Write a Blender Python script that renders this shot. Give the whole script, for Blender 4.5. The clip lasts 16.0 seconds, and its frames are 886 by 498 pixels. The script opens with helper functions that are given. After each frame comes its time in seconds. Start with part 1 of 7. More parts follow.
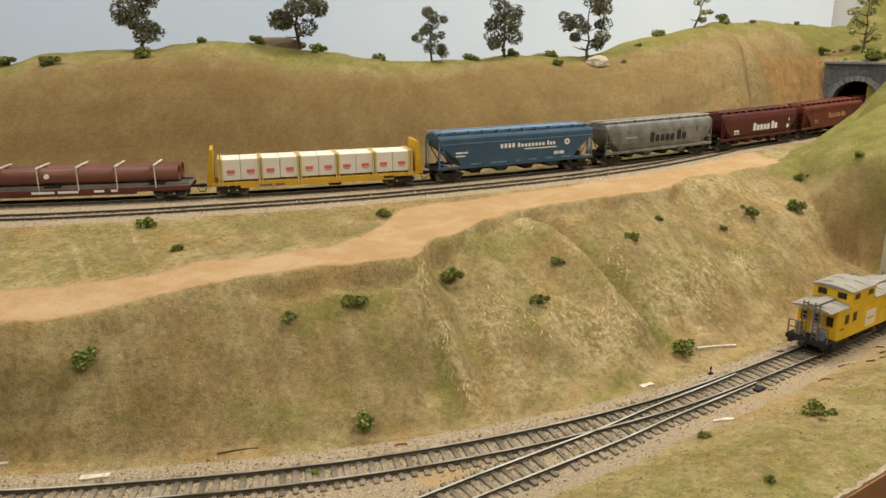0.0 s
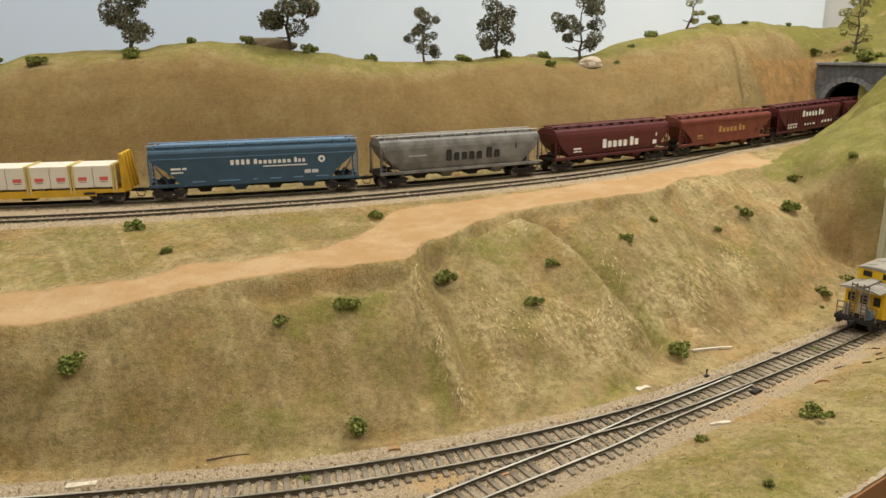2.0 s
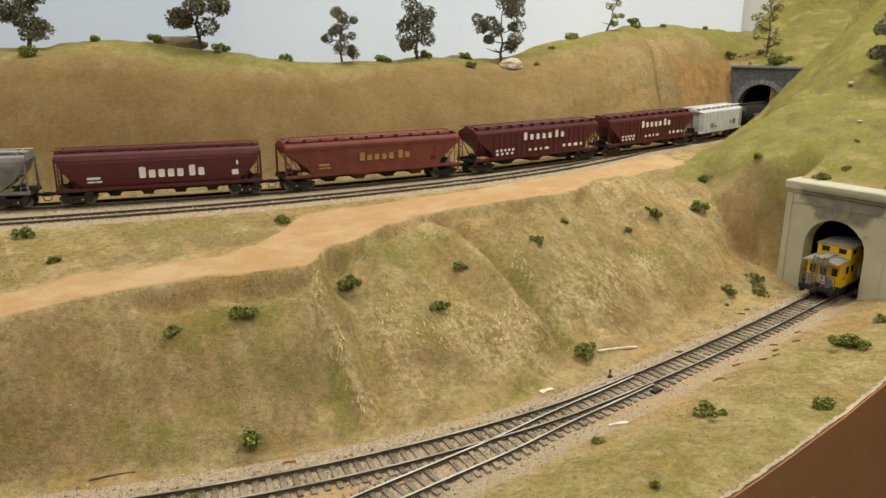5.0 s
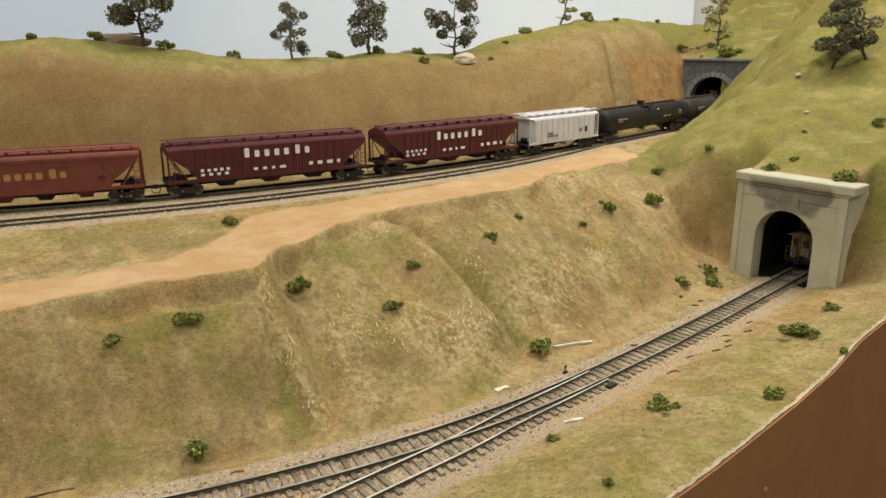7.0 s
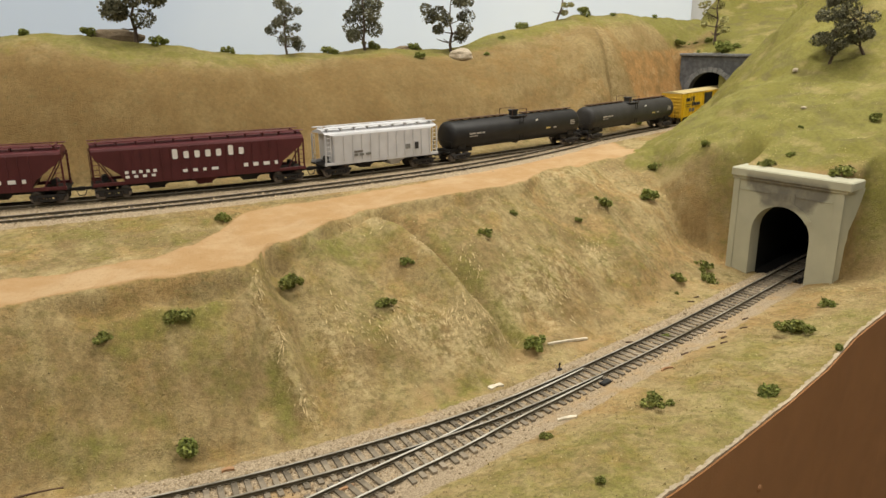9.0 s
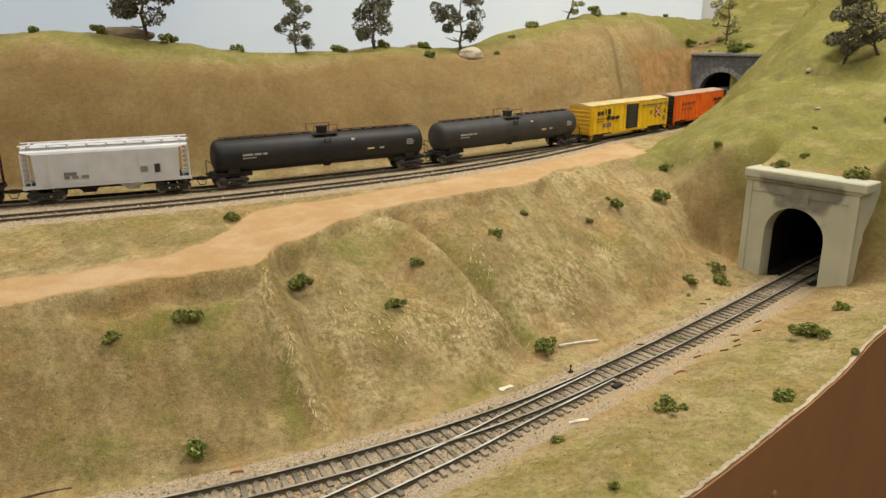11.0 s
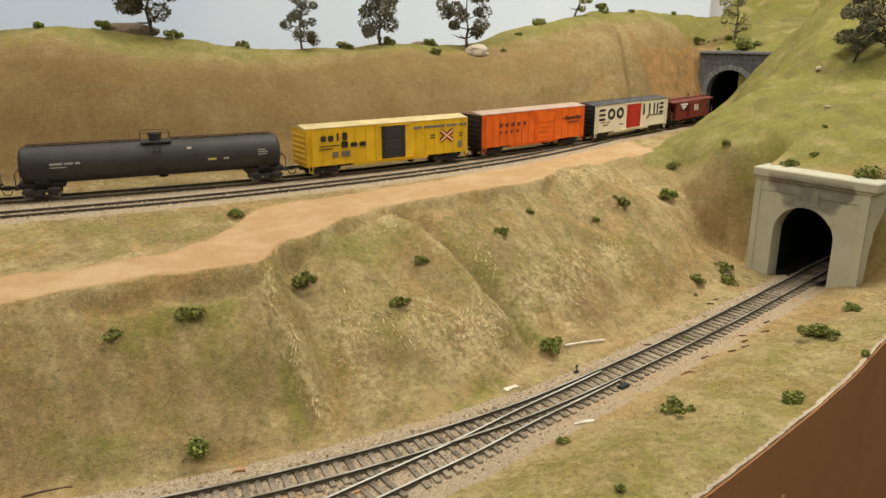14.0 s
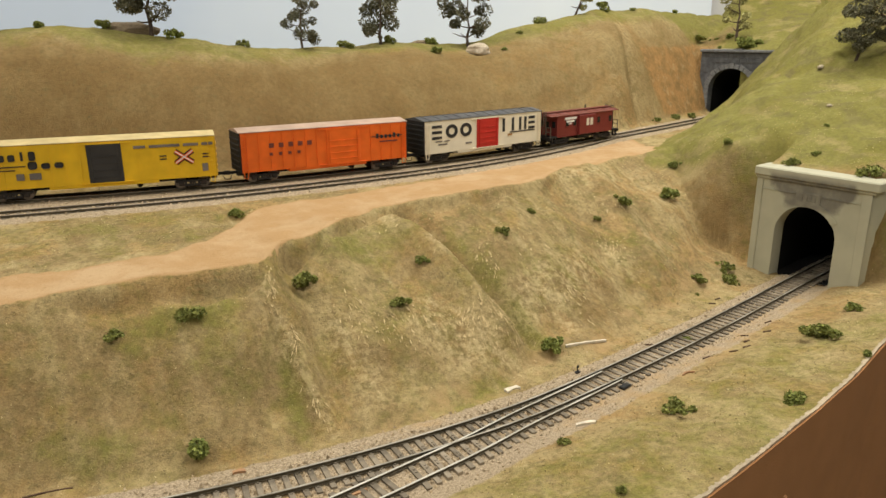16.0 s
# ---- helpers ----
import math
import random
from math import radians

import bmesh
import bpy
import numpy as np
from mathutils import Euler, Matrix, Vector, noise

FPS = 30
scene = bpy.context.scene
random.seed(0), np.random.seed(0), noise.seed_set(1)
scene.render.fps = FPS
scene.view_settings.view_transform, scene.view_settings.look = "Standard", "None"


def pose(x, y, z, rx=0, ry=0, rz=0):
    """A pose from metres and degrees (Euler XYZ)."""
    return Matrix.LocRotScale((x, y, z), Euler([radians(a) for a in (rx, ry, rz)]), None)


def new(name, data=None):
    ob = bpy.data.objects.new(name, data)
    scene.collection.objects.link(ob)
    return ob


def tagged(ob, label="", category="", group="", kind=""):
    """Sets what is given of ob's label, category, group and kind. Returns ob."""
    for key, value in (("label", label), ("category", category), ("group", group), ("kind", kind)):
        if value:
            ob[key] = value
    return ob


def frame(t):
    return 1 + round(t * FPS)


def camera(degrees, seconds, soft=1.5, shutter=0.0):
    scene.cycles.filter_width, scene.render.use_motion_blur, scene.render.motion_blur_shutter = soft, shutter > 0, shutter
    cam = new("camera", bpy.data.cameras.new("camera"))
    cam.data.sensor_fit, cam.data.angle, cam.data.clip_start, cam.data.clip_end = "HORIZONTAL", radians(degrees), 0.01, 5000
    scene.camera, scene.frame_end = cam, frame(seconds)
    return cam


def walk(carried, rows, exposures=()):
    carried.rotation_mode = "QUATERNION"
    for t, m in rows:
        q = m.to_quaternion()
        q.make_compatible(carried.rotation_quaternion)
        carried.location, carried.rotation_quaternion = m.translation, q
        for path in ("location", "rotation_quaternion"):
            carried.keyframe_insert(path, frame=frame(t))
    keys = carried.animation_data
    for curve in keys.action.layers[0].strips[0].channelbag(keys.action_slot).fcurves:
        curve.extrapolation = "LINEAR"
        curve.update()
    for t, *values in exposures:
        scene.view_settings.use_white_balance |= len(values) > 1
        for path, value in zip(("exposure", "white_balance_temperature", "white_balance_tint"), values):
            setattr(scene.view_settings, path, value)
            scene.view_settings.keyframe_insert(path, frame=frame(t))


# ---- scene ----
# A model railway in HO scale: two levels of track on a scenery shell.
cam = camera(62.39, 16.0)
PATH = [
    (0.0, pose(0.0007, 0.0002, 0.2410, 74.162, 0.465, -0.000)),
    (0.5, pose(-0.0004, 0.0015, 0.2423, 74.193, 0.421, -0.167)),
    (1.0, pose(0.0024, 0.0026, 0.2414, 74.275, 0.448, -0.306)),
    (1.5, pose(0.0023, 0.0047, 0.2400, 74.335, 0.442, -0.485)),
    (2.0, pose(-0.0002, 0.0067, 0.2393, 74.299, 0.434, -0.631)),
    (2.5, pose(-0.0001, 0.0086, 0.2388, 74.211, 0.409, -0.743)),
    (3.0, pose(0.0007, 0.0079, 0.2394, 74.177, 0.360, -0.898)),
    (3.5, pose(0.0034, 0.0065, 0.2402, 74.224, 0.372, -1.098)),
    (4.0, pose(0.0099, 0.0069, 0.2423, 74.248, 0.316, -1.469)),
    (4.5, pose(0.0226, 0.0083, 0.2424, 74.268, 0.076, -3.294)),
    (5.0, pose(0.0301, 0.0128, 0.2413, 74.220, -0.060, -5.043)),
    (7.5, pose(0.0408, 0.0246, 0.2405, 73.806, 0.409, -8.232)),
    (8.0, pose(0.0422, 0.0288, 0.2396, 73.715, 0.494, -8.140)),
    (8.5, pose(0.0439, 0.0259, 0.2399, 73.580, 0.467, -8.153)),
    (9.0, pose(0.0446, 0.0232, 0.2405, 73.556, 0.435, -8.213)),
    (11.5, pose(0.0420, 0.0297, 0.2394, 73.467, 0.251, -7.519)),
    (12.0, pose(0.0425, 0.0300, 0.2388, 73.413, 0.269, -7.475)),
    (12.5, pose(0.0442, 0.0284, 0.2398, 73.335, 0.232, -7.405)),
    (13.0, pose(0.0443, 0.0257, 0.2411, 73.356, 0.182, -7.366)),
    (13.5, pose(0.0448, 0.0269, 0.2412, 73.376, 0.134, -7.258)),
    (14.0, pose(0.0434, 0.0334, 0.2387, 73.344, 0.136, -7.131)),
    (14.5, pose(0.0444, 0.0329, 0.2386, 73.227, 0.139, -7.074)),
    (15.0, pose(0.0434, 0.0324, 0.2392, 73.179, 0.140, -7.073)),
    (15.5, pose(0.0438, 0.0341, 0.2385, 73.192, 0.173, -7.097)),
    (16.0, pose(0.0438, 0.0349, 0.2397, 73.202, 0.194, -7.059)),
]
walk(cam, PATH)

# ---- light: an assumed white room, mostly out of view, with ceiling lamps over the layout and the aisle ----
world = bpy.data.worlds.new("room_air")
scene.world = world
world.use_nodes = True
world.node_tree.nodes["Background"].inputs[0].default_value = (0.9, 0.95, 1.0, 1)
world.node_tree.nodes["Background"].inputs[1].default_value = 0.3
WARM = (1.0, 0.955, 0.87)
for lamp_x, lamp_y, lamp_w in ((-1.05, 0.85, 12.5), (0.7, 0.85, 22), (-0.9, -0.55, 11.0), (0.7, -0.55, 10.0)):
    tube = bpy.data.lights.new("ceiling_lamp", "AREA")
    tube.shape, tube.size, tube.size_y, tube.energy, tube.color = "RECTANGLE", 1.2, 0.28, lamp_w, WARM
    new("ceiling_lamp", tube).matrix_world = pose(lamp_x, lamp_y, 1.335)
EXPOSURE = 0.06
scene.view_settings.exposure = EXPOSURE


# ---- materials ----
def mat(name, colour=(0.5, 0.5, 0.5), rough=0.8, metal=0.0, var=0.0, scale=200.0, bump=0.0, bscale=600.0, dark=None, spec=0.3):
    m = bpy.data.materials.new(name)
    m.use_nodes = True
    nt = m.node_tree; n = nt.nodes; k = nt.links
    p = n["Principled BSDF"]
    p.inputs["Roughness"].default_value = rough
    p.inputs["Metallic"].default_value = metal
    p.inputs["Specular IOR Level"].default_value = spec
    p.inputs["Base Color"].default_value = (*colour, 1)
    co = n.new("ShaderNodeTexCoord")
    if var:
        a = n.new("ShaderNodeTexNoise"); a.inputs["Scale"].default_value = scale; a.inputs["Detail"].default_value = 5
        b = n.new("ShaderNodeTexNoise"); b.inputs["Scale"].default_value = scale / 9; b.inputs["Detail"].default_value = 3
        k.new(co.outputs["Object"], a.inputs["Vector"]); k.new(co.outputs["Object"], b.inputs["Vector"])
        mul = n.new("ShaderNodeMath"); mul.operation = "ADD"
        k.new(a.outputs["Fac"], mul.inputs[0]); k.new(b.outputs["Fac"], mul.inputs[1])
        r = n.new("ShaderNodeMapRange")
        r.inputs["From Min"].default_value, r.inputs["From Max"].default_value = 0.75, 1.25
        k.new(mul.outputs[0], r.inputs["Value"])
        mix = n.new("ShaderNodeMix"); mix.data_type = "RGBA"
        d = dark or tuple(c * (1 - var) for c in colour)
        l = tuple(min(1, c * (1 + var * 0.6)) for c in colour) if dark is None else colour
        mix.inputs["A"].default_value, mix.inputs["B"].default_value = (*d, 1), (*l, 1)
        k.new(r.outputs[0], mix.inputs["Factor"]); k.new(mix.outputs["Result"], p.inputs["Base Color"])
    if bump:
        t = n.new("ShaderNodeTexNoise"); t.inputs["Scale"].default_value = bscale; t.inputs["Detail"].default_value = 4
        k.new(co.outputs["Object"], t.inputs["Vector"])
        bp = n.new("ShaderNodeBump"); bp.inputs["Strength"].default_value = 1.0; bp.inputs["Distance"].default_value = bump
        k.new(t.outputs["Fac"], bp.inputs["Height"]); k.new(bp.outputs["Normal"], p.inputs["Normal"])
    return m
# ---- plan lines: x, y, (z) of the long lines that shape the ground ----
def line(*pts):
    xs = np.array([p[0] for p in pts]); v = np.array([p[1:] for p in pts])
    # smooth cubic (monotone) interpolation by columns
    def tang(c):
        h = np.diff(xs); d = np.diff(c) / h; m = np.zeros(len(xs)); m[0], m[-1] = d[0], d[-1]
        for i in range(1, len(xs) - 1):
            m[i] = 0 if d[i - 1] * d[i] <= 0 else 2 * d[i - 1] * d[i] / (d[i - 1] + d[i])
        return m
    ms = [tang(v[:, j]) for j in range(v.shape[1])]

    def at(x):
        x = np.asarray(x, float)
        i = np.clip(np.searchsorted(xs, x) - 1, 0, len(xs) - 2)
        h = xs[i + 1] - xs[i]; u = np.clip((x - xs[i]) / h, 0, 1)
        over = np.where(x < xs[0], x - xs[0], np.where(x > xs[-1], x - xs[-1], 0))
        out = []
        for j, m in enumerate(ms):
            a, b = v[i, j], v[i + 1, j]
            y = (2*u**3 - 3*u**2 + 1) * a + (u**3 - 2*u**2 + u) * h * m[i] + (3*u**2 - 2*u**3) * b + (u**3 - u**2) * h * m[i + 1]
            out.append(y + over * np.where(over < 0, m[0], m[-1]))
        return out[0] if len(out) == 1 else out
    return at

RAIL = 0.098                       # upper railhead; the lower railhead is z = 0
main_line = line((-0.75, 0.333), (-0.25, 0.351), (-0.158, 0.361), (-0.095, 0.371), (-0.03, 0.386), (0.02, 0.401), (0.072, 0.420), (0.15, 0.455), (0.2, 0.484), (0.30, 0.548), (0.37, 0.596), (0.465, 0.664), (0.7, 0.83))
spur_line = line((-0.5, 0.16), (-0.2, 0.255), (-0.05, 0.319), (0.03, 0.369), (0.07, 0.394), (0.105, 0.416), (0.147, 0.4455), (0.2, 0.480), (0.30, 0.548), (0.37, 0.596))
back_track = line((-0.95, 0.63), (-0.41, 0.677), (-0.25, 0.703), (-0.08, 0.748), (0.02, 0.787), (0.114, 0.831), (0.268, 0.921), (0.38, 0.994), (0.47, 1.058), (0.62, 1.178), (0.75, 1.28), (0.95, 1.38), (1.3, 1.44), (2.9, 1.46))
front_track = line((-0.95, 0.585), (-0.38, 0.620), (-0.29, 0.635), (-0.2, 0.658), (-0.1, 0.688), (0.01, 0.732), (0.135, 0.793), (0.25, 0.868), (0.33, 0.935), (0.40, 1.002), (0.47, 1.058))
edge_line = line((-0.95, 0.15), (-0.3, 0.18), (0.0, 0.22), (0.12, 0.275), (0.2, 0.322), (0.29, 0.383), (0.36, 0.433), (0.43, 0.488), (0.52, 0.540), (0.7, 0.59), (1.4, 0.62))
foot_line = line((-0.95, 0.375), (-0.27, 0.388), (-0.17, 0.398), (-0.067, 0.414), (0.042, 0.440), (0.127, 0.482), (0.176, 0.524), (0.236, 0.555), (0.30, 0.61), (0.40, 0.685), (0.455, 0.735), (0.6, 0.85))
road_low = line((-0.95, 0.39, 0.080), (-0.264, 0.419, 0.078), (-0.223, 0.438, 0.079), (-0.169, 0.472, 0.081), (-0.133, 0.490, 0.083), (-0.098, 0.500, 0.085), (-0.057, 0.509, 0.086), (-0.029, 0.519, 0.087), (-0.018, 0.528, 0.088), (-0.009, 0.560, 0.090), (0.006, 0.570, 0.090), (0.020, 0.590, 0.091), (0.049, 0.632, 0.092), (0.079, 0.661, 0.093), (0.123, 0.681, 0.094), (0.178, 0.703, 0.095), (0.230, 0.738, 0.095), (0.268, 0.790, 0.095), (0.316, 0.820, 0.095), (0.374, 0.866, 0.095), (0.6, 0.98, 0.1))
road_up = line((-0.95, 0.46, 0.082), (-0.302, 0.468, 0.081), (-0.245, 0.474, 0.082), (-0.205, 0.491, 0.084), (-0.169, 0.522, 0.086), (-0.121, 0.533, 0.087), (-0.087, 0.548, 0.088), (-0.069, 0.574, 0.089), (-0.057, 0.602, 0.090), (-0.048, 0.629, 0.091), (-0.033, 0.660, 0.093), (0.0, 0.675, 0.094), (0.04, 0.695, 0.094), (0.083, 0.728, 0.094), (0.132, 0.756, 0.094), (0.218, 0.841, 0.094), (0.31, 0.931, 0.094), (0.6, 1.12, 0.094))
crest_line = line((-0.95, 0.86, 0.19), (-0.51, 0.874, 0.219), (-0.45, 0.883, 0.233), (-0.36, 0.893, 0.237), (-0.25, 0.904, 0.246), (-0.153, 0.921, 0.232), (-0.06, 0.957, 0.218), (0.02, 1.04, 0.2145), (0.12, 1.09, 0.2185), (0.22, 1.155, 0.219), (0.30, 1.19, 0.240), (0.38, 1.237, 0.252), (0.47, 1.289, 0.268), (0.60, 1.352, 0.266), (0.70, 1.395, 0.262), (0.76, 1.42, 0.262), (0.79, 1.435, 0.292), (0.84, 1.45, 0.335), (1.0, 1.55, 0.375), (1.4, 1.62, 0.38), (2.9, 1.64, 0.36))
BED = -0.0036


def smooth(a, b, x):
    u = np.clip((x - a) / (b - a), 0, 1)
    return u * u * (3 - 2 * u)


def ground_height(x, y):
    """Height of the scenery shell at plan places (numpy arrays)."""
    x = np.asarray(x, float); y = np.asarray(y, float)
    m, f, e, b = main_line(x), foot_line(x), edge_line(x), back_track(x)
    s = np.minimum(spur_line(x), m)
    ft = np.where(x < 0.47, np.minimum(front_track(x), b), b)
    rl, rlz = road_low(x); ru, ruz = road_up(x); cy, cz = crest_line(x)
    rl = np.maximum(rl, f + 0.015); ru = np.maximum(np.minimum(ru, ft - 0.022), rl + 0.004)
    up = RAIL - 0.0026
    near = s - 0.022
    e2 = np.minimum(e, near - 0.01)
    ez = 0.020 + 0.012 * smooth(0.3, 0.7, x)
    knots = [(e2 - 0.4, ez), (e2, ez), (e2 * 0.45 + near * 0.55, ez * 0.55 - 0.001), (near, BED + 0 * x), (np.minimum(m + 0.018, f - 0.003), BED + 0 * x), (f, BED + 0.002 + 0 * x),
             (f * 0.75 + rl * 0.25, rlz * 0.30), (f * 0.4 + rl * 0.6, rlz * 0.68), (rl, rlz), (ru, ruz), (ft - 0.018, up + 0 * x), (b + 0.020, up + 0 * x),
             (b + 0.045, up + 0.006 + 0 * x), *((b * (1 - q) + cy * q + np.maximum(0.0, 0.05 * (0.34 - q)), up + k * (cz - up)) for q, k in ((0.34, 0.26), (0.42, 0.45), (0.51, 0.62), (0.61, 0.76), (0.71, 0.855), (0.82, 0.93))), (cy, cz), (cy + 0.03, cz - 0.005), (cy + 0.15, cz - 0.10), (cy + 0.9, cz - 0.2)]
    z = np.full(np.broadcast(x, y).shape, 0.0)
    for (ya, za), (yb, zb) in zip(knots[:-1], knots[1:]):
        u = (y - ya) / np.maximum(yb - ya, 1e-4)
        inside = (u >= 0) & (u <= 1)
        z = np.where(inside, za + (zb - za) * np.clip(u, 0, 1), z)
    z = np.where(y < e2 - 0.4, ez, z)
    return z


def seg_side(x, y, pts):
    """Signed distance to an open polyline: positive on its right-hand side."""
    best = None
    for (ax, ay), (bx, by) in zip(pts[:-1], pts[1:]):
        dx, dy = bx - ax, by - ay; L2 = dx * dx + dy * dy
        u = np.clip(((x - ax) * dx + (y - ay) * dy) / L2, 0, 1)
        px, py = x - ax - u * dx, y - ay - u * dy
        d = np.sqrt(px * px + py * py); sg = np.where(dx * py - dy * px < 0, 1.0, -1.0)
        if best is None: best, sign = d, sg
        else:
            nearer = d < best
            best, sign = np.where(nearer, d, best), np.where(nearer, sg, sign)
    return best * sign


FRONT_FOOT = [(0.30, 0.90), (0.395, 0.832), (0.412, 0.785), (0.430, 0.752), (0.456, 0.731), (0.487, 0.680), (0.520, 0.624), (0.560, 0.585), (0.8, 0.60), (1.6, 0.62)]
BACK_FOOT = [(0.36, 0.83), (0.415, 0.900), (0.47, 0.990), (0.528, 1.057), (0.59, 1.139), (0.641, 1.206), (0.80, 1.415), (1.5, 2.3)]
# the rounded shoulder over the lower portal and the spur beside the upper cut: (u across, v away from the aisle, z)
shoulder = line((-0.10, 0.000, 0.080), (-0.025, 0.010, 0.093), (-0.015, 0.041, 0.102), (0.020, 0.065, 0.121), (0.059, 0.069, 0.144), (0.083, 0.075, 0.160), (0.115, 0.071, 0.170), (0.181, 0.060, 0.177), (0.30, 0.05, 0.190), (0.8, 0.03, 0.22))
spur = line((-0.10, 0.14, 0.070), (-0.02, 0.18, 0.092), (0.018, 0.213, 0.116), (0.043, 0.235, 0.141), (0.061, 0.253, 0.166), (0.087, 0.278, 0.204), (0.108, 0.272, 0.224), (0.126, 0.268, 0.252), (0.145, 0.262, 0.280), (0.244, 0.28, 0.36), (0.8, 0.30, 0.42))


def mountain(x, y):
    df = -seg_side(x, y, FRONT_FOOT)      # behind the portal line
    db = seg_side(x, y, BACK_FOOT)        # in front of the cut of the upper track
    u, v = (x - 0.44) * 0.833 - (y - 0.90) * 0.553, (x - 0.44) * 0.553 + (y - 0.90) * 0.833
    (v1, z1), (v2, z2) = shoulder(u), spur(u)
    base = 0.055 + 0.050 * smooth(0.40, 0.455, x)
    d = np.maximum(df, 0)
    q = d / (d + np.maximum(v1 - v, 0) + 1e-5)
    front = base + (z1 - base) * (0.45 * q + 0.55 * np.sin(q * math.pi / 2))
    w = (v - v1) / np.maximum(v2 - v1, 0.02)
    back = z1 + (z2 - z1) * np.clip(w, 0, 1) ** 1.15 - 0.010 * np.sin(math.pi * np.clip(w, 0, 1) ** 0.7) + 0.55 * np.maximum(v - v2, 0)
    rise = np.minimum(np.where(v < v1, front, back), 0.43)
    side = np.where(db > 0, 0.094 + 1.12 * db, 0.0)
    m = np.minimum(rise, np.where(db < 0.40, side, 9))
    return np.where((df > 0) & (db > 0), m, -1.0)


PORTAL_LOW, DIR_LOW = (0.4755, 0.6723), (0.8628, 0.5056)
TUNNEL_LOW = (0.813, 0.582)        # the way of the track inside
PORTAL_UP, DIR_UP = (0.675, 1.2235), (0.78, 0.6258)


def along(x, y, place, way):
    """Distance along a tunnel's way from its portal, and to the right of it."""
    dx, dy = x - place[0], y - place[1]
    return dx * way[0] + dy * way[1], dx * way[1] - dy * way[0]


lattice = np.random.RandomState(5).rand(256, 256)


def vnoise(x, y, f):
    """Smooth lattice noise, 0 to 1."""
    u, v = np.asarray(x) * f + 91.3, np.asarray(y) * f + 47.7
    i, j = np.floor(u).astype(int), np.floor(v).astype(int)
    a, b = u - i, v - j
    a, b = a * a * (3 - 2 * a), b * b * (3 - 2 * b)
    g = lambda p, q: lattice[p % 256, q % 256]
    return (g(i, j) * (1 - a) + g(i + 1, j) * a) * (1 - b) + (g(i, j + 1) * (1 - a) + g(i + 1, j + 1) * a) * b


def fbm(x, y, f, n=4):
    return sum(vnoise(x + 3.1 * k, y - 1.7 * k, f * 2 ** k) * 0.5 ** k for k in range(n)) / (2 - 0.5 ** (n - 1))


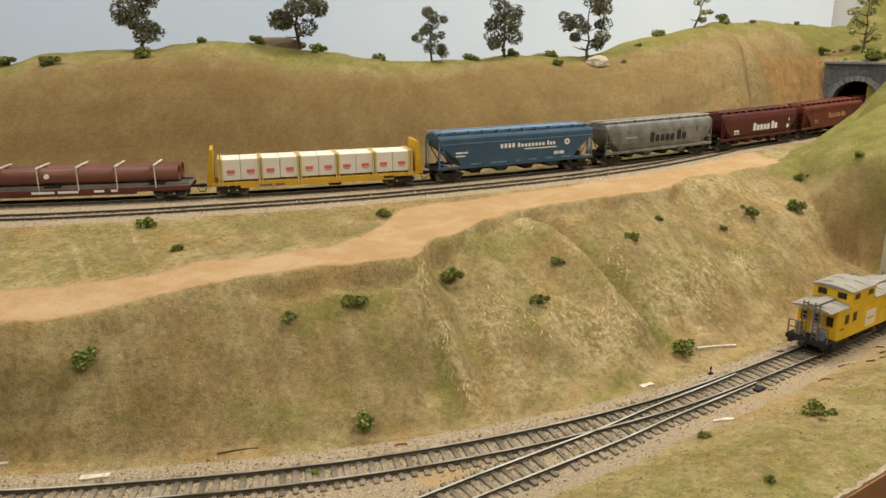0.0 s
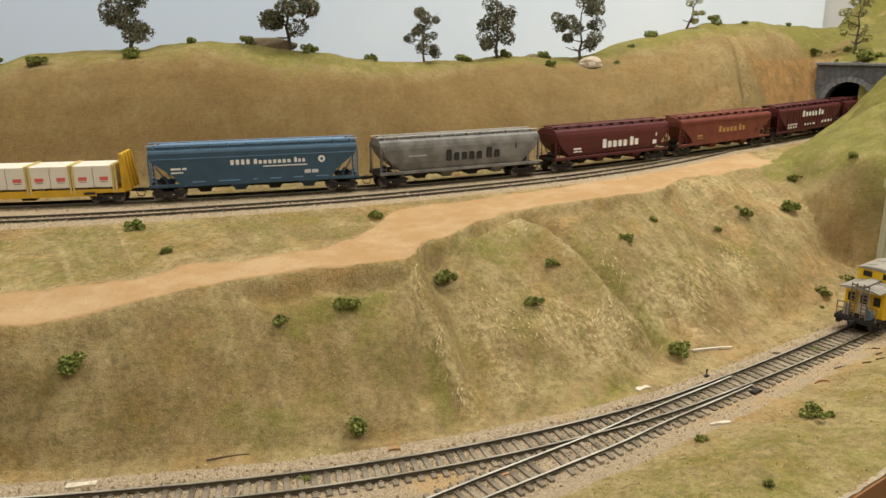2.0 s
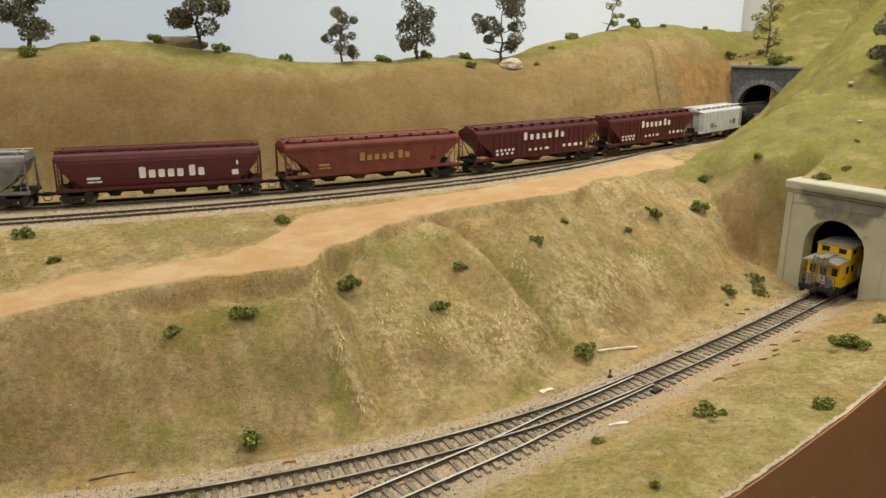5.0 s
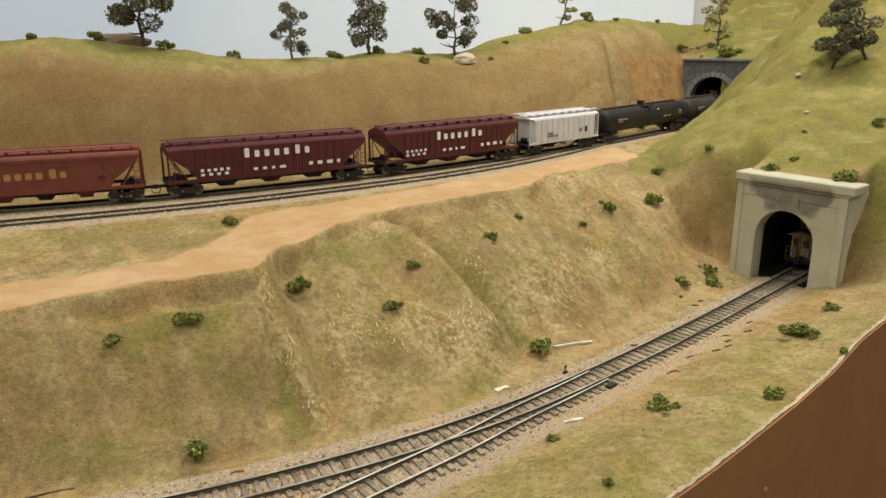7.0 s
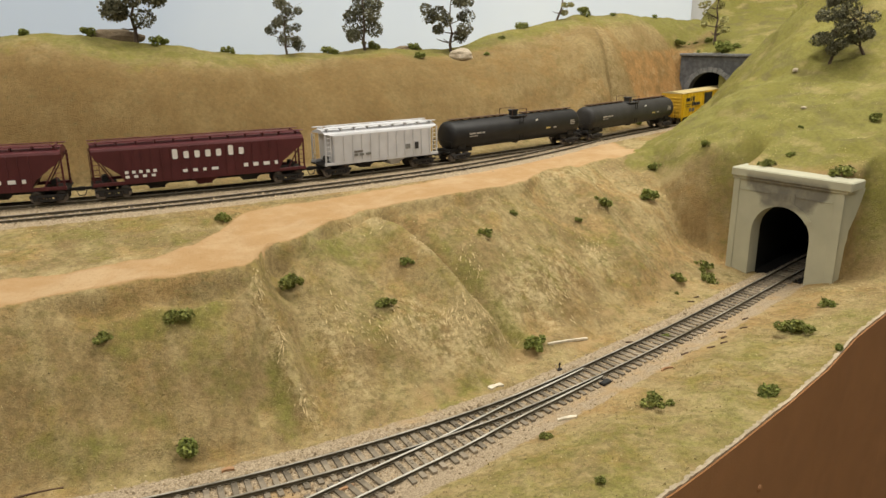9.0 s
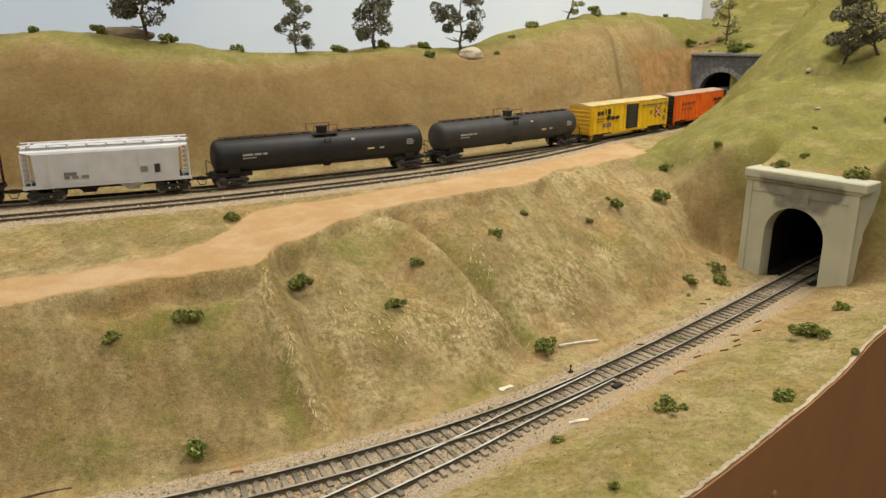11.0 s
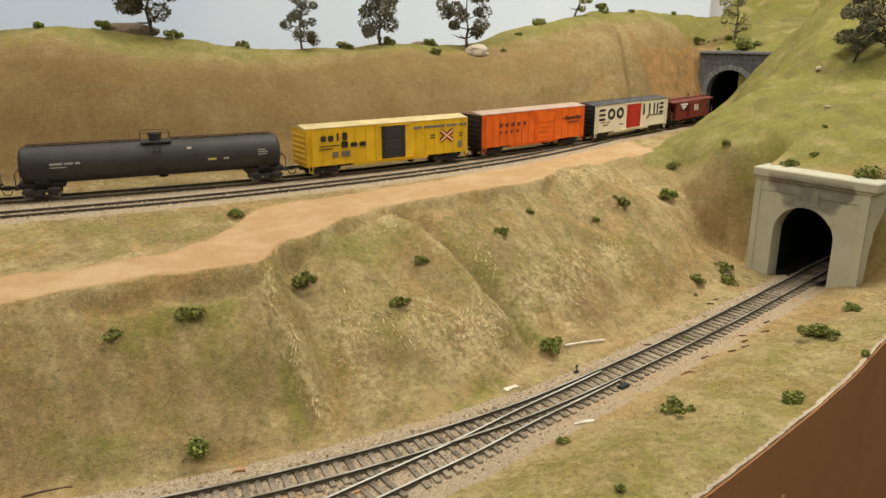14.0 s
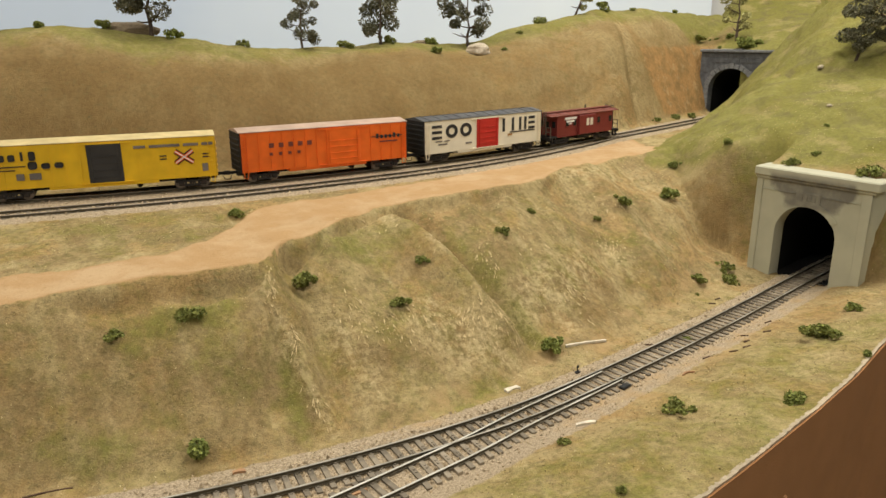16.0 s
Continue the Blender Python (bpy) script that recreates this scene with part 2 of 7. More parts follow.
def terrain(x, y):
    x, y = np.asarray(x, float), np.asarray(y, float)
    z = ground_height(x, y)
    f = foot_line(x); rl, _ = road_low(x); b = back_track(x); cy, _ = crest_line(x)
    # washed-out gullies on the fill below the road
    face = smooth(f + 0.004, f + 0.03, y) * (1 - smooth(rl - 0.012, rl + 0.002, y))
    run = x + 0.25 * (y - f)
    bend = run + 0.012 * (vnoise(x, y, 22) - 0.5)
    z = z - face * (0.016 * (vnoise(bend, 0 * y, 20) - 0.5) + 0.007 * (vnoise(bend, 0.15 * y, 62) - 0.5) + 0.009 * (fbm(x, y, 34, 2) - 0.5) + 0.016 * smooth(0.10, 0.22, x) * (fbm(x + 0.3 * y, y, 17, 2) - 0.5))
    # rounded rib running down below the notch in the road's edge
    rib = -0.012 - 0.42 * (y - 0.515)
    z = z + face * (0.009 * np.exp(-((x - rib) / 0.008) ** 2) - 0.008 * np.exp(-((x - rib - 0.022) / 0.010) ** 2))
    # a shelf with a broken lip left of the lower portal
    part_up = (y - f) / np.maximum(rl - f, 0.02)
    shelf = np.exp(-((x - 0.425) / 0.036) ** 2) * (mountain(x, y) < 0)
    z = z + shelf * (0.016 * np.exp(-((part_up - 0.52) / 0.12) ** 2) - 0.012 * np.exp(-((part_up - 0.24) / 0.12) ** 2)) * (0.6 + 0.8 * vnoise(x, y, 45))
    # one deep gully beside the spur of the slope
    gx = 0.181 - 0.80 * (y - 0.534)
    z = z - face * 0.016 * np.exp(-((x - gx) / 0.012) ** 2) + face * (1 - smooth(rl - 0.075, rl - 0.02, y)) * 0.013 * np.exp(-((x - gx + 0.028) / 0.017) ** 2)
    # eroded lip under the road edge
    z = z - face * 0.0065 * np.exp(-((y - rl + 0.009) / 0.005) ** 2) * smooth(-0.16, -0.11, x) * (1 - smooth(0.10, 0.22, x)) * (0.5 + vnoise(x, y, 60))
    # ballast heaped over the far tie ends of the lower track
    off = (y - main_line(x)) * 0.86
    z = z + 0.0019 * smooth(0.0098, 0.0128, off) * (1 - smooth(0.018, 0.026, off)) * (x < 0.50)
    # the cut face behind the upper tracks
    hill = smooth(b + 0.04, b + 0.09, y)
    z = z + hill * (1 - 0.6 * smooth(cy - 0.05, cy + 0.02, y)) * 0.020 * (fbm(x + 0.2 * y, y, 9, 2) - 0.5)
    nose = smooth(b + 0.03, b + 0.06, y) * (1 - smooth(b + 0.09, b + 0.20, y))
    z = z + nose * 0.035 * smooth(0.36, 0.43, x) * (1 - smooth(0.455, 0.475, x)) 
    m = mountain(x, y)
    df = -seg_side(x, y, FRONT_FOOT)
    kl, wl = along(x, y, PORTAL_LOW, DIR_LOW)
    flank = np.maximum(1 - smooth(-0.060, -0.050, wl), smooth(0.052, 0.060, wl)) * (1 - smooth(0.015, 0.06, df))
    m = np.where((m > 0) & (flank > 0), m + (np.minimum(m, z + 0.002 + 1.9 * np.maximum(df, 0)) - m) * flank, m)
    away = smooth(0.02, 0.09, df) * smooth(0.0, 0.06, seg_side(x, y, BACK_FOOT))
    m = np.where(m > 0, m + (0.018 * (fbm(x, y, 13, 2) - 0.5) + 0.010 * (vnoise(x - y, x + y, 34) - 0.5) + 0.004 * (vnoise(x, y, 80) - 0.5)) * away, m)
    # rills down the upper spur
    ub = (x - 0.44) * 0.833 - (y - 0.90) * 0.553
    m = np.where(m > 0, m + (0.026 * (vnoise(ub * 0.6 + 0.5 * y, 0.2 * x + 2.0, 30) - 0.5) + 0.012 * (vnoise(ub * 0.6 + 0.5 * y, 0.3 * x, 75) - 0.5)) * away * smooth(0.17, 0.24, m), m)
    z = np.maximum(z, m)
    # ground over the upper tunnel
    k, w = along(x, y, PORTAL_UP, DIR_UP)
    db = seg_side(x, y, BACK_FOOT)
    cap = np.minimum(0.203 + 0.32 * k, 0.40) + 0.012 * (fbm(x, y, 14, 2) - 0.5) * smooth(0.01, 0.05, k)
    z = np.where((k > 0.004) & (w > -0.075) & (db < 0.12), np.maximum(z, cap), z)
    bank = smooth(0.045, 0.08, np.minimum(main_line(x), spur_line(np.minimum(x, 0.37))) - y) * smooth(0.0, 0.03, y - edge_line(x))
    z = z + 0.011 * bank * (fbm(x, y, 24, 3) - 0.45)
    # fine crumble away from road and track beds
    beds = np.minimum(np.minimum(abs(y - main_line(x)), abs(y - b)), abs(y - front_track(x)))
    z = z + 0.0018 * (fbm(x, y, 120, 3) - 0.5) * smooth(0.016, 0.03, beds) + 0.006 * (fbm(x, y, 28, 2) - 0.5) * smooth(0.025, 0.06, beds) * (1 - face) * smooth(0.0, 0.04, y - edge_line(x))
    return z


# ---- building helpers ----
def mesh_of(name, verts, faces, smooth_faces=False):
    me = bpy.data.meshes.new(name)
    me.from_pydata([tuple(v) for v in verts], [], faces)
    me.update()
    if smooth_faces:
        me.polygons.foreach_set("use_smooth", [True] * len(me.polygons))
    return me


def part(name, data, material, parent=None, label=""):
    """Links a bmesh or mesh as one object under a thing or a part."""
    if isinstance(data, bmesh.types.BMesh):
        me = bpy.data.meshes.new(name)
        data.to_mesh(me); data.free()
    else:
        me = data
    if material and not me.materials:
        me.materials.append(material)
    ob = new(name, me)
    ob.parent = parent
    if label:
        ob["label"] = label
    return ob


def thing(name, label, category, group="", kind=""):
    return tagged(new(name), label, category, group, kind)


def box(bm, x0, x1, y0, y1, z0, z1, bev=0.0):
    r = bmesh.ops.create_cube(bm, size=1, matrix=Matrix.Translation(((x0 + x1) / 2, (y0 + y1) / 2, (z0 + z1) / 2)) @ Matrix.Diagonal((x1 - x0, y1 - y0, z1 - z0, 1)))
    if bev:
        es = {e for v in r["verts"] for e in v.link_edges}
        bmesh.ops.bevel(bm, geom=list(es), offset=bev, segments=1, affect="EDGES")
    return r["verts"]


def cyl(bm, a, b, r, n=12, r2=None):
    a, b = Vector(a), Vector(b)
    d = b - a
    m = Matrix.Translation((a + b) / 2) @ d.to_track_quat("Z", "Y").to_matrix().to_4x4()
    bmesh.ops.create_cone(bm, cap_ends=True, segments=n, radius1=r, radius2=r if r2 is None else r2, depth=d.length, matrix=m)


def prism(bm, profile, x0, x1):
    """A closed (y, z) outline pushed along x."""
    a = [bm.verts.new((x0, y, z)) for y, z in profile]
    b = [bm.verts.new((x1, y, z)) for y, z in profile]
    n = len(profile)
    for i in range(n):
        bm.faces.new((a[i], a[(i + 1) % n], b[(i + 1) % n], b[i]))
    bm.faces.new(a[::-1]); bm.faces.new(b)
    bmesh.ops.recalc_face_normals(bm, faces=bm.faces[:])


def path_of(fn, x0, x1, step=0.004):
    """A plan line as evenly spaced places with its arc length."""
    xs = np.linspace(x0, x1, 4000); ys = fn(xs)
    s = np.concatenate([[0], np.cumsum(np.hypot(np.diff(xs), np.diff(ys)))])
    return xs, ys, s


class Track:
    def __init__(self, fn, x0, x1, z):
        self.x, self.y, self.s = path_of(fn, x0, x1)
        self.z, self.length = z, self.s[-1]

    def at(self, s):
        x = np.interp(s, self.s, self.x); y = np.interp(s, self.s, self.y)
        return float(x), float(y)

    def placed(self, s, half=0.06):
        ax, ay = self.at(s - half); bx, by = self.at(s + half)
        return Matrix.Translation(((ax + bx) / 2, (ay + by) / 2, self.z)) @ Matrix.Rotation(math.atan2(by - ay, bx - ax), 4, "Z")


# ---- the ground ----
def earth_material():
    m = bpy.data.materials.new("scenery_turf")
    m.use_nodes = True
    nt = m.node_tree; n = nt.nodes; k = nt.links
    p = n["Principled BSDF"]
    p.inputs["Roughness"].default_value = 0.95
    p.inputs["Specular IOR Level"].default_value = 0.1
    co = n.new("ShaderNodeTexCoord")
    zone = n.new("ShaderNodeAttribute"); zone.attribute_name = "zones"
    sep = n.new("ShaderNodeSeparateColor"); k.new(zone.outputs["Color"], sep.inputs[0])

    def noise_at(scale, detail=4, stretch=None):
        t = n.new("ShaderNodeTexNoise"); t.inputs["Scale"].default_value = scale; t.inputs["Detail"].default_value = detail
        t.inputs["Roughness"].default_value = 0.65
        if stretch:
            mp = n.new("ShaderNodeMapping"); mp.inputs["Scale"].default_value = stretch
            k.new(co.outputs["Object"], mp.inputs["Vector"]); k.new(mp.outputs["Vector"], t.inputs["Vector"])
        else:
            k.new(co.outputs["Object"], t.inputs["Vector"])
        return t.outputs["Fac"]

    def ramp(v, a, b, lo=0.0, hi=1.0):
        r = n.new("ShaderNodeMapRange"); r.interpolation_type = "SMOOTHSTEP"
        for key, val in (("From Min", a), ("From Max", b), ("To Min", lo), ("To Max", hi)):
            r.inputs[key].default_value = val
        k.new(v, r.inputs["Value"])
        return r.outputs[0]

    def calc(op, a, b):
        q = n.new("ShaderNodeMath"); q.operation = op
        for i, v in enumerate((a, b)):
            if isinstance(v, (int, float)):
                q.inputs[i].default_value = v
            else:
                k.new(v, q.inputs[i])
        return q.outputs[0]

    def blend(fac, a, b, how="MIX"):
        q = n.new("ShaderNodeMix"); q.data_type = "RGBA"; q.blend_type = how
        if isinstance(fac, float):
            q.inputs["Factor"].default_value = fac
        else:
            k.new(fac, q.inputs["Factor"])
        for key, v in (("A", a), ("B", b)):
            if isinstance(v, tuple):
                q.inputs[key].default_value = (*v, 1)
            else:
                k.new(v, q.inputs[key])
        return q.outputs["Result"]

    marks = n.new("ShaderNodeAttribute"); marks.attribute_name = "marks"
    ms = n.new("ShaderNodeSeparateColor"); k.new(marks.outputs["Color"], ms.inputs[0])
    flow = n.new("ShaderNodeAttribute"); flow.attribute_name = "flow"

    def rills(scale, detail=3):
        mp = n.new("ShaderNodeMapping"); mp.inputs["Scale"].default_value = scale
        k.new(flow.outputs["Color"], mp.inputs["Vector"])
        t = n.new("ShaderNodeTexNoise"); t.inputs["Scale"].default_value = 1.0; t.inputs["Detail"].default_value = detail
        k.new(mp.outputs["Vector"], t.inputs["Vector"])
        return t.outputs["Fac"]

    streak = noise_at(1.0, 3, (70, 14, 14))
    patch = noise_at(24, 5)
    fine = noise_at(240, 4)
    grit = noise_at(1100, 2)
    col = blend(ramp(patch, 0.40, 0.60), TAN, STRAW)
    col = blend(calc("MULTIPLY", ramp(streak, 0.50, 0.70), 0.20), col, PALE)
    col = blend(calc("MULTIPLY", ramp(noise_at(17, 5), 0.48, 0.62), 0.70), col, OCHRE)
    col = blend(calc("MULTIPLY", ramp(noise_at(1.0, 4, (60, 18, 18)), 0.50, 0.68), 0.55), col, UMBER)
    fleck = calc("MULTIPLY", ramp(rills((430, 95, 60)), 0.56, 0.66), ramp(calc("ADD", calc("MULTIPLY", sep.outputs[0], 0.55), noise_at(30, 3)), 0.58, 0.86))
    fleck = calc("MULTIPLY", fleck, ms.outputs[1])
    col = blend(calc("MULTIPLY", calc("MULTIPLY", ramp(rills((60, 7, 7), 4), 0.50, 0.66), ms.outputs[1]), 0.45), col, UMBER)
    col = blend(calc("MULTIPLY", calc("MULTIPLY", ramp(rills((85, 9, 9), 4), 0.54, 0.68), ms.outputs[1]), 0.28), col, PALE)
    wash = calc("MULTIPLY", ramp(noise_at(11, 7), 0.50, 0.60), ms.outputs[1])
    col = blend(calc("MULTIPLY", wash, 0.55), col, UMBER)
    col = blend(calc("MULTIPLY", calc("MULTIPLY", ramp(noise_at(19, 7), 0.54, 0.64), ms.outputs[1]), 0.60), col, WARM_SAND)
    col = blend(calc("MULTIPLY", calc("MULTIPLY", ramp(noise_at(46, 6), 0.53, 0.61), ms.outputs[1]), 0.45), col, OLIVE)
    ridge = calc("MULTIPLY", sep.outputs[0], ramp(noise_at(120, 6), 0.42, 0.60))
    col = blend(calc("MULTIPLY", ridge, 0.55), col, PALE)
    col = blend(calc("MULTIPLY", calc("MULTIPLY", ramp(noise_at(1.0, 6, (70, 70, 130)), 0.53, 0.60), ramp(noise_at(20, 4), 0.40, 0.58)), 0.60), col, OLIVE)
    brown = calc("MULTIPLY", sep.outputs[2], ramp(noise_at(1.0, 6, (30, 14, 22)), 0.30, 0.66, 0.76, 1.0))
    col = blend(brown, col, BROWN)
    green = calc("MULTIPLY", ramp(calc("ADD", calc("MULTIPLY", sep.outputs[1], 1.0), calc("ADD", calc("MULTIPLY", noise_at(34, 7), 0.9), calc("MULTIPLY", noise_at(130, 5), 0.5))), 0.80, 1.26), 0.80)
    col = blend(green, col, GREEN)
    col = blend(calc("MULTIPLY", ramp(noise_at(170, 5), 0.54, 0.68), 0.44), col, DUSK)
    col = blend(calc("MULTIPLY", calc("MULTIPLY", ramp(noise_at(1.0, 3, (330, 420, 420)), 0.60, 0.68), ramp(noise_at(40, 4), 0.42, 0.60)), 0.65), col, CRUMB)
    col = blend(calc("MULTIPLY", calc("MULTIPLY", ramp(noise_at(1.0, 5, (34, 34, 60)), 0.50, 0.64), calc("MULTIPLY", ms.outputs[2], sep.outputs[1])), 0.75), col, DUSK)
    col = blend(calc("MULTIPLY", calc("MULTIPLY", ramp(noise_at(1.0, 5, (22, 22, 48)), 0.52, 0.66), calc("MULTIPLY", ms.outputs[2], sep.outputs[1])), 0.5), col, STRAW)
    col = blend(calc("MULTIPLY", calc("MULTIPLY", fleck, calc("SUBTRACT", 1.0, sep.outputs[2])), 0.22), col, FLECK)
    rock = blend(ramp(noise_at(1.0, 5, (60, 50, 38)), 0.38, 0.64), RUST_ROCK, DARK_ROCK)
    rock = blend(calc("MULTIPLY", ramp(noise_at(55, 4), 0.52, 0.66), 0.22), rock, PALE)
    col = blend(ramp(calc("ADD", ms.outputs[0], calc("MULTIPLY", calc("SUBTRACT", noise_at(60, 4), 0.5), 0.7)), 0.30, 0.60), col, rock)
    speck = ramp(calc("ADD", calc("MULTIPLY", fine, 0.6), calc("MULTIPLY", grit, 0.4)), 0.36, 0.62, 0.79, 1.21)
    speck = calc("ADD", calc("MULTIPLY", speck, calc("SUBTRACT", 1.0, calc("MULTIPLY", ms.outputs[2], 0.40))), calc("MULTIPLY", ms.outputs[2], 0.40))
    cmb = n.new("ShaderNodeCombineColor")
    for i in range(3):
        k.new(speck, cmb.inputs[i])
    col = blend(1.0, col, cmb.outputs[0], "MULTIPLY")
    road = n.new("ShaderNodeAttribute"); road.attribute_name = "beds"
    rs = n.new("ShaderNodeSeparateColor"); k.new(road.outputs["Color"], rs.inputs[0])
    edge = calc("ADD", rs.outputs[0], calc("MULTIPLY", calc("SUBTRACT", noise_at(110, 4), 0.5), 0.9))
    col = blend(ramp(edge, 0.35, 0.62), col, blend(calc("MULTIPLY", ramp(noise_at(420, 4), 0.55, 0.7), 0.4), blend(calc("MULTIPLY", ramp(noise_at(26, 6), 0.36, 0.66), ramp(rs.outputs[0], 0.45, 1.0)), ROAD, ROAD_LIGHT), OCHRE))
    bal = calc("ADD", rs.outputs[1], calc("MULTIPLY", calc("SUBTRACT", noise_at(160, 3), 0.5), 0.8))
    col = blend(ramp(bal, 0.35, 0.6), col, blend(ramp(noise_at(900, 2), 0.35, 0.65), BALLAST_DARK, BALLAST))
    col = blend(ramp(calc("ADD", rs.outputs[2], calc("MULTIPLY", calc("SUBTRACT", noise_at(50, 4), 0.5), 1.0)), 0.4, 0.75, 0, 0.8), col, CLAY)
    k.new(col, p.inputs["Base Color"])
    bp = n.new("ShaderNodeBump"); bp.inputs["Distance"].default_value = 0.0009
    k.new(calc("ADD", noise_at(520, 4), calc("MULTIPLY", noise_at(1400, 2), 0.5)), bp.inputs["Height"])
    k.new(bp.outputs["Normal"], p.inputs["Normal"])
    return m


TAN, STRAW, PALE, OCHRE = (0.305, 0.225, 0.105), (0.385, 0.300, 0.145), (0.52, 0.42, 0.23), (0.33, 0.205, 0.080)
UMBER, FLECK = (0.21, 0.143, 0.064), (0.62, 0.49, 0.26)
WARM_SAND, OLIVE = (0.415, 0.272, 0.120), (0.205, 0.172, 0.066)
CRUMB = (0.105, 0.085, 0.035)
BROWN, GREEN, DUSK = (0.196, 0.127, 0.050), (0.190, 0.188, 0.043), (0.16, 0.135, 0.06)
ROAD, ROAD_LIGHT, CLAY = (0.455, 0.288, 0.138), (0.53, 0.370, 0.208), (0.46, 0.31, 0.150)
BALLAST, BALLAST_DARK = (0.50, 0.40, 0.275), (0.27, 0.210, 0.135)
RUST_ROCK, DARK_ROCK = (0.34, 0.195, 0.075), (0.23, 0.145, 0.058)
earth = earth_material()


def build_ground():
    xs = np.concatenate([np.linspace(-3.0, -0.62, 40)[:-1], np.arange(-0.62, 0.98, 0.003), np.linspace(0.98, 2.8, 36)])
    rows = np.concatenate([np.linspace(0, 1, 330)[:-1], np.linspace(1, 2, 40)])
    e = edge_line(xs)
    X = np.repeat(xs[None, :], len(rows), 0)
    far = np.full(len(xs), 1.33)
    Y = np.where(rows[:, None] <= 1, e[None] + (far - e)[None] * np.minimum(rows, 1)[:, None], far[None] + (1.86 - far)[None] * (rows[:, None] - 1))
    Z = terrain(X, Y)
    v = np.stack([X.ravel(), Y.ravel(), Z.ravel()], 1)
    nx, ny = len(xs), len(rows)
    i = np.arange(nx * ny).reshape(ny, nx)
    q = np.stack([i[:-1, :-1].ravel(), i[:-1, 1:].ravel(), i[1:, 1:].ravel(), i[1:, :-1].ravel()], 1)
    zq = v[q, 2]; span = zq.max(1) - zq.min(1); mid = v[q].mean(1)
    cut = np.zeros(len(q), bool)
    for place, way, half, off, top in ((PORTAL_LOW, DIR_LOW, 0.034, 0.0, 0.02), (PORTAL_UP, DIR_UP, 0.045, 0.0, 0.13)):
        a, w = along(mid[:, 0], mid[:, 1], place, way)
        cut |= (abs(w - off) < half) & (a > -0.03) & (a < 0.06) & ((span > 0.025) & (zq.min(1) < top))
    q = q[~cut]
    me = bpy.data.meshes.new("ground")
    me.vertices.add(len(v)); me.vertices.foreach_set("co", v.ravel())
    me.loops.add(q.size); me.loops.foreach_set("vertex_index", q.ravel())
    me.polygons.add(len(q)); me.polygons.foreach_set("loop_start", np.arange(0, q.size, 4))
    me.update(); me.validate()
    me.polygons.foreach_set("use_smooth", [True] * len(me.polygons))
    x, y = v[:, 0], v[:, 1]
    rl, _ = road_low(x); ru, _ = road_up(x); b = back_track(x); cy, _ = crest_line(x); ft = np.minimum(front_track(x), b); f = foot_line(x)
    mt = mountain(x, y)
    road = smooth(rl - 0.004, rl + 0.005, y) * (1 - smooth(ru - 0.006, ru + 0.008, y)) * (1 - smooth(0.40, 0.44, x)) * (mt < v[:, 2] - 0.01)
    low = np.minimum(np.where(y < main_line(x), 0.66, 1.0) * abs(y - main_line(x)), np.where(x < 0.3, abs(y - spur_line(x)) * np.where(y < spur_line(x), 0.66, 1.0), 9))
    upper = np.where((y > ft) & (y < b), 0, np.minimum(abs(y - ft) * 0.72, abs(y - b)))
    k, w = along(x, y, PORTAL_UP, DIR_UP)
    inside = (mt < 0.05) & (k < 0.0)
    ballast = np.maximum(1 - smooth(0.019, 0.033, low), 1 - smooth(0.014, 0.026, upper)) * inside
    clay = (1 - smooth(0.02, 0.05, abs(y - main_line(x) + 0.03))) * smooth(0.02, 0.22, x) * 0.50 + 0.8 * np.exp(-(((x - 0.0) / 0.03) ** 2 + ((y - 0.375) / 0.02) ** 2))
    clay = np.maximum(clay, (1 - smooth(0.01, 0.03, abs(y - f))) * 0.50 * smooth(-0.08, 0.1, x)) * inside
    k, w = along(x, y, PORTAL_UP, DIR_UP)
    rock = smooth(-0.15, -0.10, w) * (1 - smooth(-0.040, -0.030, w)) * smooth(-0.17, -0.12, k) * (1 - smooth(0.0, 0.06, k)) * 0.9 * (1 - smooth(0.195, 0.225, v[:, 2]))
    hillside = smooth(b + 0.03, b + 0.06, y)
    brown = hillside * (1 - smooth(cy - 0.085, cy - 0.015, y)) * (1.0 - 0.45 * smooth(0.0, 0.45, x)) + 0.12 * (1 - hillside) * smooth(f, f + 0.02, y) * (1 - smooth(rl - 0.03, rl, y)) * (1 - smooth(-0.05, 0.25, x))
    brown = brown + 0.30 * np.exp(-((x + 0.11) / 0.08) ** 2 - ((y - 0.44) / 0.035) ** 2) + 0.5 * (mt > 0) * np.exp(-((seg_side(x, y, BACK_FOOT) - 0.02) / 0.018) ** 2) * smooth(0.55, 0.66, x) + 0.35 * np.exp(-((x - 0.535) / 0.03) ** 2 - ((y - 0.955) / 0.025) ** 2)
    cliff = 0.85 * np.exp(-((x - 0.430) / 0.024) ** 2 - ((y - 0.760) / 0.022) ** 2) + 0.55 * np.exp(-((x - 0.462) / 0.012) ** 2 - ((y - 0.770) / 0.030) ** 2)
    brown = np.maximum(brown, cliff * (1 - 0.8 * smooth(0.085, 0.115, v[:, 2])))
    brown = np.maximum(brown, 0.85 * np.exp(-((x - 0.520) / 0.020) ** 2 - ((y - 0.632) / 0.030) ** 2))
    rill = vnoise(((x - 0.44) * 0.833 - (y - 0.90) * 0.553) * 0.6 + 0.5 * y, 0.2 * x + 2.0, 30)
    brown = brown + 0.60 * (mt > 0) * smooth(0.52, 0.68, fbm(x, y, 20, 4)) + 0.55 * (mt > 0) * smooth(0.18, 0.24, v[:, 2]) * (1 - smooth(0.18, 0.36, rill))
    df = -seg_side(x, y, FRONT_FOOT)
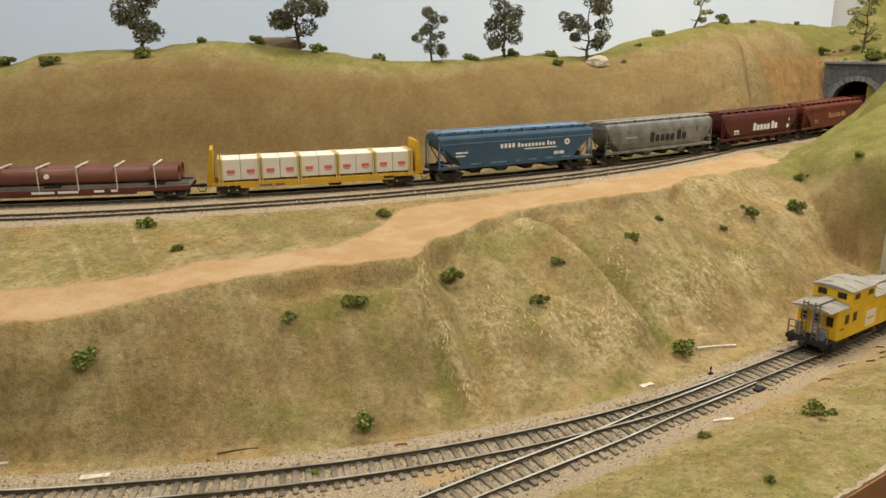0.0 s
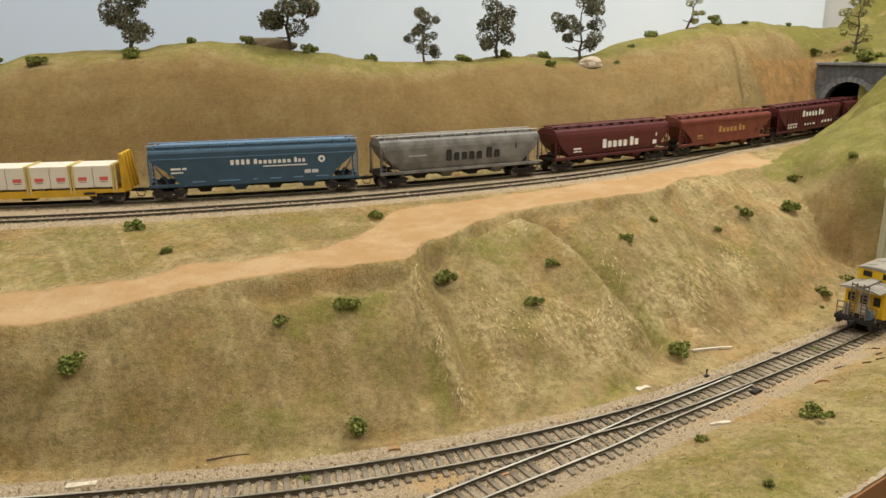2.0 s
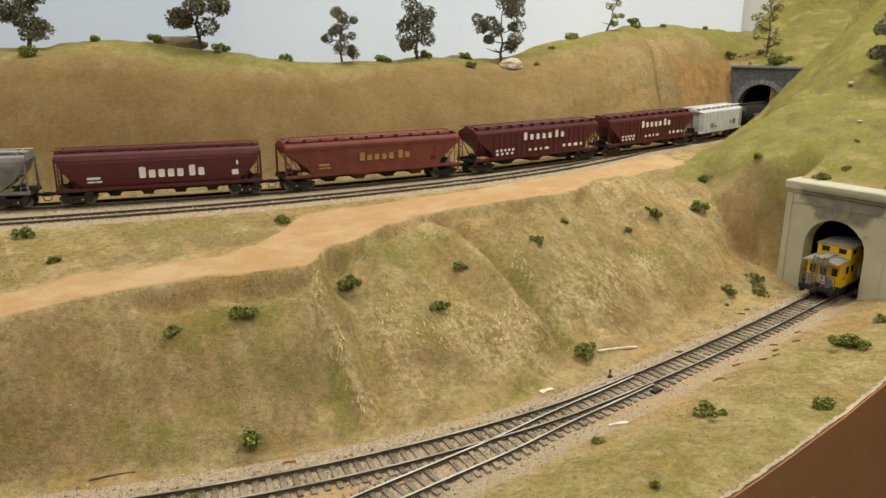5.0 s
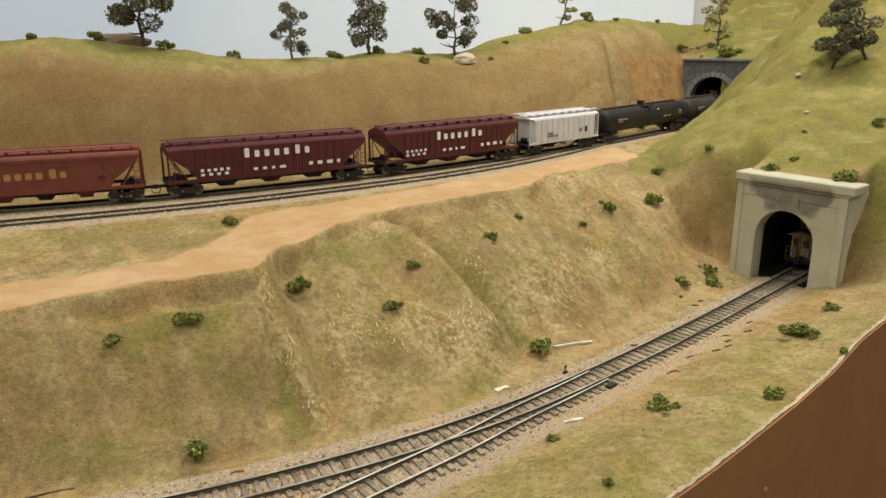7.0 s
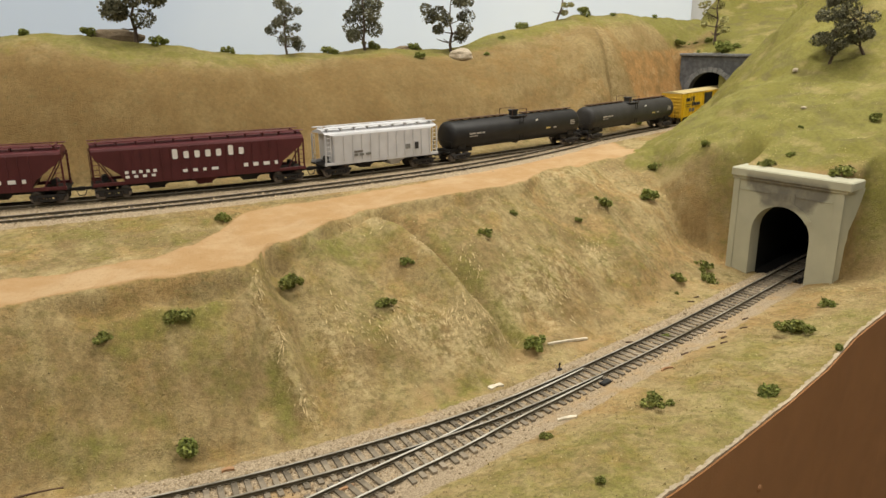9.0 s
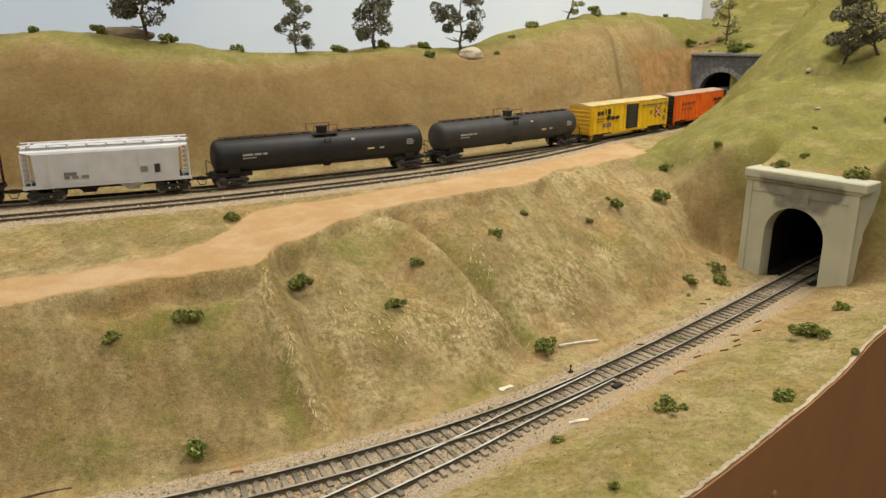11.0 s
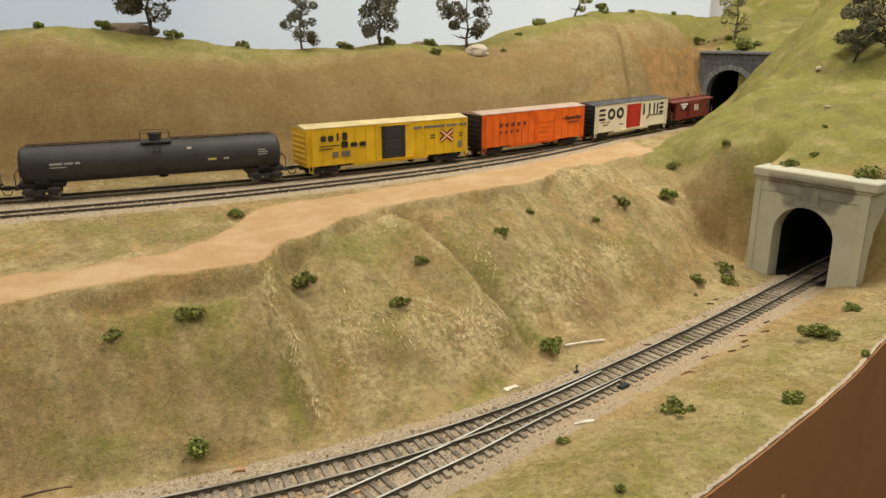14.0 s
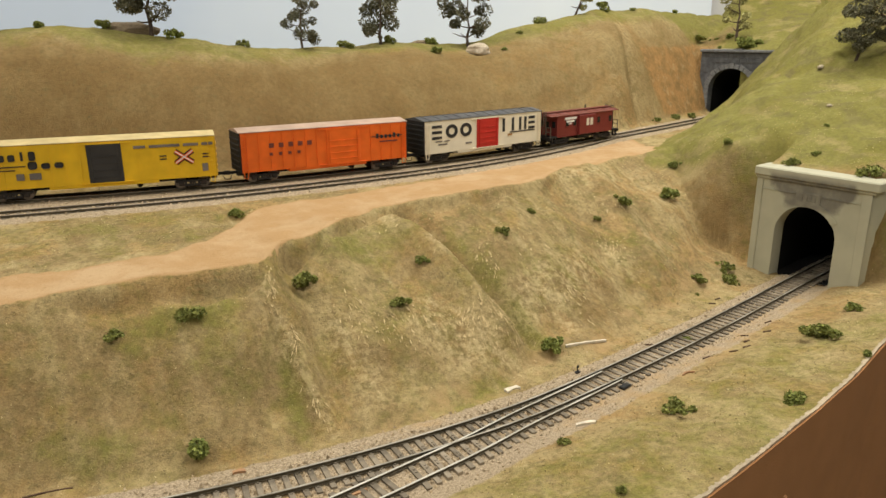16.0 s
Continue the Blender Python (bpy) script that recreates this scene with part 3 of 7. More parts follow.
    green = 0.14 + 0.12 * (mt > 0) + 0.36 * hillside * smooth(cy - 0.09, cy - 0.02, y) + 0.52 * (mt > 0) * smooth(0.0, 0.045, df) + 0.34 * (k > 0) + 0.05 * (y < main_line(x) - 0.055) * smooth(0.0, 0.15, x) + 0.19 * smooth(0.045, 0.075, np.minimum(main_line(x), spur_line(np.minimum(x, 0.37))) - y) - 0.2 * hillside * (1 - smooth(cy - 0.09, cy - 0.02, y))
    green = green + 0.11 * smooth(ru + 0.004, ru + 0.02, y) * (1 - smooth(ft - 0.05, ft - 0.028, y)) * (1 - smooth(0.0, 0.08, x)) * (1 - hillside)
    green = green - 0.04 + 0.22 * (vnoise(x, y, 8) - 0.5) - 0.10 * (mt > 0) * smooth(0.55, 0.75, vnoise(x, y, 16))
    green = green + (mt > 0) * (0.45 * (vnoise(x, y, 13) - 0.5) + 0.35 * (vnoise(x, y, 31) - 0.5))
    def stroke(ax, ay, bx, by, wide):
        dx, dy = bx - ax, by - ay
        u = np.clip(((x - ax) * dx + (y - ay) * dy) / (dx * dx + dy * dy), 0, 1)
        return np.exp(-((x - ax - u * dx) ** 2 + (y - ay - u * dy) ** 2) / wide ** 2)
    ridge = sum(stroke(*q) for q in ((-0.02, 0.512, -0.002, 0.483, 0.004), (-0.004, 0.485, 0.024, 0.44, 0.006), (0.086, 0.63, 0.13, 0.585, 0.005), (0.105, 0.60, 0.165, 0.54, 0.007), (0.085, 0.53, 0.125, 0.505, 0.014), (0.275, 0.675, 0.292, 0.645, 0.005), (0.03, 0.51, 0.05, 0.47, 0.012), (0.16, 0.56, 0.20, 0.60, 0.014), (0.21, 0.60, 0.25, 0.64, 0.016), (0.10, 0.545, 0.15, 0.51, 0.012), (0.19, 0.60, 0.215, 0.565, 0.009), (0.486, 1.25, 0.481, 1.13, 0.012), (0.435, 1.14, 0.43, 1.08, 0.010), (0.23, 0.76, 0.33, 0.80, 0.008)))
    damp = sum(stroke(*q) for q in ((-0.006, 0.475, 0.006, 0.435, 0.006), (0.123, 0.63, 0.186, 0.545, 0.008), (-0.10, 0.472, -0.042, 0.495, 0.010), (-0.14, 0.415, -0.09, 0.42, 0.008), (0.10, 0.46, 0.14, 0.49, 0.014), (0.03, 0.58, 0.09, 0.62, 0.016)))
    green = green + 0.24 * np.minimum(damp, 1.1)
    one = np.ones(len(x))
    face = smooth(f, f + 0.02, y) * (1 - smooth(rl - 0.02, rl - 0.002, y)) * (mt < 0)
    strip_up = smooth(ru + 0.004, ru + 0.014, y) * (1 - smooth(ft - 0.036, ft - 0.024, y)) * (1 - smooth(0.02, 0.08, x)) * (mt < 0)
    face = np.maximum(face, strip_up)
    calm = np.clip(np.maximum(hillside, (mt > 0) * 1.0), 0, 1)
    flow = (x + 0.6 * y, v[:, 2], 0.3 * y, one)
    for name, chan in (("zones", (np.clip(ridge, 0, 1), np.clip(green, 0, 1), np.clip(brown, 0, 1), one)), ("beds", (road, ballast, np.clip(clay, 0, 1), one)), ("marks", (np.clip(rock, 0, 1), face, calm, one)), ("flow", flow)):
        at = me.color_attributes.new(name, "FLOAT_COLOR", "POINT")
        at.data.foreach_set("color", np.stack(chan, 1).ravel().astype(np.float32))
    return tagged(part("ground", me, earth), "tan and olive turf scenery shell with dirt slopes and a dirt road", "ground", kind="structure")


ground = build_ground()


def z_at(x, y):
    return float(terrain(np.array([x]), np.array([y]))[0])


# ---- room and layout edge ----
white_paint = mat("white_room_paint", (0.80, 0.79, 0.76), 0.9, var=0.04, scale=6)
fascia_paint = mat("brown_hardboard", (0.36, 0.172, 0.066), 0.5, var=0.10, scale=60, bump=0.0003, bscale=900)
plaster = mat("plaster_edge", (0.47, 0.385, 0.27), 0.95, var=0.25, scale=300, bump=0.001, bscale=700)


def slab(name, x0, x1, y0, y1, z0, z1, material, label, category):
    b = bmesh.new(); box(b, x0, x1, y0, y1, z0, z1)
    return tagged(part(name, b, material), label, category, kind="structure")


def sky_material():
    m = mat("painted_sky_with_glow", (0.86, 0.90, 0.94), 0.9)
    nt = m.node_tree; n = nt.nodes; k = nt.links
    co = n.new("ShaderNodeTexCoord"); t = n.new("ShaderNodeTexNoise"); t.inputs["Scale"].default_value = 1.6; t.inputs["Detail"].default_value = 3
    k.new(co.outputs["Object"], t.inputs["Vector"])
    sx = n.new("ShaderNodeSeparateXYZ"); k.new(co.outputs["Object"], sx.inputs[0])
    r = n.new("ShaderNodeMapRange"); r.inputs["From Min"].default_value, r.inputs["From Max"].default_value = 0.9, -0.5
    k.new(sx.outputs["X"], r.inputs["Value"])
    ad = n.new("ShaderNodeMath"); ad.operation = "MULTIPLY_ADD"; ad.inputs[1].default_value = 1.4
    off = n.new("ShaderNodeMath"); off.operation = "SUBTRACT"; off.inputs[1].default_value = 0.42; k.new(t.outputs["Fac"], off.inputs[0])
    k.new(off.outputs[0], ad.inputs[0]); k.new(r.outputs[0], ad.inputs[2])
    mix = n.new("ShaderNodeMix"); mix.data_type = "RGBA"
    mix.inputs["A"].default_value, mix.inputs["B"].default_value = (0.88, 0.935, 1.0, 1), (0.60, 0.69, 0.85, 1)
    k.new(ad.outputs[0], mix.inputs["Factor"]); k.new(mix.outputs["Result"], n["Principled BSDF"].inputs["Base Color"])
    # the panel is no lamp: faint emission added to brighten its paint
    k.new(mix.outputs["Result"], n["Principled BSDF"].inputs["Emission Color"]); n["Principled BSDF"].inputs["Emission Strength"].default_value = 0.09
    return m


slab("backdrop", -3.0, 0.95, 1.87, 1.89, 0.0, 1.0, sky_material(), "pale blue grey painted sky panel behind the hills, with a faint added glow", "backdrop")
# room shell added to close the place and bounce lamp light, mostly out of view
slab("wall_north", -3.3, 3.1, 1.95, 2.05, -1.15, 1.45, white_paint, "plain white room wall, added to enclose the layout and bounce light", "wall")
slab("wall_south", -3.3, 3.1, -2.6, -2.5, -1.15, 1.45, white_paint, "plain white room wall, added to enclose the layout and bounce light", "wall")
slab("wall_west", -3.4, -3.3, -2.6, 2.05, -1.15, 1.45, white_paint, "plain white room wall, added to enclose the layout and bounce light", "wall")
slab("wall_east", 3.1, 3.2, -2.6, 2.05, -1.15, 1.45, white_paint, "plain white room wall, added to enclose the layout and bounce light", "wall")
slab("ceiling", -3.4, 3.2, -2.6, 2.05, 1.45, 1.5, white_paint, "plain white ceiling, added out of view to bounce lamp light", "ceiling")
slab("floor", -3.4, 3.2, -2.6, 2.05, -1.2, -1.15, mat("grey_floor", (0.25, 0.23, 0.21), 0.7, var=0.2, scale=20), "grey aisle floor, added out of view to close the room", "floor")


def strip(name, fn, x0, x1, z0, ztop, y0, y1, material, steps=220, rough=0.0):
    xs = np.linspace(x0, x1, steps); v, fc = [], []
    rng = np.random.RandomState(3)
    for i, x in enumerate(xs):
        a, b2 = fn(np.array([x - 0.004, x + 0.004])); d = Vector((0.008, float(b2 - a))).normalized()
        y = float(fn(np.array([x]))[0]); z1 = ztop(x, y) + rough * rng.uniform(-1, 1)
        for off, z in ((y0, z0), (y0 + rough * rng.uniform(-1, 1), z1), (y1, z1 - 0.0005), (y1, z0)):
            v.append((x - d.y * off, y + d.x * off, z))
    for i in range(len(xs) - 1):
        for j in range(4):
            a, b3 = i * 4 + j, i * 4 + (j + 1) % 4
            fc.append((a, b3, b3 + 4, a + 4))
    return mesh_of(name, v, fc)


edge_top = lambda x, y: z_at(x, y + 0.001)
fascia = part("fascia", strip("fascia", edge_line, -3.0, 2.8, -1.149, lambda x, y: edge_top(x, y) - 0.0004, -0.0036, -0.0022, fascia_paint), fascia_paint)
tagged(fascia, "curved brown painted hardboard panel along the layout edge", "fascia panel", kind="structure")
rim = part("plaster_rim", strip("plaster_rim", edge_line, -0.6, 1.2, -0.02, lambda x, y: edge_top(x, y) + 0.0004, -0.0021, 0.0009, plaster, 900, 0.00035), plaster)
tagged(rim, "rough pale plaster rim along the layout edge", "trim", kind="structure")


for sx in (0.285,):
    e0, e1 = (float(edge_line(np.array([sx + q]))[0]) for q in (-0.004, 0.004))
    turn = math.atan2(e1 - e0, 0.008)
    b = bmesh.new(); cyl(b, (0, 0.0, 0), (0, -0.0016, 0), 0.0026, 16, 0.0019)
    box(b, -0.0014, 0.0014, -0.0018, -0.0012, -0.0002, 0.0002)
    screw = tagged(part("screw", b, fascia_paint), "painted-over screw head in the brown panel", "screw")
    screw.matrix_world = Matrix.Translation((sx, (e0 + e1) / 2, -0.0255)) @ Matrix.Rotation(turn, 4, "Z") @ Matrix.Translation((0, -0.0035, 0))


# ---- tunnels ----
concrete = mat("painted_concrete", (0.465, 0.450, 0.330), 0.85, var=0.10, scale=45, bump=0.00012, bscale=700)


def soot_over(m, centre_z, half_low, half_high):
    """Soot that spreads upwards over an arch, with ragged edges, in the portal's own space."""
    nt = m.node_tree; n = nt.nodes; k = nt.links
    p = n["Principled BSDF"]; old = p.inputs["Base Color"].links[0].from_socket
    co = n.new("ShaderNodeTexCoord"); sx = n.new("ShaderNodeSeparateXYZ"); k.new(co.outputs["Object"], sx.inputs[0])

    def ranged(v, a, b, lo=0.0, hi=1.0):
        r = n.new("ShaderNodeMapRange"); r.interpolation_type = "SMOOTHSTEP"
        for key, val in (("From Min", a), ("From Max", b), ("To Min", lo), ("To Max", hi)):
            r.inputs[key].default_value = val
        k.new(v, r.inputs["Value"])
        return r.outputs[0]

    def op(kind, a, b):
        q = n.new("ShaderNodeMath"); q.operation = kind
        for i, v in enumerate((a, b)):
            if isinstance(v, (int, float)): q.inputs[i].default_value = v
            else: k.new(v, q.inputs[i])
        return q.outputs[0]

    t = n.new("ShaderNodeTexNoise"); t.inputs["Scale"].default_value = 95; t.inputs["Detail"].default_value = 5; k.new(co.outputs["Object"], t.inputs["Vector"])
    half = ranged(sx.outputs["Z"], centre_z, 0.096, half_low, half_high)
    over = op("SUBTRACT", half, op("ABSOLUTE", op("ADD", sx.outputs["Y"], 0.003), 0.0))
    over = op("ADD", over, op("MULTIPLY", op("SUBTRACT", t.outputs["Fac"], 0.5), 0.016))
    fac = op("MULTIPLY", ranged(over, -0.002, 0.006), ranged(sx.outputs["Z"], centre_z - 0.006, centre_z + 0.001))
    fac = op("MULTIPLY", fac, ranged(sx.outputs["Z"], 0.0985, 0.1068, 1.0, 0.0))
    fac = op("MULTIPLY", fac, ranged(t.outputs["Fac"], 0.30, 0.62, 0.72, 0.98))
    mix = n.new("ShaderNodeMix"); mix.data_type = "RGBA"
    k.new(fac, mix.inputs["Factor"]); k.new(old, mix.inputs["A"]); mix.inputs["B"].default_value = (0.185, 0.172, 0.140, 1)
    k.new(mix.outputs["Result"], p.inputs["Base Color"])


soot_over(concrete, 0.0735, 0.027, 0.044)
dark_stone = mat("dark_stone", (0.130, 0.135, 0.145), 0.9, var=0.35, scale=140, bump=0.0008, bscale=420)
pale_stone = mat("worn_stone", (0.20, 0.205, 0.21), 0.9, var=0.35, scale=240, bump=0.0006, bscale=420)
# near-black base colour stands in for the unlit inside of the tunnels
tunnel_dark = mat("tunnel_dark", (0.012, 0.011, 0.010), 0.95)


def arch_loops(left, right, top, centre, half, spring, rise, n=16):
    inner, outer = [(centre - half, -0.006)], [(-left, -0.006)]
    for i in range(n + 1):
        a = math.pi * (1 - i / n)
        c, s = math.cos(a), math.sin(a)
        inner.append((centre + half * c, spring + rise * s))
        k = 9.0
        if c < -1e-6: k = min(k, (left + centre) / -c)
        if c > 1e-6: k = min(k, (right - centre) / c)
        if s > 1e-6: k = min(k, (top - spring) / s)
        outer.append((centre + k * c, spring + k * s))
    inner.append((centre + half, -0.006)); outer.append((right, -0.006))
    # square shoulders at the two upper corners
    for corner in ((-left, top), (right, top)):
        j = min(range(len(outer)), key=lambda q: (outer[q][0] - corner[0]) ** 2 + (outer[q][1] - corner[1]) ** 2)
        outer[j] = corner
    return inner, outer


def ring_wall(bm, inner, outer, k0, k1, lean=None):
    lean = lean or (lambda z: 0.0)
    def v(p, k): return bm.verts.new((k + lean(p[1]), -p[0], p[1]))
    fi, fo = [v(p, k0) for p in inner], [v(p, k0) for p in outer]
    bi, bo = [v(p, k1) for p in inner], [v(p, k1) for p in outer]
    for i in range(len(inner) - 1):
        bm.faces.new((fi[i], fi[i + 1], fo[i + 1], fo[i]))
        bm.faces.new((bi[i], bo[i], bo[i + 1], bi[i + 1]))
        bm.faces.new((fi[i], bi[i], bi[i + 1], fi[i + 1]))
        bm.faces.new((fo[i], fo[i + 1], bo[i + 1], bo[i]))
    for i in (0, len(inner) - 1):
        bm.faces.new((fi[i], fo[i], bo[i], bi[i]))
    bmesh.ops.recalc_face_normals(bm, faces=bm.faces[:])


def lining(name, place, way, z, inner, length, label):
    """A near-black tube with a floor, added behind a portal for the tunnel's dark."""
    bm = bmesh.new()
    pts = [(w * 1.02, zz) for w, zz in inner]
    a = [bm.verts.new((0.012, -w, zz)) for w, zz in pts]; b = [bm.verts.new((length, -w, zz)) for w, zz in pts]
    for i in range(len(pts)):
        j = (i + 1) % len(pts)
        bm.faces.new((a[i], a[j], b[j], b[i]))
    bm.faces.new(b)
    ob = part(name, bm, tunnel_dark)
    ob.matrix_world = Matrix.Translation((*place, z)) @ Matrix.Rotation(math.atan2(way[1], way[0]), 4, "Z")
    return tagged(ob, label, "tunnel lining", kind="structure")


low_m = Matrix.Translation((*PORTAL_LOW, 0)) @ Matrix.Rotation(math.atan2(DIR_LOW[1], DIR_LOW[0]), 4, "Z")
portal = thing("tunnel_portal", "pale grey concrete tunnel portal with soot above the arch", "tunnel portal")
portal.matrix_world = low_m
inner_l, outer_l = arch_loops(0.0535, 0.0570, 0.098, 0.0, 0.0298, 0.0440, 0.0295)
bm = bmesh.new(); ring_wall(bm, inner_l, outer_l, 0.0, 0.0175); part("face_wall", bm, concrete, portal)
bm = bmesh.new()
ring = inner_l[5:-4]
ring_wall(bm, ring, [(w * 1.20, 0.044 + (z - 0.044) * 1.20) for w, z in ring], -0.0012, 0.001)
part("arch_ring", bm, concrete, portal, "raised concrete ring round the arch")
bm = bmesh.new(); box(bm, -0.0045, 0.024, -0.0635, 0.0555, 0.0980, 0.1072, 0.0012); part("cornice", bm, concrete, portal)
bm = bmesh.new(); box(bm, -0.0025, 0.018, -0.0600, 0.0545, 0.0955, 0.0980, 0.0006); part("moulding", bm, concrete, portal)


def face_box(w0, w1, z0, z1, k0, k1):
    b = bmesh.new(); box(b, k0, k1, -w1, -w0, z0, z1, 0.0003)
    return b


for w0, w1 in ((-0.0535, -0.0470), (0.0485, 0.0570)):
    part("pilaster", face_box(w0, w1, -0.006, 0.0955, -0.0010, 0.002), concrete, portal)
for w0, w1 in ((-0.0470, -0.0130), (0.0120, 0.0470)):
    part("panel_line", face_box(w0, w1, 0.0845, 0.0855, -0.0009, 0.001), concrete, portal)
part("name_panel", face_box(-0.0120, 0.0115, 0.0765, 0.0875, -0.0009, 0.001), concrete, portal, "small sooty panel over the arch")
for i in range(4):
    part("raised_bar", face_box(-0.0075 + i * 0.0042, -0.0052 + i * 0.0042, 0.0795, 0.0855, -0.0015, 0.0), concrete, portal)
for w0, w1 in ((-0.0530, -0.0470), (0.0505, 0.0565)):
    part("wing_wall", face_box(w0, w1, -0.006, 0.0955, 0.0175, 0.055), concrete, portal)
lining("tunnel_dark_low", (PORTAL_LOW[0] + 0.004, PORTAL_LOW[1] + 0.002), TUNNEL_LOW, 0, [(w * 1.05, z + (0.0015 if z < 0 else 0)) for w, z in inner_l], 0.34, "near-black added tube for the dark inside of the lower tunnel")

up_m = Matrix.Translation((*PORTAL_UP, RAIL)) @ Matrix.Rotation(math.atan2(DIR_UP[1], DIR_UP[0]), 4, "Z")
stone_portal = thing("tunnel_portal", "dark grey cut stone tunnel portal with arch stones", "tunnel portal")
stone_portal.matrix_world = up_m
inner_u, outer_u = arch_loops(0.053, 0.092, 0.102, 0.002, 0.0375, 0.040, 0.036)
bm = bmesh.new(); ring_wall(bm, inner_u, outer_u, 0.0, 0.016); part("face_wall", bm, dark_stone, stone_portal)
bm = bmesh.new(); box(bm, -0.004, 0.02, -0.094, 0.0545, 0.1015, 0.106, 0.0008); part("coping", bm, pale_stone, stone_portal, "pale worn coping stones")
rng = random.Random(4)


def wedge(a0, a1, r0, r1, k0):
    b = bmesh.new(); f = []
    for k in (k0, 0.002):
        for a, r in ((a0, r0), (a1, r0), (a1, r1), (a0, r1)):
            f.append(b.verts.new((k, -(0.002 + 0.0375 * r * math.cos(a)), 0.040 + 0.036 * r * math.sin(a))))
    for q in ((3, 2, 1, 0), (4, 5, 6, 7), (0, 1, 5, 4), (1, 2, 6, 5), (2, 3, 7, 6), (3, 0, 4, 7)):
        b.faces.new([f[i] for i in q])
    bmesh.ops.recalc_face_normals(b, faces=b.faces[:])
    return b


for i in range(15):
    a = math.pi * (i + 0.06) / 15; c = math.pi * (i + 0.94) / 15
    part("arch_stone", wedge(a, c, 0.995, 1.20 + 0.03 * (i % 2), -0.0016 - rng.random() * 0.0008), pale_stone, stone_portal)
for side in (-1, 1):
    for i in range(5):
        b = bmesh.new(); w = 0.002 + side * 0.0375
        lo, hi = sorted((w, w + side * (0.0075 if i % 2 else 0.0095)))
        box(b, -0.0018, 0.002, -hi, -lo, 0.0003 + i * 0.008, 0.0073 + i * 0.008, 0.0004)
        part("jamb_stone", b, pale_stone, stone_portal)
for row in range(12):
    z0 = 0.0005 + row * 0.0084
    w = -0.0525 - (row % 2) * 0.006
    while w < 0.090:
        wide = rng.uniform(0.011, 0.016); w0, w1 = max(w, -0.0525), min(w + wide - 0.0007, 0.0915)
        corners = [((q - 0.002) / 0.0375, max(0, (zz - 0.040)) / 0.036) for q in (w0, w1, (w0 + w1) / 2) for zz in (z0, z0 + 0.0077)]
        free = all(cx * cx + cz * cz > 1.36 for cx, cz in corners) and (z0 > 0.04 or min(abs(w0 - 0.002), abs(w1 - 0.002)) > 0.047 and w0 * w1 > 0)
        if w1 - w0 > 0.004 and free:
            b = bmesh.new(); box(b, -0.0003 - rng.random() * 0.0004, 0.001, -w1, -w0, z0, z0 + 0.0079, 0.0003)
            part("stone_block", b, dark_stone, stone_portal)
        w += wide
lining("tunnel_dark_up", PORTAL_UP, DIR_UP, RAIL, [(w, z + (0.0015 if z < 0 else 0)) for w, z in inner_u], 0.12, "near-black added tube for the dark inside of the upper tunnel")


# ---- tracks ----
rail_side = mat("weathered_rail", (0.100, 0.082, 0.052), 0.6, metal=0.3, var=0.3, scale=150)
# rail_head and worn_head: the metal's shine is put into a pale non-metal colour
rail_head = mat("polished_railhead", (0.70, 0.68, 0.60), 0.32, metal=0.0, dark=(0.30, 0.28, 0.22), var=0.3, scale=30)
dull_head = mat("dull_railhead", (0.26, 0.225, 0.185), 0.45, metal=0.0, var=0.3, scale=120)
worn_head = mat("worn_railhead", (0.62, 0.58, 0.50), 0.35, metal=0.0, dark=(0.13, 0.115, 0.08), var=0.5, scale=26)
tie_mats = mat("grey_brown_ties", (0.245, 0.205, 0.150), 0.9, var=0.38, scale=160, bump=0.0003, bscale=1200)
dark_ties = mat("dark_ties", (0.27, 0.222, 0.155), 0.9, var=0.35, scale=160)

for m in (tie_mats, dark_ties):       # each tie a little lighter or darker than the next
    n, k = m.node_tree.nodes, m.node_tree.links
    socket = n["Principled BSDF"].inputs["Base Color"]; old = socket.links[0].from_socket
    info = n.new("ShaderNodeObjectInfo"); hsv = n.new("ShaderNodeHueSaturation"); r = n.new("ShaderNodeMapRange")
    r.inputs["To Min"].default_value, r.inputs["To Max"].default_value = 0.62, 1.28
    k.new(info.outputs["Random"], r.inputs["Value"]); k.new(r.outputs[0], hsv.inputs["Value"])
    k.new(old, hsv.inputs["Color"]); k.new(hsv.outputs["Color"], socket)


def rail_meshes(track, side, s0, s1, drop=0.0):
    """Foot and web of one rail, and its polished head, swept along the track."""
    prof = [(-0.0011, -0.0024), (0.0011, -0.0024), (0.0011, -0.0020), (0.0003, -0.0018), (0.0003, -0.0008), (0.0005, -0.0006), (0.0005, -0.0001), (-0.0005, -0.0001), (-0.0005, -0.0006), (-0.0003, -0.0008), (-0.0003, -0.0018), (-0.0011, -0.0020)]
    head = [(-0.00062, -0.00030), (0.00062, -0.00030), (0.00056, 0.00006), (-0.00056, 0.00006)]
    made = []
    ss = np.arange(s0, s1 + 0.003, 0.006)
    for shape in (prof, head):
        v, fc, n = [], [], len(shape)
        for s in ss:
            m = track.placed(float(s), 0.004)
            for y, z in shape:
                v.append(m @ Vector((0, side * 0.0087 + y, z - drop)))
        for i in range(len(ss) - 1):
            for j in range(n):
                a, b = i * n + j, i * n + (j + 1) % n
                fc.append((a, a + n, b + n, b))
        fc += [tuple(range(n)), tuple(range(len(v) - n, len(v)))[::-1]]
        made.append(mesh_of("rail", v, fc))
    return made


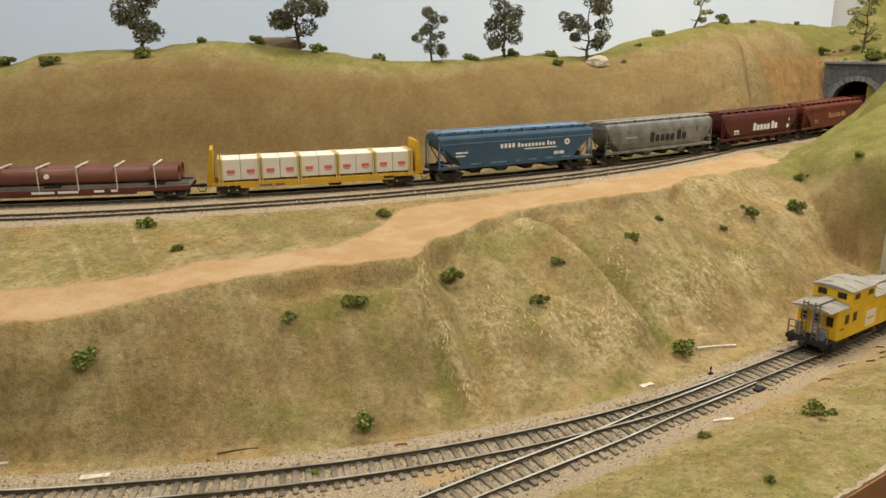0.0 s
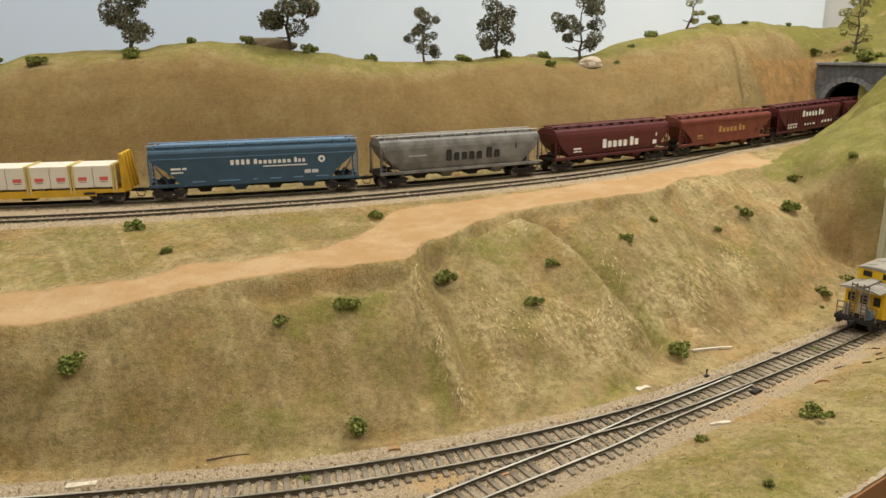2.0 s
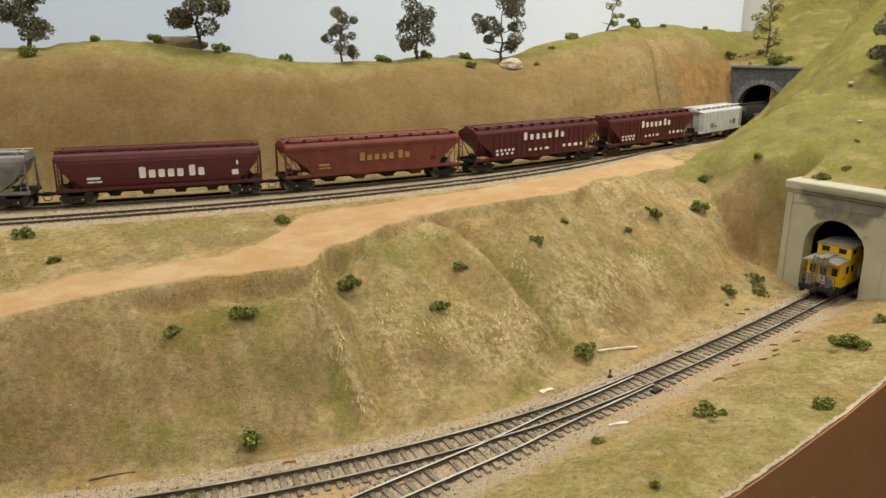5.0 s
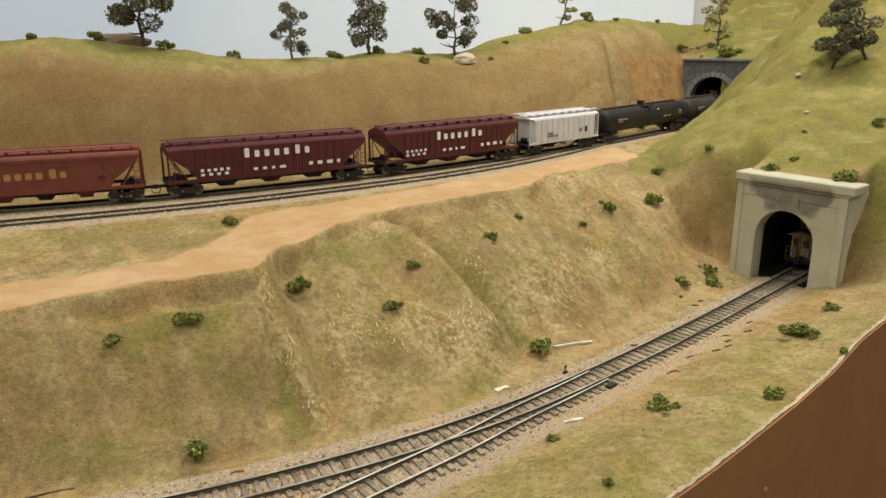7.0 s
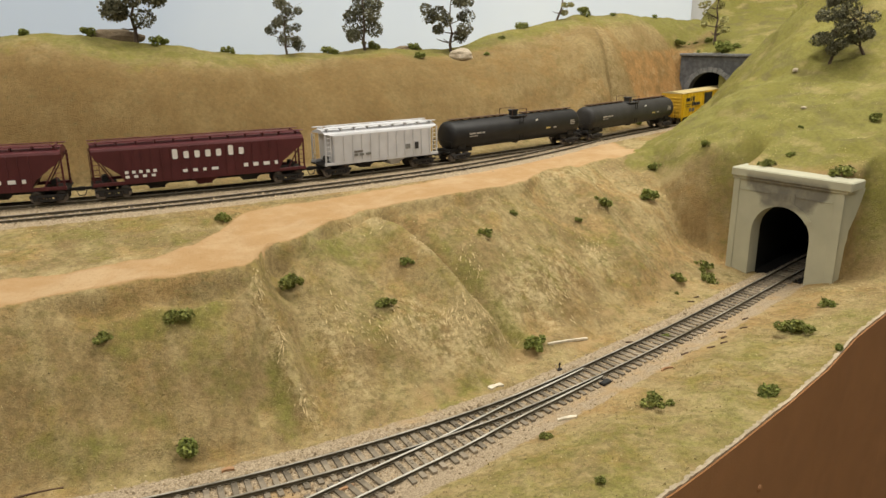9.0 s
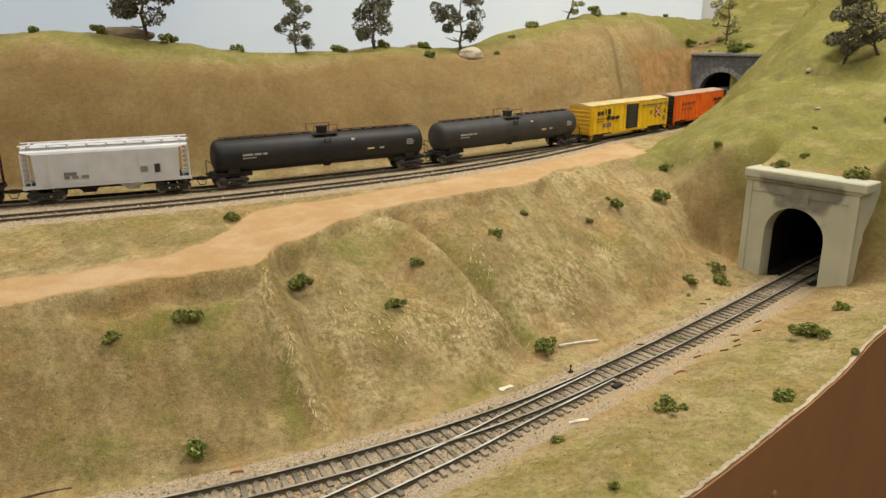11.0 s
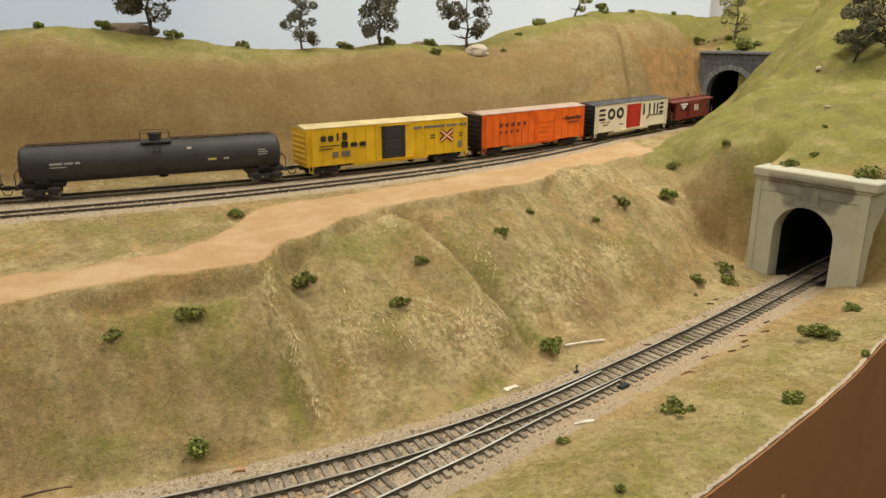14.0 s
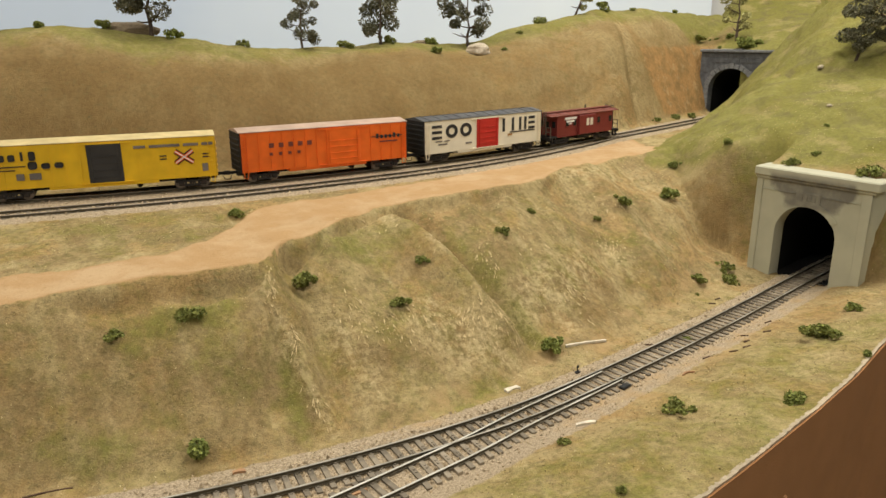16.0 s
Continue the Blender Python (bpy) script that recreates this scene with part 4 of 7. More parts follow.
def tie_mesh(name, length=0.030, material=None):
    bm = bmesh.new(); box(bm, -0.0017, 0.0017, -length / 2, length / 2, -0.0046, -0.0022, 0.0002)
    for s in (-1, 1):
        for q in (-1, 1):
            box(bm, -0.0006, 0.0006, s * 0.0087 + q * 0.0015 - 0.0005, s * 0.0087 + q * 0.0015 + 0.0005, -0.0023, -0.0017)
    me = bpy.data.meshes.new(name); bm.to_mesh(me); bm.free(); me.materials.append(material)
    return me


def lay(label, track, s0, s1, tie_material, tie_lengths=None, skip=None, rails=((-1, 0, 0), (1, 0, 0)), step=0.0075, ties_from=None, head_mat=None):
    t = thing("railway_track", label, "railway track")
    for side, cut0, drop in rails:
        foot, head = rail_meshes(track, side, s0 + cut0, s1, drop)
        r = part("rail", foot, rail_side, t)
        part("railhead", head, head_mat or rail_head, r)
    sizes = {}
    s = ties_from or s0
    rr = random.Random(9)
    count = 0
    while s < s1 - 0.004 and count < 300:
        x, y = track.at(s)
        if not (skip and skip(x, y)):
            L = tie_lengths(x, y) if tie_lengths else (0.030, 0.0)
            key = round(L[0], 3)
            if key not in sizes:
                sizes[key] = tie_mesh("tie", key, tie_material)
            ob = part("tie", sizes[key], None, t)
            ob.matrix_local = track.placed(s, 0.004) @ pose(rr.uniform(-0.0003, 0.0003), L[1] + rr.uniform(-0.0006, 0.0006), rr.uniform(-0.0002, 0.0001), 0, 0, rr.uniform(-1.5, 1.5))
            count += 1
        s += step
    return t


T_MAIN = Track(main_line, -0.75, 0.95, 0.0)
T_SPUR = Track(spur_line, -0.45, 0.225, 0.0)
T_BACK = Track(back_track, -2.9, 2.85, RAIL)
T_FRONT = Track(front_track, -0.95, 0.455, RAIL)
gap_of = lambda x: float(main_line(np.array([x]))[0] - spur_line(np.array([x]))[0])


def main_tie(x, y):
    g = gap_of(x) if x < 0.3 else 0.0
    return (0.030 + g * 0.9, -g * 0.45) if 0.0005 < g < 0.028 else (0.030, 0.0)


lay("weathered model track with grey wooden ties leading into a tunnel", T_MAIN, 0.2, T_MAIN.length - 0.25, tie_mats, main_tie, head_mat=worn_head)
lay("diverging model track of a turnout with bright railheads", T_SPUR, 0.02, T_SPUR.length, tie_mats, None, lambda x, y: gap_of(x) < 0.028, rails=((-1, 0, 0.0002), (1, 0, 0.0002)))
S_PORTAL = float(np.interp(PORTAL_UP[0], T_BACK.x, T_BACK.s))
lay("dark model track on a raised roadbed under the freight train", T_BACK, S_PORTAL - 1.72, S_PORTAL + 0.10, dark_ties, lambda x, y: (0.024, 0.0), head_mat=dull_head)
lay("dark passing track beside the dirt road", T_FRONT, 0.35, T_FRONT.length, dark_ties, lambda x, y: (0.024, 0.0), rails=((-1, 0, 0.0002), (1, 0, 0.0002)), skip=lambda x, y: float(back_track(np.array([x]))[0]) - y < 0.026, head_mat=dull_head)


# ---- plants ----
def leaf_material(name, a, b):
    m = mat(name, a, 0.85, var=0.0)
    nt = m.node_tree; n = nt.nodes; k = nt.links
    g = n.new("ShaderNodeNewGeometry")
    mix = n.new("ShaderNodeMix"); mix.data_type = "RGBA"
    mix.inputs["A"].default_value, mix.inputs["B"].default_value = (*a, 1), (*b, 1)
    k.new(g.outputs["Random Per Island"], mix.inputs["Factor"]); k.new(mix.outputs["Result"], n["Principled BSDF"].inputs["Base Color"])
    return m


bush_green = leaf_material("bush_green", (0.088, 0.102, 0.024), (0.33, 0.345, 0.090))
bush_bright = leaf_material("bush_bright_green", (0.090, 0.112, 0.024), (0.33, 0.36, 0.092))
crown_olive = leaf_material("tree_foliage", (0.055, 0.056, 0.032), (0.24, 0.230, 0.145))
crown_pale = leaf_material("tree_foliage_pale", (0.24, 0.23, 0.085), (0.46, 0.43, 0.19))
bark = mat("tree_bark", (0.085, 0.060, 0.042), 0.9, var=0.3, scale=300)


def leaves(centres, radius, count, size, seed, flat=0.8):
    """Many small bent leaf scraps scattered in the shells of several lumps."""
    r = np.random.RandomState(seed)
    c = np.array(centres)[r.randint(0, len(centres), count)]
    d = r.normal(size=(count, 3)); d /= np.linalg.norm(d, axis=1)[:, None]
    rad = np.array([radius] * len(centres)) if np.isscalar(radius) else np.array(radius)
    pick = r.randint(0, len(centres), count); c = np.array(centres)[pick]
    p = c + d * (rad[pick] * r.uniform(0.55, 1.08, count) ** 0.6)[:, None] * np.array([1, 1, flat])
    a = r.normal(size=(count, 3)); a /= np.linalg.norm(a, axis=1)[:, None]
    b = np.cross(a, r.normal(size=(count, 3))); b /= np.linalg.norm(b, axis=1)[:, None]
    s = size * r.uniform(0.6, 1.4, count)[:, None]
    n = np.cross(a, b)
    v = np.stack([p - a * s, p + b * s * 0.7 + n * s * 0.3, p + a * s, p - b * s * 0.7 + n * s * 0.3], 1).reshape(-1, 3)
    f = [(4 * i, 4 * i + 1, 4 * i + 2) for i in range(count)] + [(4 * i, 4 * i + 2, 4 * i + 3) for i in range(count)]
    return v, f


def bush_mesh(seed, material):
    r = random.Random(seed)
    cs, rad = [], []
    for i in range(r.randint(6, 9)):
        a = r.uniform(0, 6.28); q = r.uniform(0.05, 0.44)
        cs.append((q * math.cos(a), q * math.sin(a), r.uniform(0.06, 0.32))); rad.append(r.uniform(0.09, 0.22))
    v, f = leaves(cs, rad, 520, 0.062, seed)
    me = mesh_of("bush", v, f)
    me.materials.append(material)
    return me


bush_shapes = [bush_mesh(20 + i, bush_bright if i % 3 == 0 else bush_green) for i in range(7)]


def plant_bushes(rows, label, group, first):
    for i, (x, y, w) in enumerate(rows):
        ob = new("bush", bush_shapes[(i * 3 + first) % 7])
        ob.matrix_world = Matrix.Translation((x, y, z_at(x, y) - 0.0006)) @ Matrix.Rotation(i * 2.4, 4, "Z") @ Matrix.Diagonal((w * 1.15, w * 1.15, w * (0.95 + 0.25 * (i % 3) / 2), 1))
        tagged(ob, label, "bush", group)


SLOPE_BUSHES = [(-0.249, 0.593, 0.0189), (-0.205, 0.540, 0.0121), (-0.053, 0.635, 0.0146), (-0.106, 0.472, 0.0147), (-0.063, 0.484, 0.0175), (0.008, 0.535, 0.0210), (0.073, 0.536, 0.0175), (-0.227, 0.420, 0.0205), (-0.051, 0.421, 0.0205), (0.094, 0.581, 0.0129), (0.171, 0.642, 0.0134), (0.205, 0.680, 0.0076), (0.280, 0.712, 0.0102), (0.311, 0.728, 0.0173), (0.389, 0.787, 0.0237), (0.419, 0.848, 0.0158), (0.190, 0.539, 0.0207)]
FRONT_BUSHES = [(0.239, 0.423, 0.0189), (0.162, 0.407, 0.0083), (0.170, 0.334, 0.0075), (0.393, 0.514, 0.0277), (0.308, 0.415, 0.0175), (0.392, 0.459, 0.0097), (0.451, 0.556, 0.0164), (0.417, 0.706, 0.0189), (0.408, 0.678, 0.0160), (0.371, 0.672, 0.0157), (0.361, 0.649, 0.0049), (0.454, 0.793, 0.0112), (0.543, 0.759, 0.0085), (0.503, 0.711, 0.0094), (0.477, 0.711, 0.0152), (0.517, 0.648, 0.0208), (0.606, 0.729, 0.0150), (0.420, 0.848, 0.0149)]
HILL_BUSHES = [(-0.503, 0.874, 0.0249), (-0.436, 0.835, 0.0238), (-0.339, 0.845, 0.0227), (-0.285, 0.900, 0.0174), (-0.152, 0.921, 0.0220), (-0.079, 0.948, 0.0156), (0.038, 1.049, 0.0220), (-0.226, 0.919, 0.0205), (0.095, 1.072, 0.0208), (0.163, 1.070, 0.0192), (0.162, 1.117, 0.0217), (0.263, 1.097, 0.0099), (0.300, 1.162, 0.0121), (0.344, 1.215, 0.0198), (0.467, 1.288, 0.0247), (0.535, 1.319, 0.0117), (0.635, 1.367, 0.0131)]
FAR_BUSHES = [(0.650, 1.304, 0.0238), (0.700, 1.284, 0.0157), (0.695, 1.214, 0.0373), (0.718, 1.223, 0.0188), (0.514, 1.131, 0.0149), (0.560, 1.167, 0.0136), (0.597, 1.192, 0.0158), (0.681, 1.293, 0.0079), (0.666, 1.248, 0.0086), (0.672, 1.302, 0.0079)]
TREES = [(-0.356, 0.896, 0.074), (-0.174, 0.917, 0.074), (-0.014, 1.004, 0.066), (0.087, 1.062, 0.081), (0.216, 1.128, 0.087), (0.413, 1.259, 0.071), (0.701, 1.264, 0.094), (0.656, 0.888, 0.088), (0.690, 0.868, 0.076)]
plant_bushes(SLOPE_BUSHES, "small green foam bush on the grassy dirt slope", "bushes on the slope", 0)
plant_bushes(FRONT_BUSHES, "clumpy green foam bush near the lower tunnel", "bushes by the lower track", 2)
plant_bushes(HILL_BUSHES, "small olive green bush along the hill crest", "bushes on the hill crest", 1)
plant_bushes(FAR_BUSHES, "dark green bush around the stone portal", "bushes by the stone portal", 4)


def limb(v, f, a, b, r0, r1, n=6):
    a, b = Vector(a), Vector(b)
    q = (b - a).to_track_quat("Z", "Y"); base = len(v)
    for p, r in ((a, r0), (b, r1)):
        for i in range(n):
            w = 2 * math.pi * i / n
            v.append(tuple(p + q @ Vector((r * math.cos(w), r * math.sin(w), 0))))
    for i in range(n):
        j = (i + 1) % n
        f.append((base + i, base + j, base + n + j, base + n + i))
    f.append(tuple(base + n + i for i in range(n)))


def tree(x, y, h, seed, material, label, sparse=1.0, wide=0.30, lean=0.0, turn=None):
    r = random.Random(seed)
    t = thing("tree", label, "tree", "trees on the hills")
    v, f, tips = [], [], []
    p = Vector((0, 0, -0.004)); rad = h * 0.028
    steps = 6
    for i in range(steps):
        q = Vector((lean * h * (i + 1) / steps + r.uniform(-0.03, 0.03) * h, r.uniform(-0.03, 0.03) * h, h * 0.88 * (i + 1) / steps))
        limb(v, f, p, q, rad, rad * 0.8); p = q; rad *= 0.78
        if i >= 0:
            for j in range(3):
                a = r.uniform(0, 6.28); L = h * wide * r.uniform(0.55, 1.25) * (1.0 - 0.10 * abs(i - 3))
                e = q + Vector((math.cos(a) * L, math.sin(a) * L, h * r.uniform(0.0, 0.16)))
                mid = (q + e) / 2 + Vector((0, 0, -0.01 * h))
                limb(v, f, q, mid, rad * 0.6, rad * 0.42, 5); limb(v, f, mid, e, rad * 0.42, rad * 0.15, 5)
                tips += [tuple(e), tuple(mid * 0.4 + e * 0.6 + Vector((r.uniform(-.05, .05) * h, r.uniform(-.05, .05) * h, 0.02 * h)))]
    tips.append((p.x, p.y, p.z + 0.04 * h))
    tips = [q for q in tips if r.random() < 0.62]
    part("trunk", mesh_of("trunk", v, f, True), bark, t)
    rads = [h * r.uniform(0.078, 0.152) * sparse ** 0.5 for _ in tips]
    lv, lf = leaves(tips, rads, int(4200 * sparse), h * 0.019, seed + 50, 0.85)
    part("crown", mesh_of("crown", lv, lf), material, t, "patchy olive foliage in loose clumps")
    t.matrix_world = Matrix.Translation((x, y, z_at(x, y))) @ Matrix.Rotation(seed * 1.3 if turn is None else turn, 4, "Z")
    return t


for i, (x, y, h) in enumerate(TREES):
    pale = i in (5, 6)
    tree(x, y, h * (1.25 if i < 2 else 0.92 if i > 6 or i == 2 else 1.05), 31 + i * 3, crown_pale if pale else crown_olive,
         "spindly pale model tree with thin foliage" if pale else "model tree with dark trunk and clumpy olive foliage", 0.35 if pale else (0.90 if i > 6 else 1.0), (0.31, 0.33, 0.44, 0.27, 0.31, 0.30, 0.27, 0.33, 0.30)[i], (0, 0, 0, 0, 0, 0.3, 0, 0.1, -0.5)[i], 0.0 if i in (5, 7, 8) else None)


# ---- loose stuff on the ground ----
stone_pale = mat("pale_rock", (0.60, 0.51, 0.38), 0.9, var=0.3, scale=160, bump=0.0006, bscale=500)
stone_brown = mat("brown_rock", (0.25, 0.19, 0.12), 0.9, var=0.3, scale=120, bump=0.0006, bscale=500)
wood_grey = mat("weathered_wood", (0.66, 0.59, 0.46), 0.85, var=0.3, scale=200)
wood_dark = mat("dark_twig", (0.11, 0.065, 0.04), 0.9, var=0.3, scale=200)
rust = mat("rusty_scrap", (0.36, 0.205, 0.105), 0.85, var=0.3, scale=200)
black_iron = mat("black_iron", (0.02, 0.02, 0.02), 0.6)


def rock(x, y, sx, sy, sz, seed, material, label, turn=0.0):
    bm = bmesh.new(); bmesh.ops.create_icosphere(bm, subdivisions=3, radius=0.5)
    for v in bm.verts:
        n = v.co.normalized()
        d = 0.22 * noise.noise(n * 1.7 + Vector((seed, 0, 0))) + 0.09 * noise.noise(n * 5 + Vector((0, seed, 0)))
        v.co *= 1 + d
        v.co.z = max(v.co.z, -0.25)
    ob = tagged(part("rock", bm, material), label, "rock")
    ob.matrix_world = Matrix.Translation((x, y, z_at(x, y) + sz * 0.18)) @ Matrix.Rotation(turn, 4, "Z") @ Matrix.Diagonal((sx, sy, sz, 1))


rock(0.225, 1.099, 0.036, 0.025, 0.021, 3, stone_pale, "pale tan boulder below a crest tree")
rock(-0.200, 0.928, 0.066, 0.024, 0.019, 8, stone_brown, "long brown rock lying on the hill crest", -0.1)
rock(0.152, 1.125, 0.04, 0.02, 0.010, 5, stone_brown, "flat brown rock on the hill crest")
rock(0.631, 0.916, 0.013, 0.006, 0.006, 6, stone_pale, "small pale stone on the green mountain", 0.6)
rock(0.566, 0.793, 0.006, 0.005, 0.003, 7, stone_pale, "small pale stone on the green mountain")


def stick(name, a, b, w, h, material, label, bend=0.0):
    (ax, ay), (bx, by) = a, b
    n, v, f = 6, [], []
    d = Vector((bx - ax, by - ay)).normalized()
    za, zb = z_at(ax, ay), z_at(bx, by)
    for i in range(n + 1):
        t = i / n
        x, y = ax + (bx - ax) * t - d.y * bend * math.sin(math.pi * t), ay + (by - ay) * t + d.x * bend * math.sin(math.pi * t)
        z = za + (zb - za) * t + h * 0.4; q = w * (0.5 + 0.1 * math.sin(7 * t + ax * 90))
        for s, zz in ((-1, -0.5), (1, -0.5), (1, 0.5), (-1, 0.5)):
            v.append((x - d.y * s * q, y + d.x * s * q, z + zz * h))
    for i in range(n):
        for j in range(4):
            k = (j + 1) % 4
            f.append((i * 4 + j, i * 4 + k, i * 4 + k + 4, i * 4 + j + 4))
    f += [(3, 2, 1, 0), tuple(n * 4 + j for j in range(4))]
    tagged(part(name, mesh_of(name, v, f), material), label, "scrap wood")


stick("log", (0.202, 0.5422), (0.2385, 0.5545), 0.0021, 0.0017, wood_grey, "bleached grey log at the foot of the slope", 0.001)
stick("bark_scrap", (0.1425, 0.4835), (0.153, 0.490), 0.0038, 0.0016, wood_grey, "pale curled bark scrap beside the track", 0.0008)
stick("bark_scrap", (0.177, 0.4325), (0.1895, 0.4317), 0.0024, 0.0016, wood_grey, "pale broken wood scrap beside the spur", 0.0008)
stick("board", (-0.212, 0.3725), (-0.196, 0.3752), 0.0042, 0.0012, wood_grey, "grey weathered board beside the track")
stick("board", (-0.275, 0.386), (-0.262, 0.388), 0.0032, 0.0014, wood_grey, "grey weathered board beside the track")
stick("twig", (-0.140, 0.398), (-0.116, 0.4035), 0.0009, 0.0007, wood_dark, "dark thin twig beside the track", 0.001)
stick("twig", (0.272, 0.486), (0.282, 0.489), 0.0014, 0.0012, rust, "small rusty brown twig on the clay", 0.002)
for i, (x, y, a) in enumerate(((0.30, 0.512, 0.2), (0.322, 0.515, -0.5), (0.336, 0.520, 0.1), (0.352, 0.553, -0.7), (0.368, 0.548, -0.6), (0.345, 0.535, 0.4), (0.385, 0.573, 0.2), (0.268, 0.545, 0.0), (0.372, 0.636, 0.3), (0.362, 0.628, -0.2))):
    stick("twig", (x, y), (x + 0.006 * math.cos(a), y + 0.006 * math.sin(a)), 0.0011, 0.001, wood_dark, "tiny dark twig scattered beside the track")
stick("rusty_scrap", (0.036, 0.380), (0.044, 0.3845), 0.0022, 0.0012, rust, "orange rusty scrap between the rails")
stick("rusty_scrap", (-0.031, 0.4065), (-0.024, 0.408), 0.0026, 0.0014, rust, "orange rusty scrap beside the track", 0.001)


def switch_stand(x, y, turn):
    t = thing("switch_stand", "small black switch stand beside the turnout", "switch stand")
    b = bmesh.new(); box(b, -0.003, 0.003, -0.002, 0.002, 0, 0.0016, 0.0003); part("base", b, black_iron, t)
    b = bmesh.new(); cyl(b, (0, 0, 0.001), (0, 0, 0.0065), 0.0006, 8); part("mast", b, black_iron, t)
    b = bmesh.new(); box(b, -0.0014, 0.0014, -0.0005, 0.0005, 0.0055, 0.0085, 0.0003); part("target", b, black_iron, t)
    t.matrix_world = Matrix.Translation((x, y, z_at(x, y))) @ Matrix.Rotation(turn, 4, "Z") @ Matrix.Scale(0.7, 4)


switch_stand(0.200, 0.5045, 0.6)
t = thing("switch_machine", "low black switch machine on the end of the ties", "switch machine")
b = bmesh.new(); box(b, -0.006, 0.006, -0.003, 0.003, 0, 0.003, 0.0006); part("housing", b, black_iron, t)
b = bmesh.new(); cyl(b, (0.002, 0, 0.002), (0.002, 0.008, 0.002), 0.0005, 8); part("throw_rod", b, black_iron, t)
t.matrix_world = Matrix.Translation((0.2275, 0.4815, z_at(0.2275, 0.4815))) @ Matrix.Rotation(0.6, 4, "Z") @ Matrix.Scale(0.75, 4)

for x, y, s in ((-0.0775, 0.3790, 0.010), (0.307, 0.5545, 0.010)):
    lv, lf = leaves([(0, 0, 0.1), (0.25, 0.1, 0.08), (-0.2, 0.1, 0.08)], 0.28, 160, 0.07, 77, 0.5)
    ob = tagged(part("weed", mesh_of("weed", lv, lf), bush_bright), "tuft of green weeds growing between the rails", "weed")
    ob.matrix_world = Matrix.Translation((x, y, -0.0035)) @ Matrix.Diagonal((s, s, s, 1))

# crumbs of ballast and tufts of turf
gravel_mat = leaf_material("ballast_stones", (0.25, 0.19, 0.115), (0.66, 0.52, 0.34))
tuft_mat = leaf_material("turf_tufts", (0.34, 0.29, 0.12), (0.66, 0.54, 0.29))


def pebbles(count, seed):
    r = np.random.RandomState(seed); pts = []
    for fn, x0, x1, n, zz in ((main_line, -0.45, 0.47, 0.5, 0.0), (spur_line, -0.2, 0.22, 0.15, 0.0), (front_track, -0.5, 0.42, 0.2, RAIL), (back_track, -0.5, 0.66, 0.15, RAIL)):
        m = int(count * n); xs = r.uniform(x0, x1, m); off = r.normal(0, 0.011, m)
        pts.append(np.stack([xs, fn(xs) + off * 1.15], 1))
    p = np.concatenate(pts); n = len(p)
    zz = terrain(p[:, 0], p[:, 1]); keep = zz < 0.105
    p, zz = p[keep], zz[keep]; n = len(p)
    s = (0.00035 + 0.0011 * r.rand(n) ** 3)[:, None]
    base = np.concatenate([p, zz[:, None]], 1)
    shape = np.array([(1, 0, 0), (-0.5, 0.9, 0), (-0.5, -0.9, 0), (0, 0, 1.1)])
    v = (base[:, None] + (shape[None] + r.uniform(-0.35, 0.35, (n, 4, 3))) * s[:, None]).reshape(-1, 3)
    f = [q for i in range(n) for q in ((4 * i, 4 * i + 1, 4 * i + 3), (4 * i + 1, 4 * i + 2, 4 * i + 3), (4 * i + 2, 4 * i, 4 * i + 3))]
    return mesh_of("ballast_stones", v, f)


tagged(part("ballast_stones", pebbles(23000, 3), gravel_mat), "loose pale ballast stones along the tracks", "gravel", kind="stuff")


def turf(count, seed):
    r = np.random.RandomState(seed)
    x = r.uniform(-0.42, 0.62, count); y = r.uniform(0.26, 0.86, count)
    rl, _ = road_low(x); ru, _ = road_up(x)
    beds = np.minimum(abs(y - main_line(x)), abs(y - front_track(x)))
    ok = (y > edge_line(x) + 0.004) & (beds > 0.022) & ((y < rl - 0.002) | (y > ru + 0.003)) & (abs(y - spur_line(x)) > 0.02) & (y < front_track(x) - 0.02) & (vnoise(x, y, 30) + 0.6 * vnoise(x, y, 120) > 0.72)
    x, y = x[ok], y[ok]; n = len(x); z = terrain(x, y)
    h = r.uniform(0.0006, 0.0014, n); a = r.uniform(0, 6.28, n); w = r.uniform(0.0003, 0.0007, n)
    base = np.stack([x, y, z - 0.0002], 1)
    d = np.stack([np.cos(a) * w, np.sin(a) * w, 0 * a], 1)
    top = base + np.stack([r.normal(0, 0.0006, n), r.normal(0, 0.0006, n), h], 1)
    v = np.stack([base - d, base + d, top], 1).reshape(-1, 3)
    return mesh_of("turf_tufts", v, [(3 * i, 3 * i + 1, 3 * i + 2) for i in range(n)])


tagged(part("turf_tufts", turf(26000, 8), tuft_mat), "short straw and olive turf tufts on the slopes", "grass", kind="stuff")


flake_mat = leaf_material("straw_flakes", (0.45, 0.33, 0.15), (0.72, 0.57, 0.31))
crumb_mat = leaf_material("turf_crumbs", (0.11, 0.085, 0.035), (0.36, 0.27, 0.12))
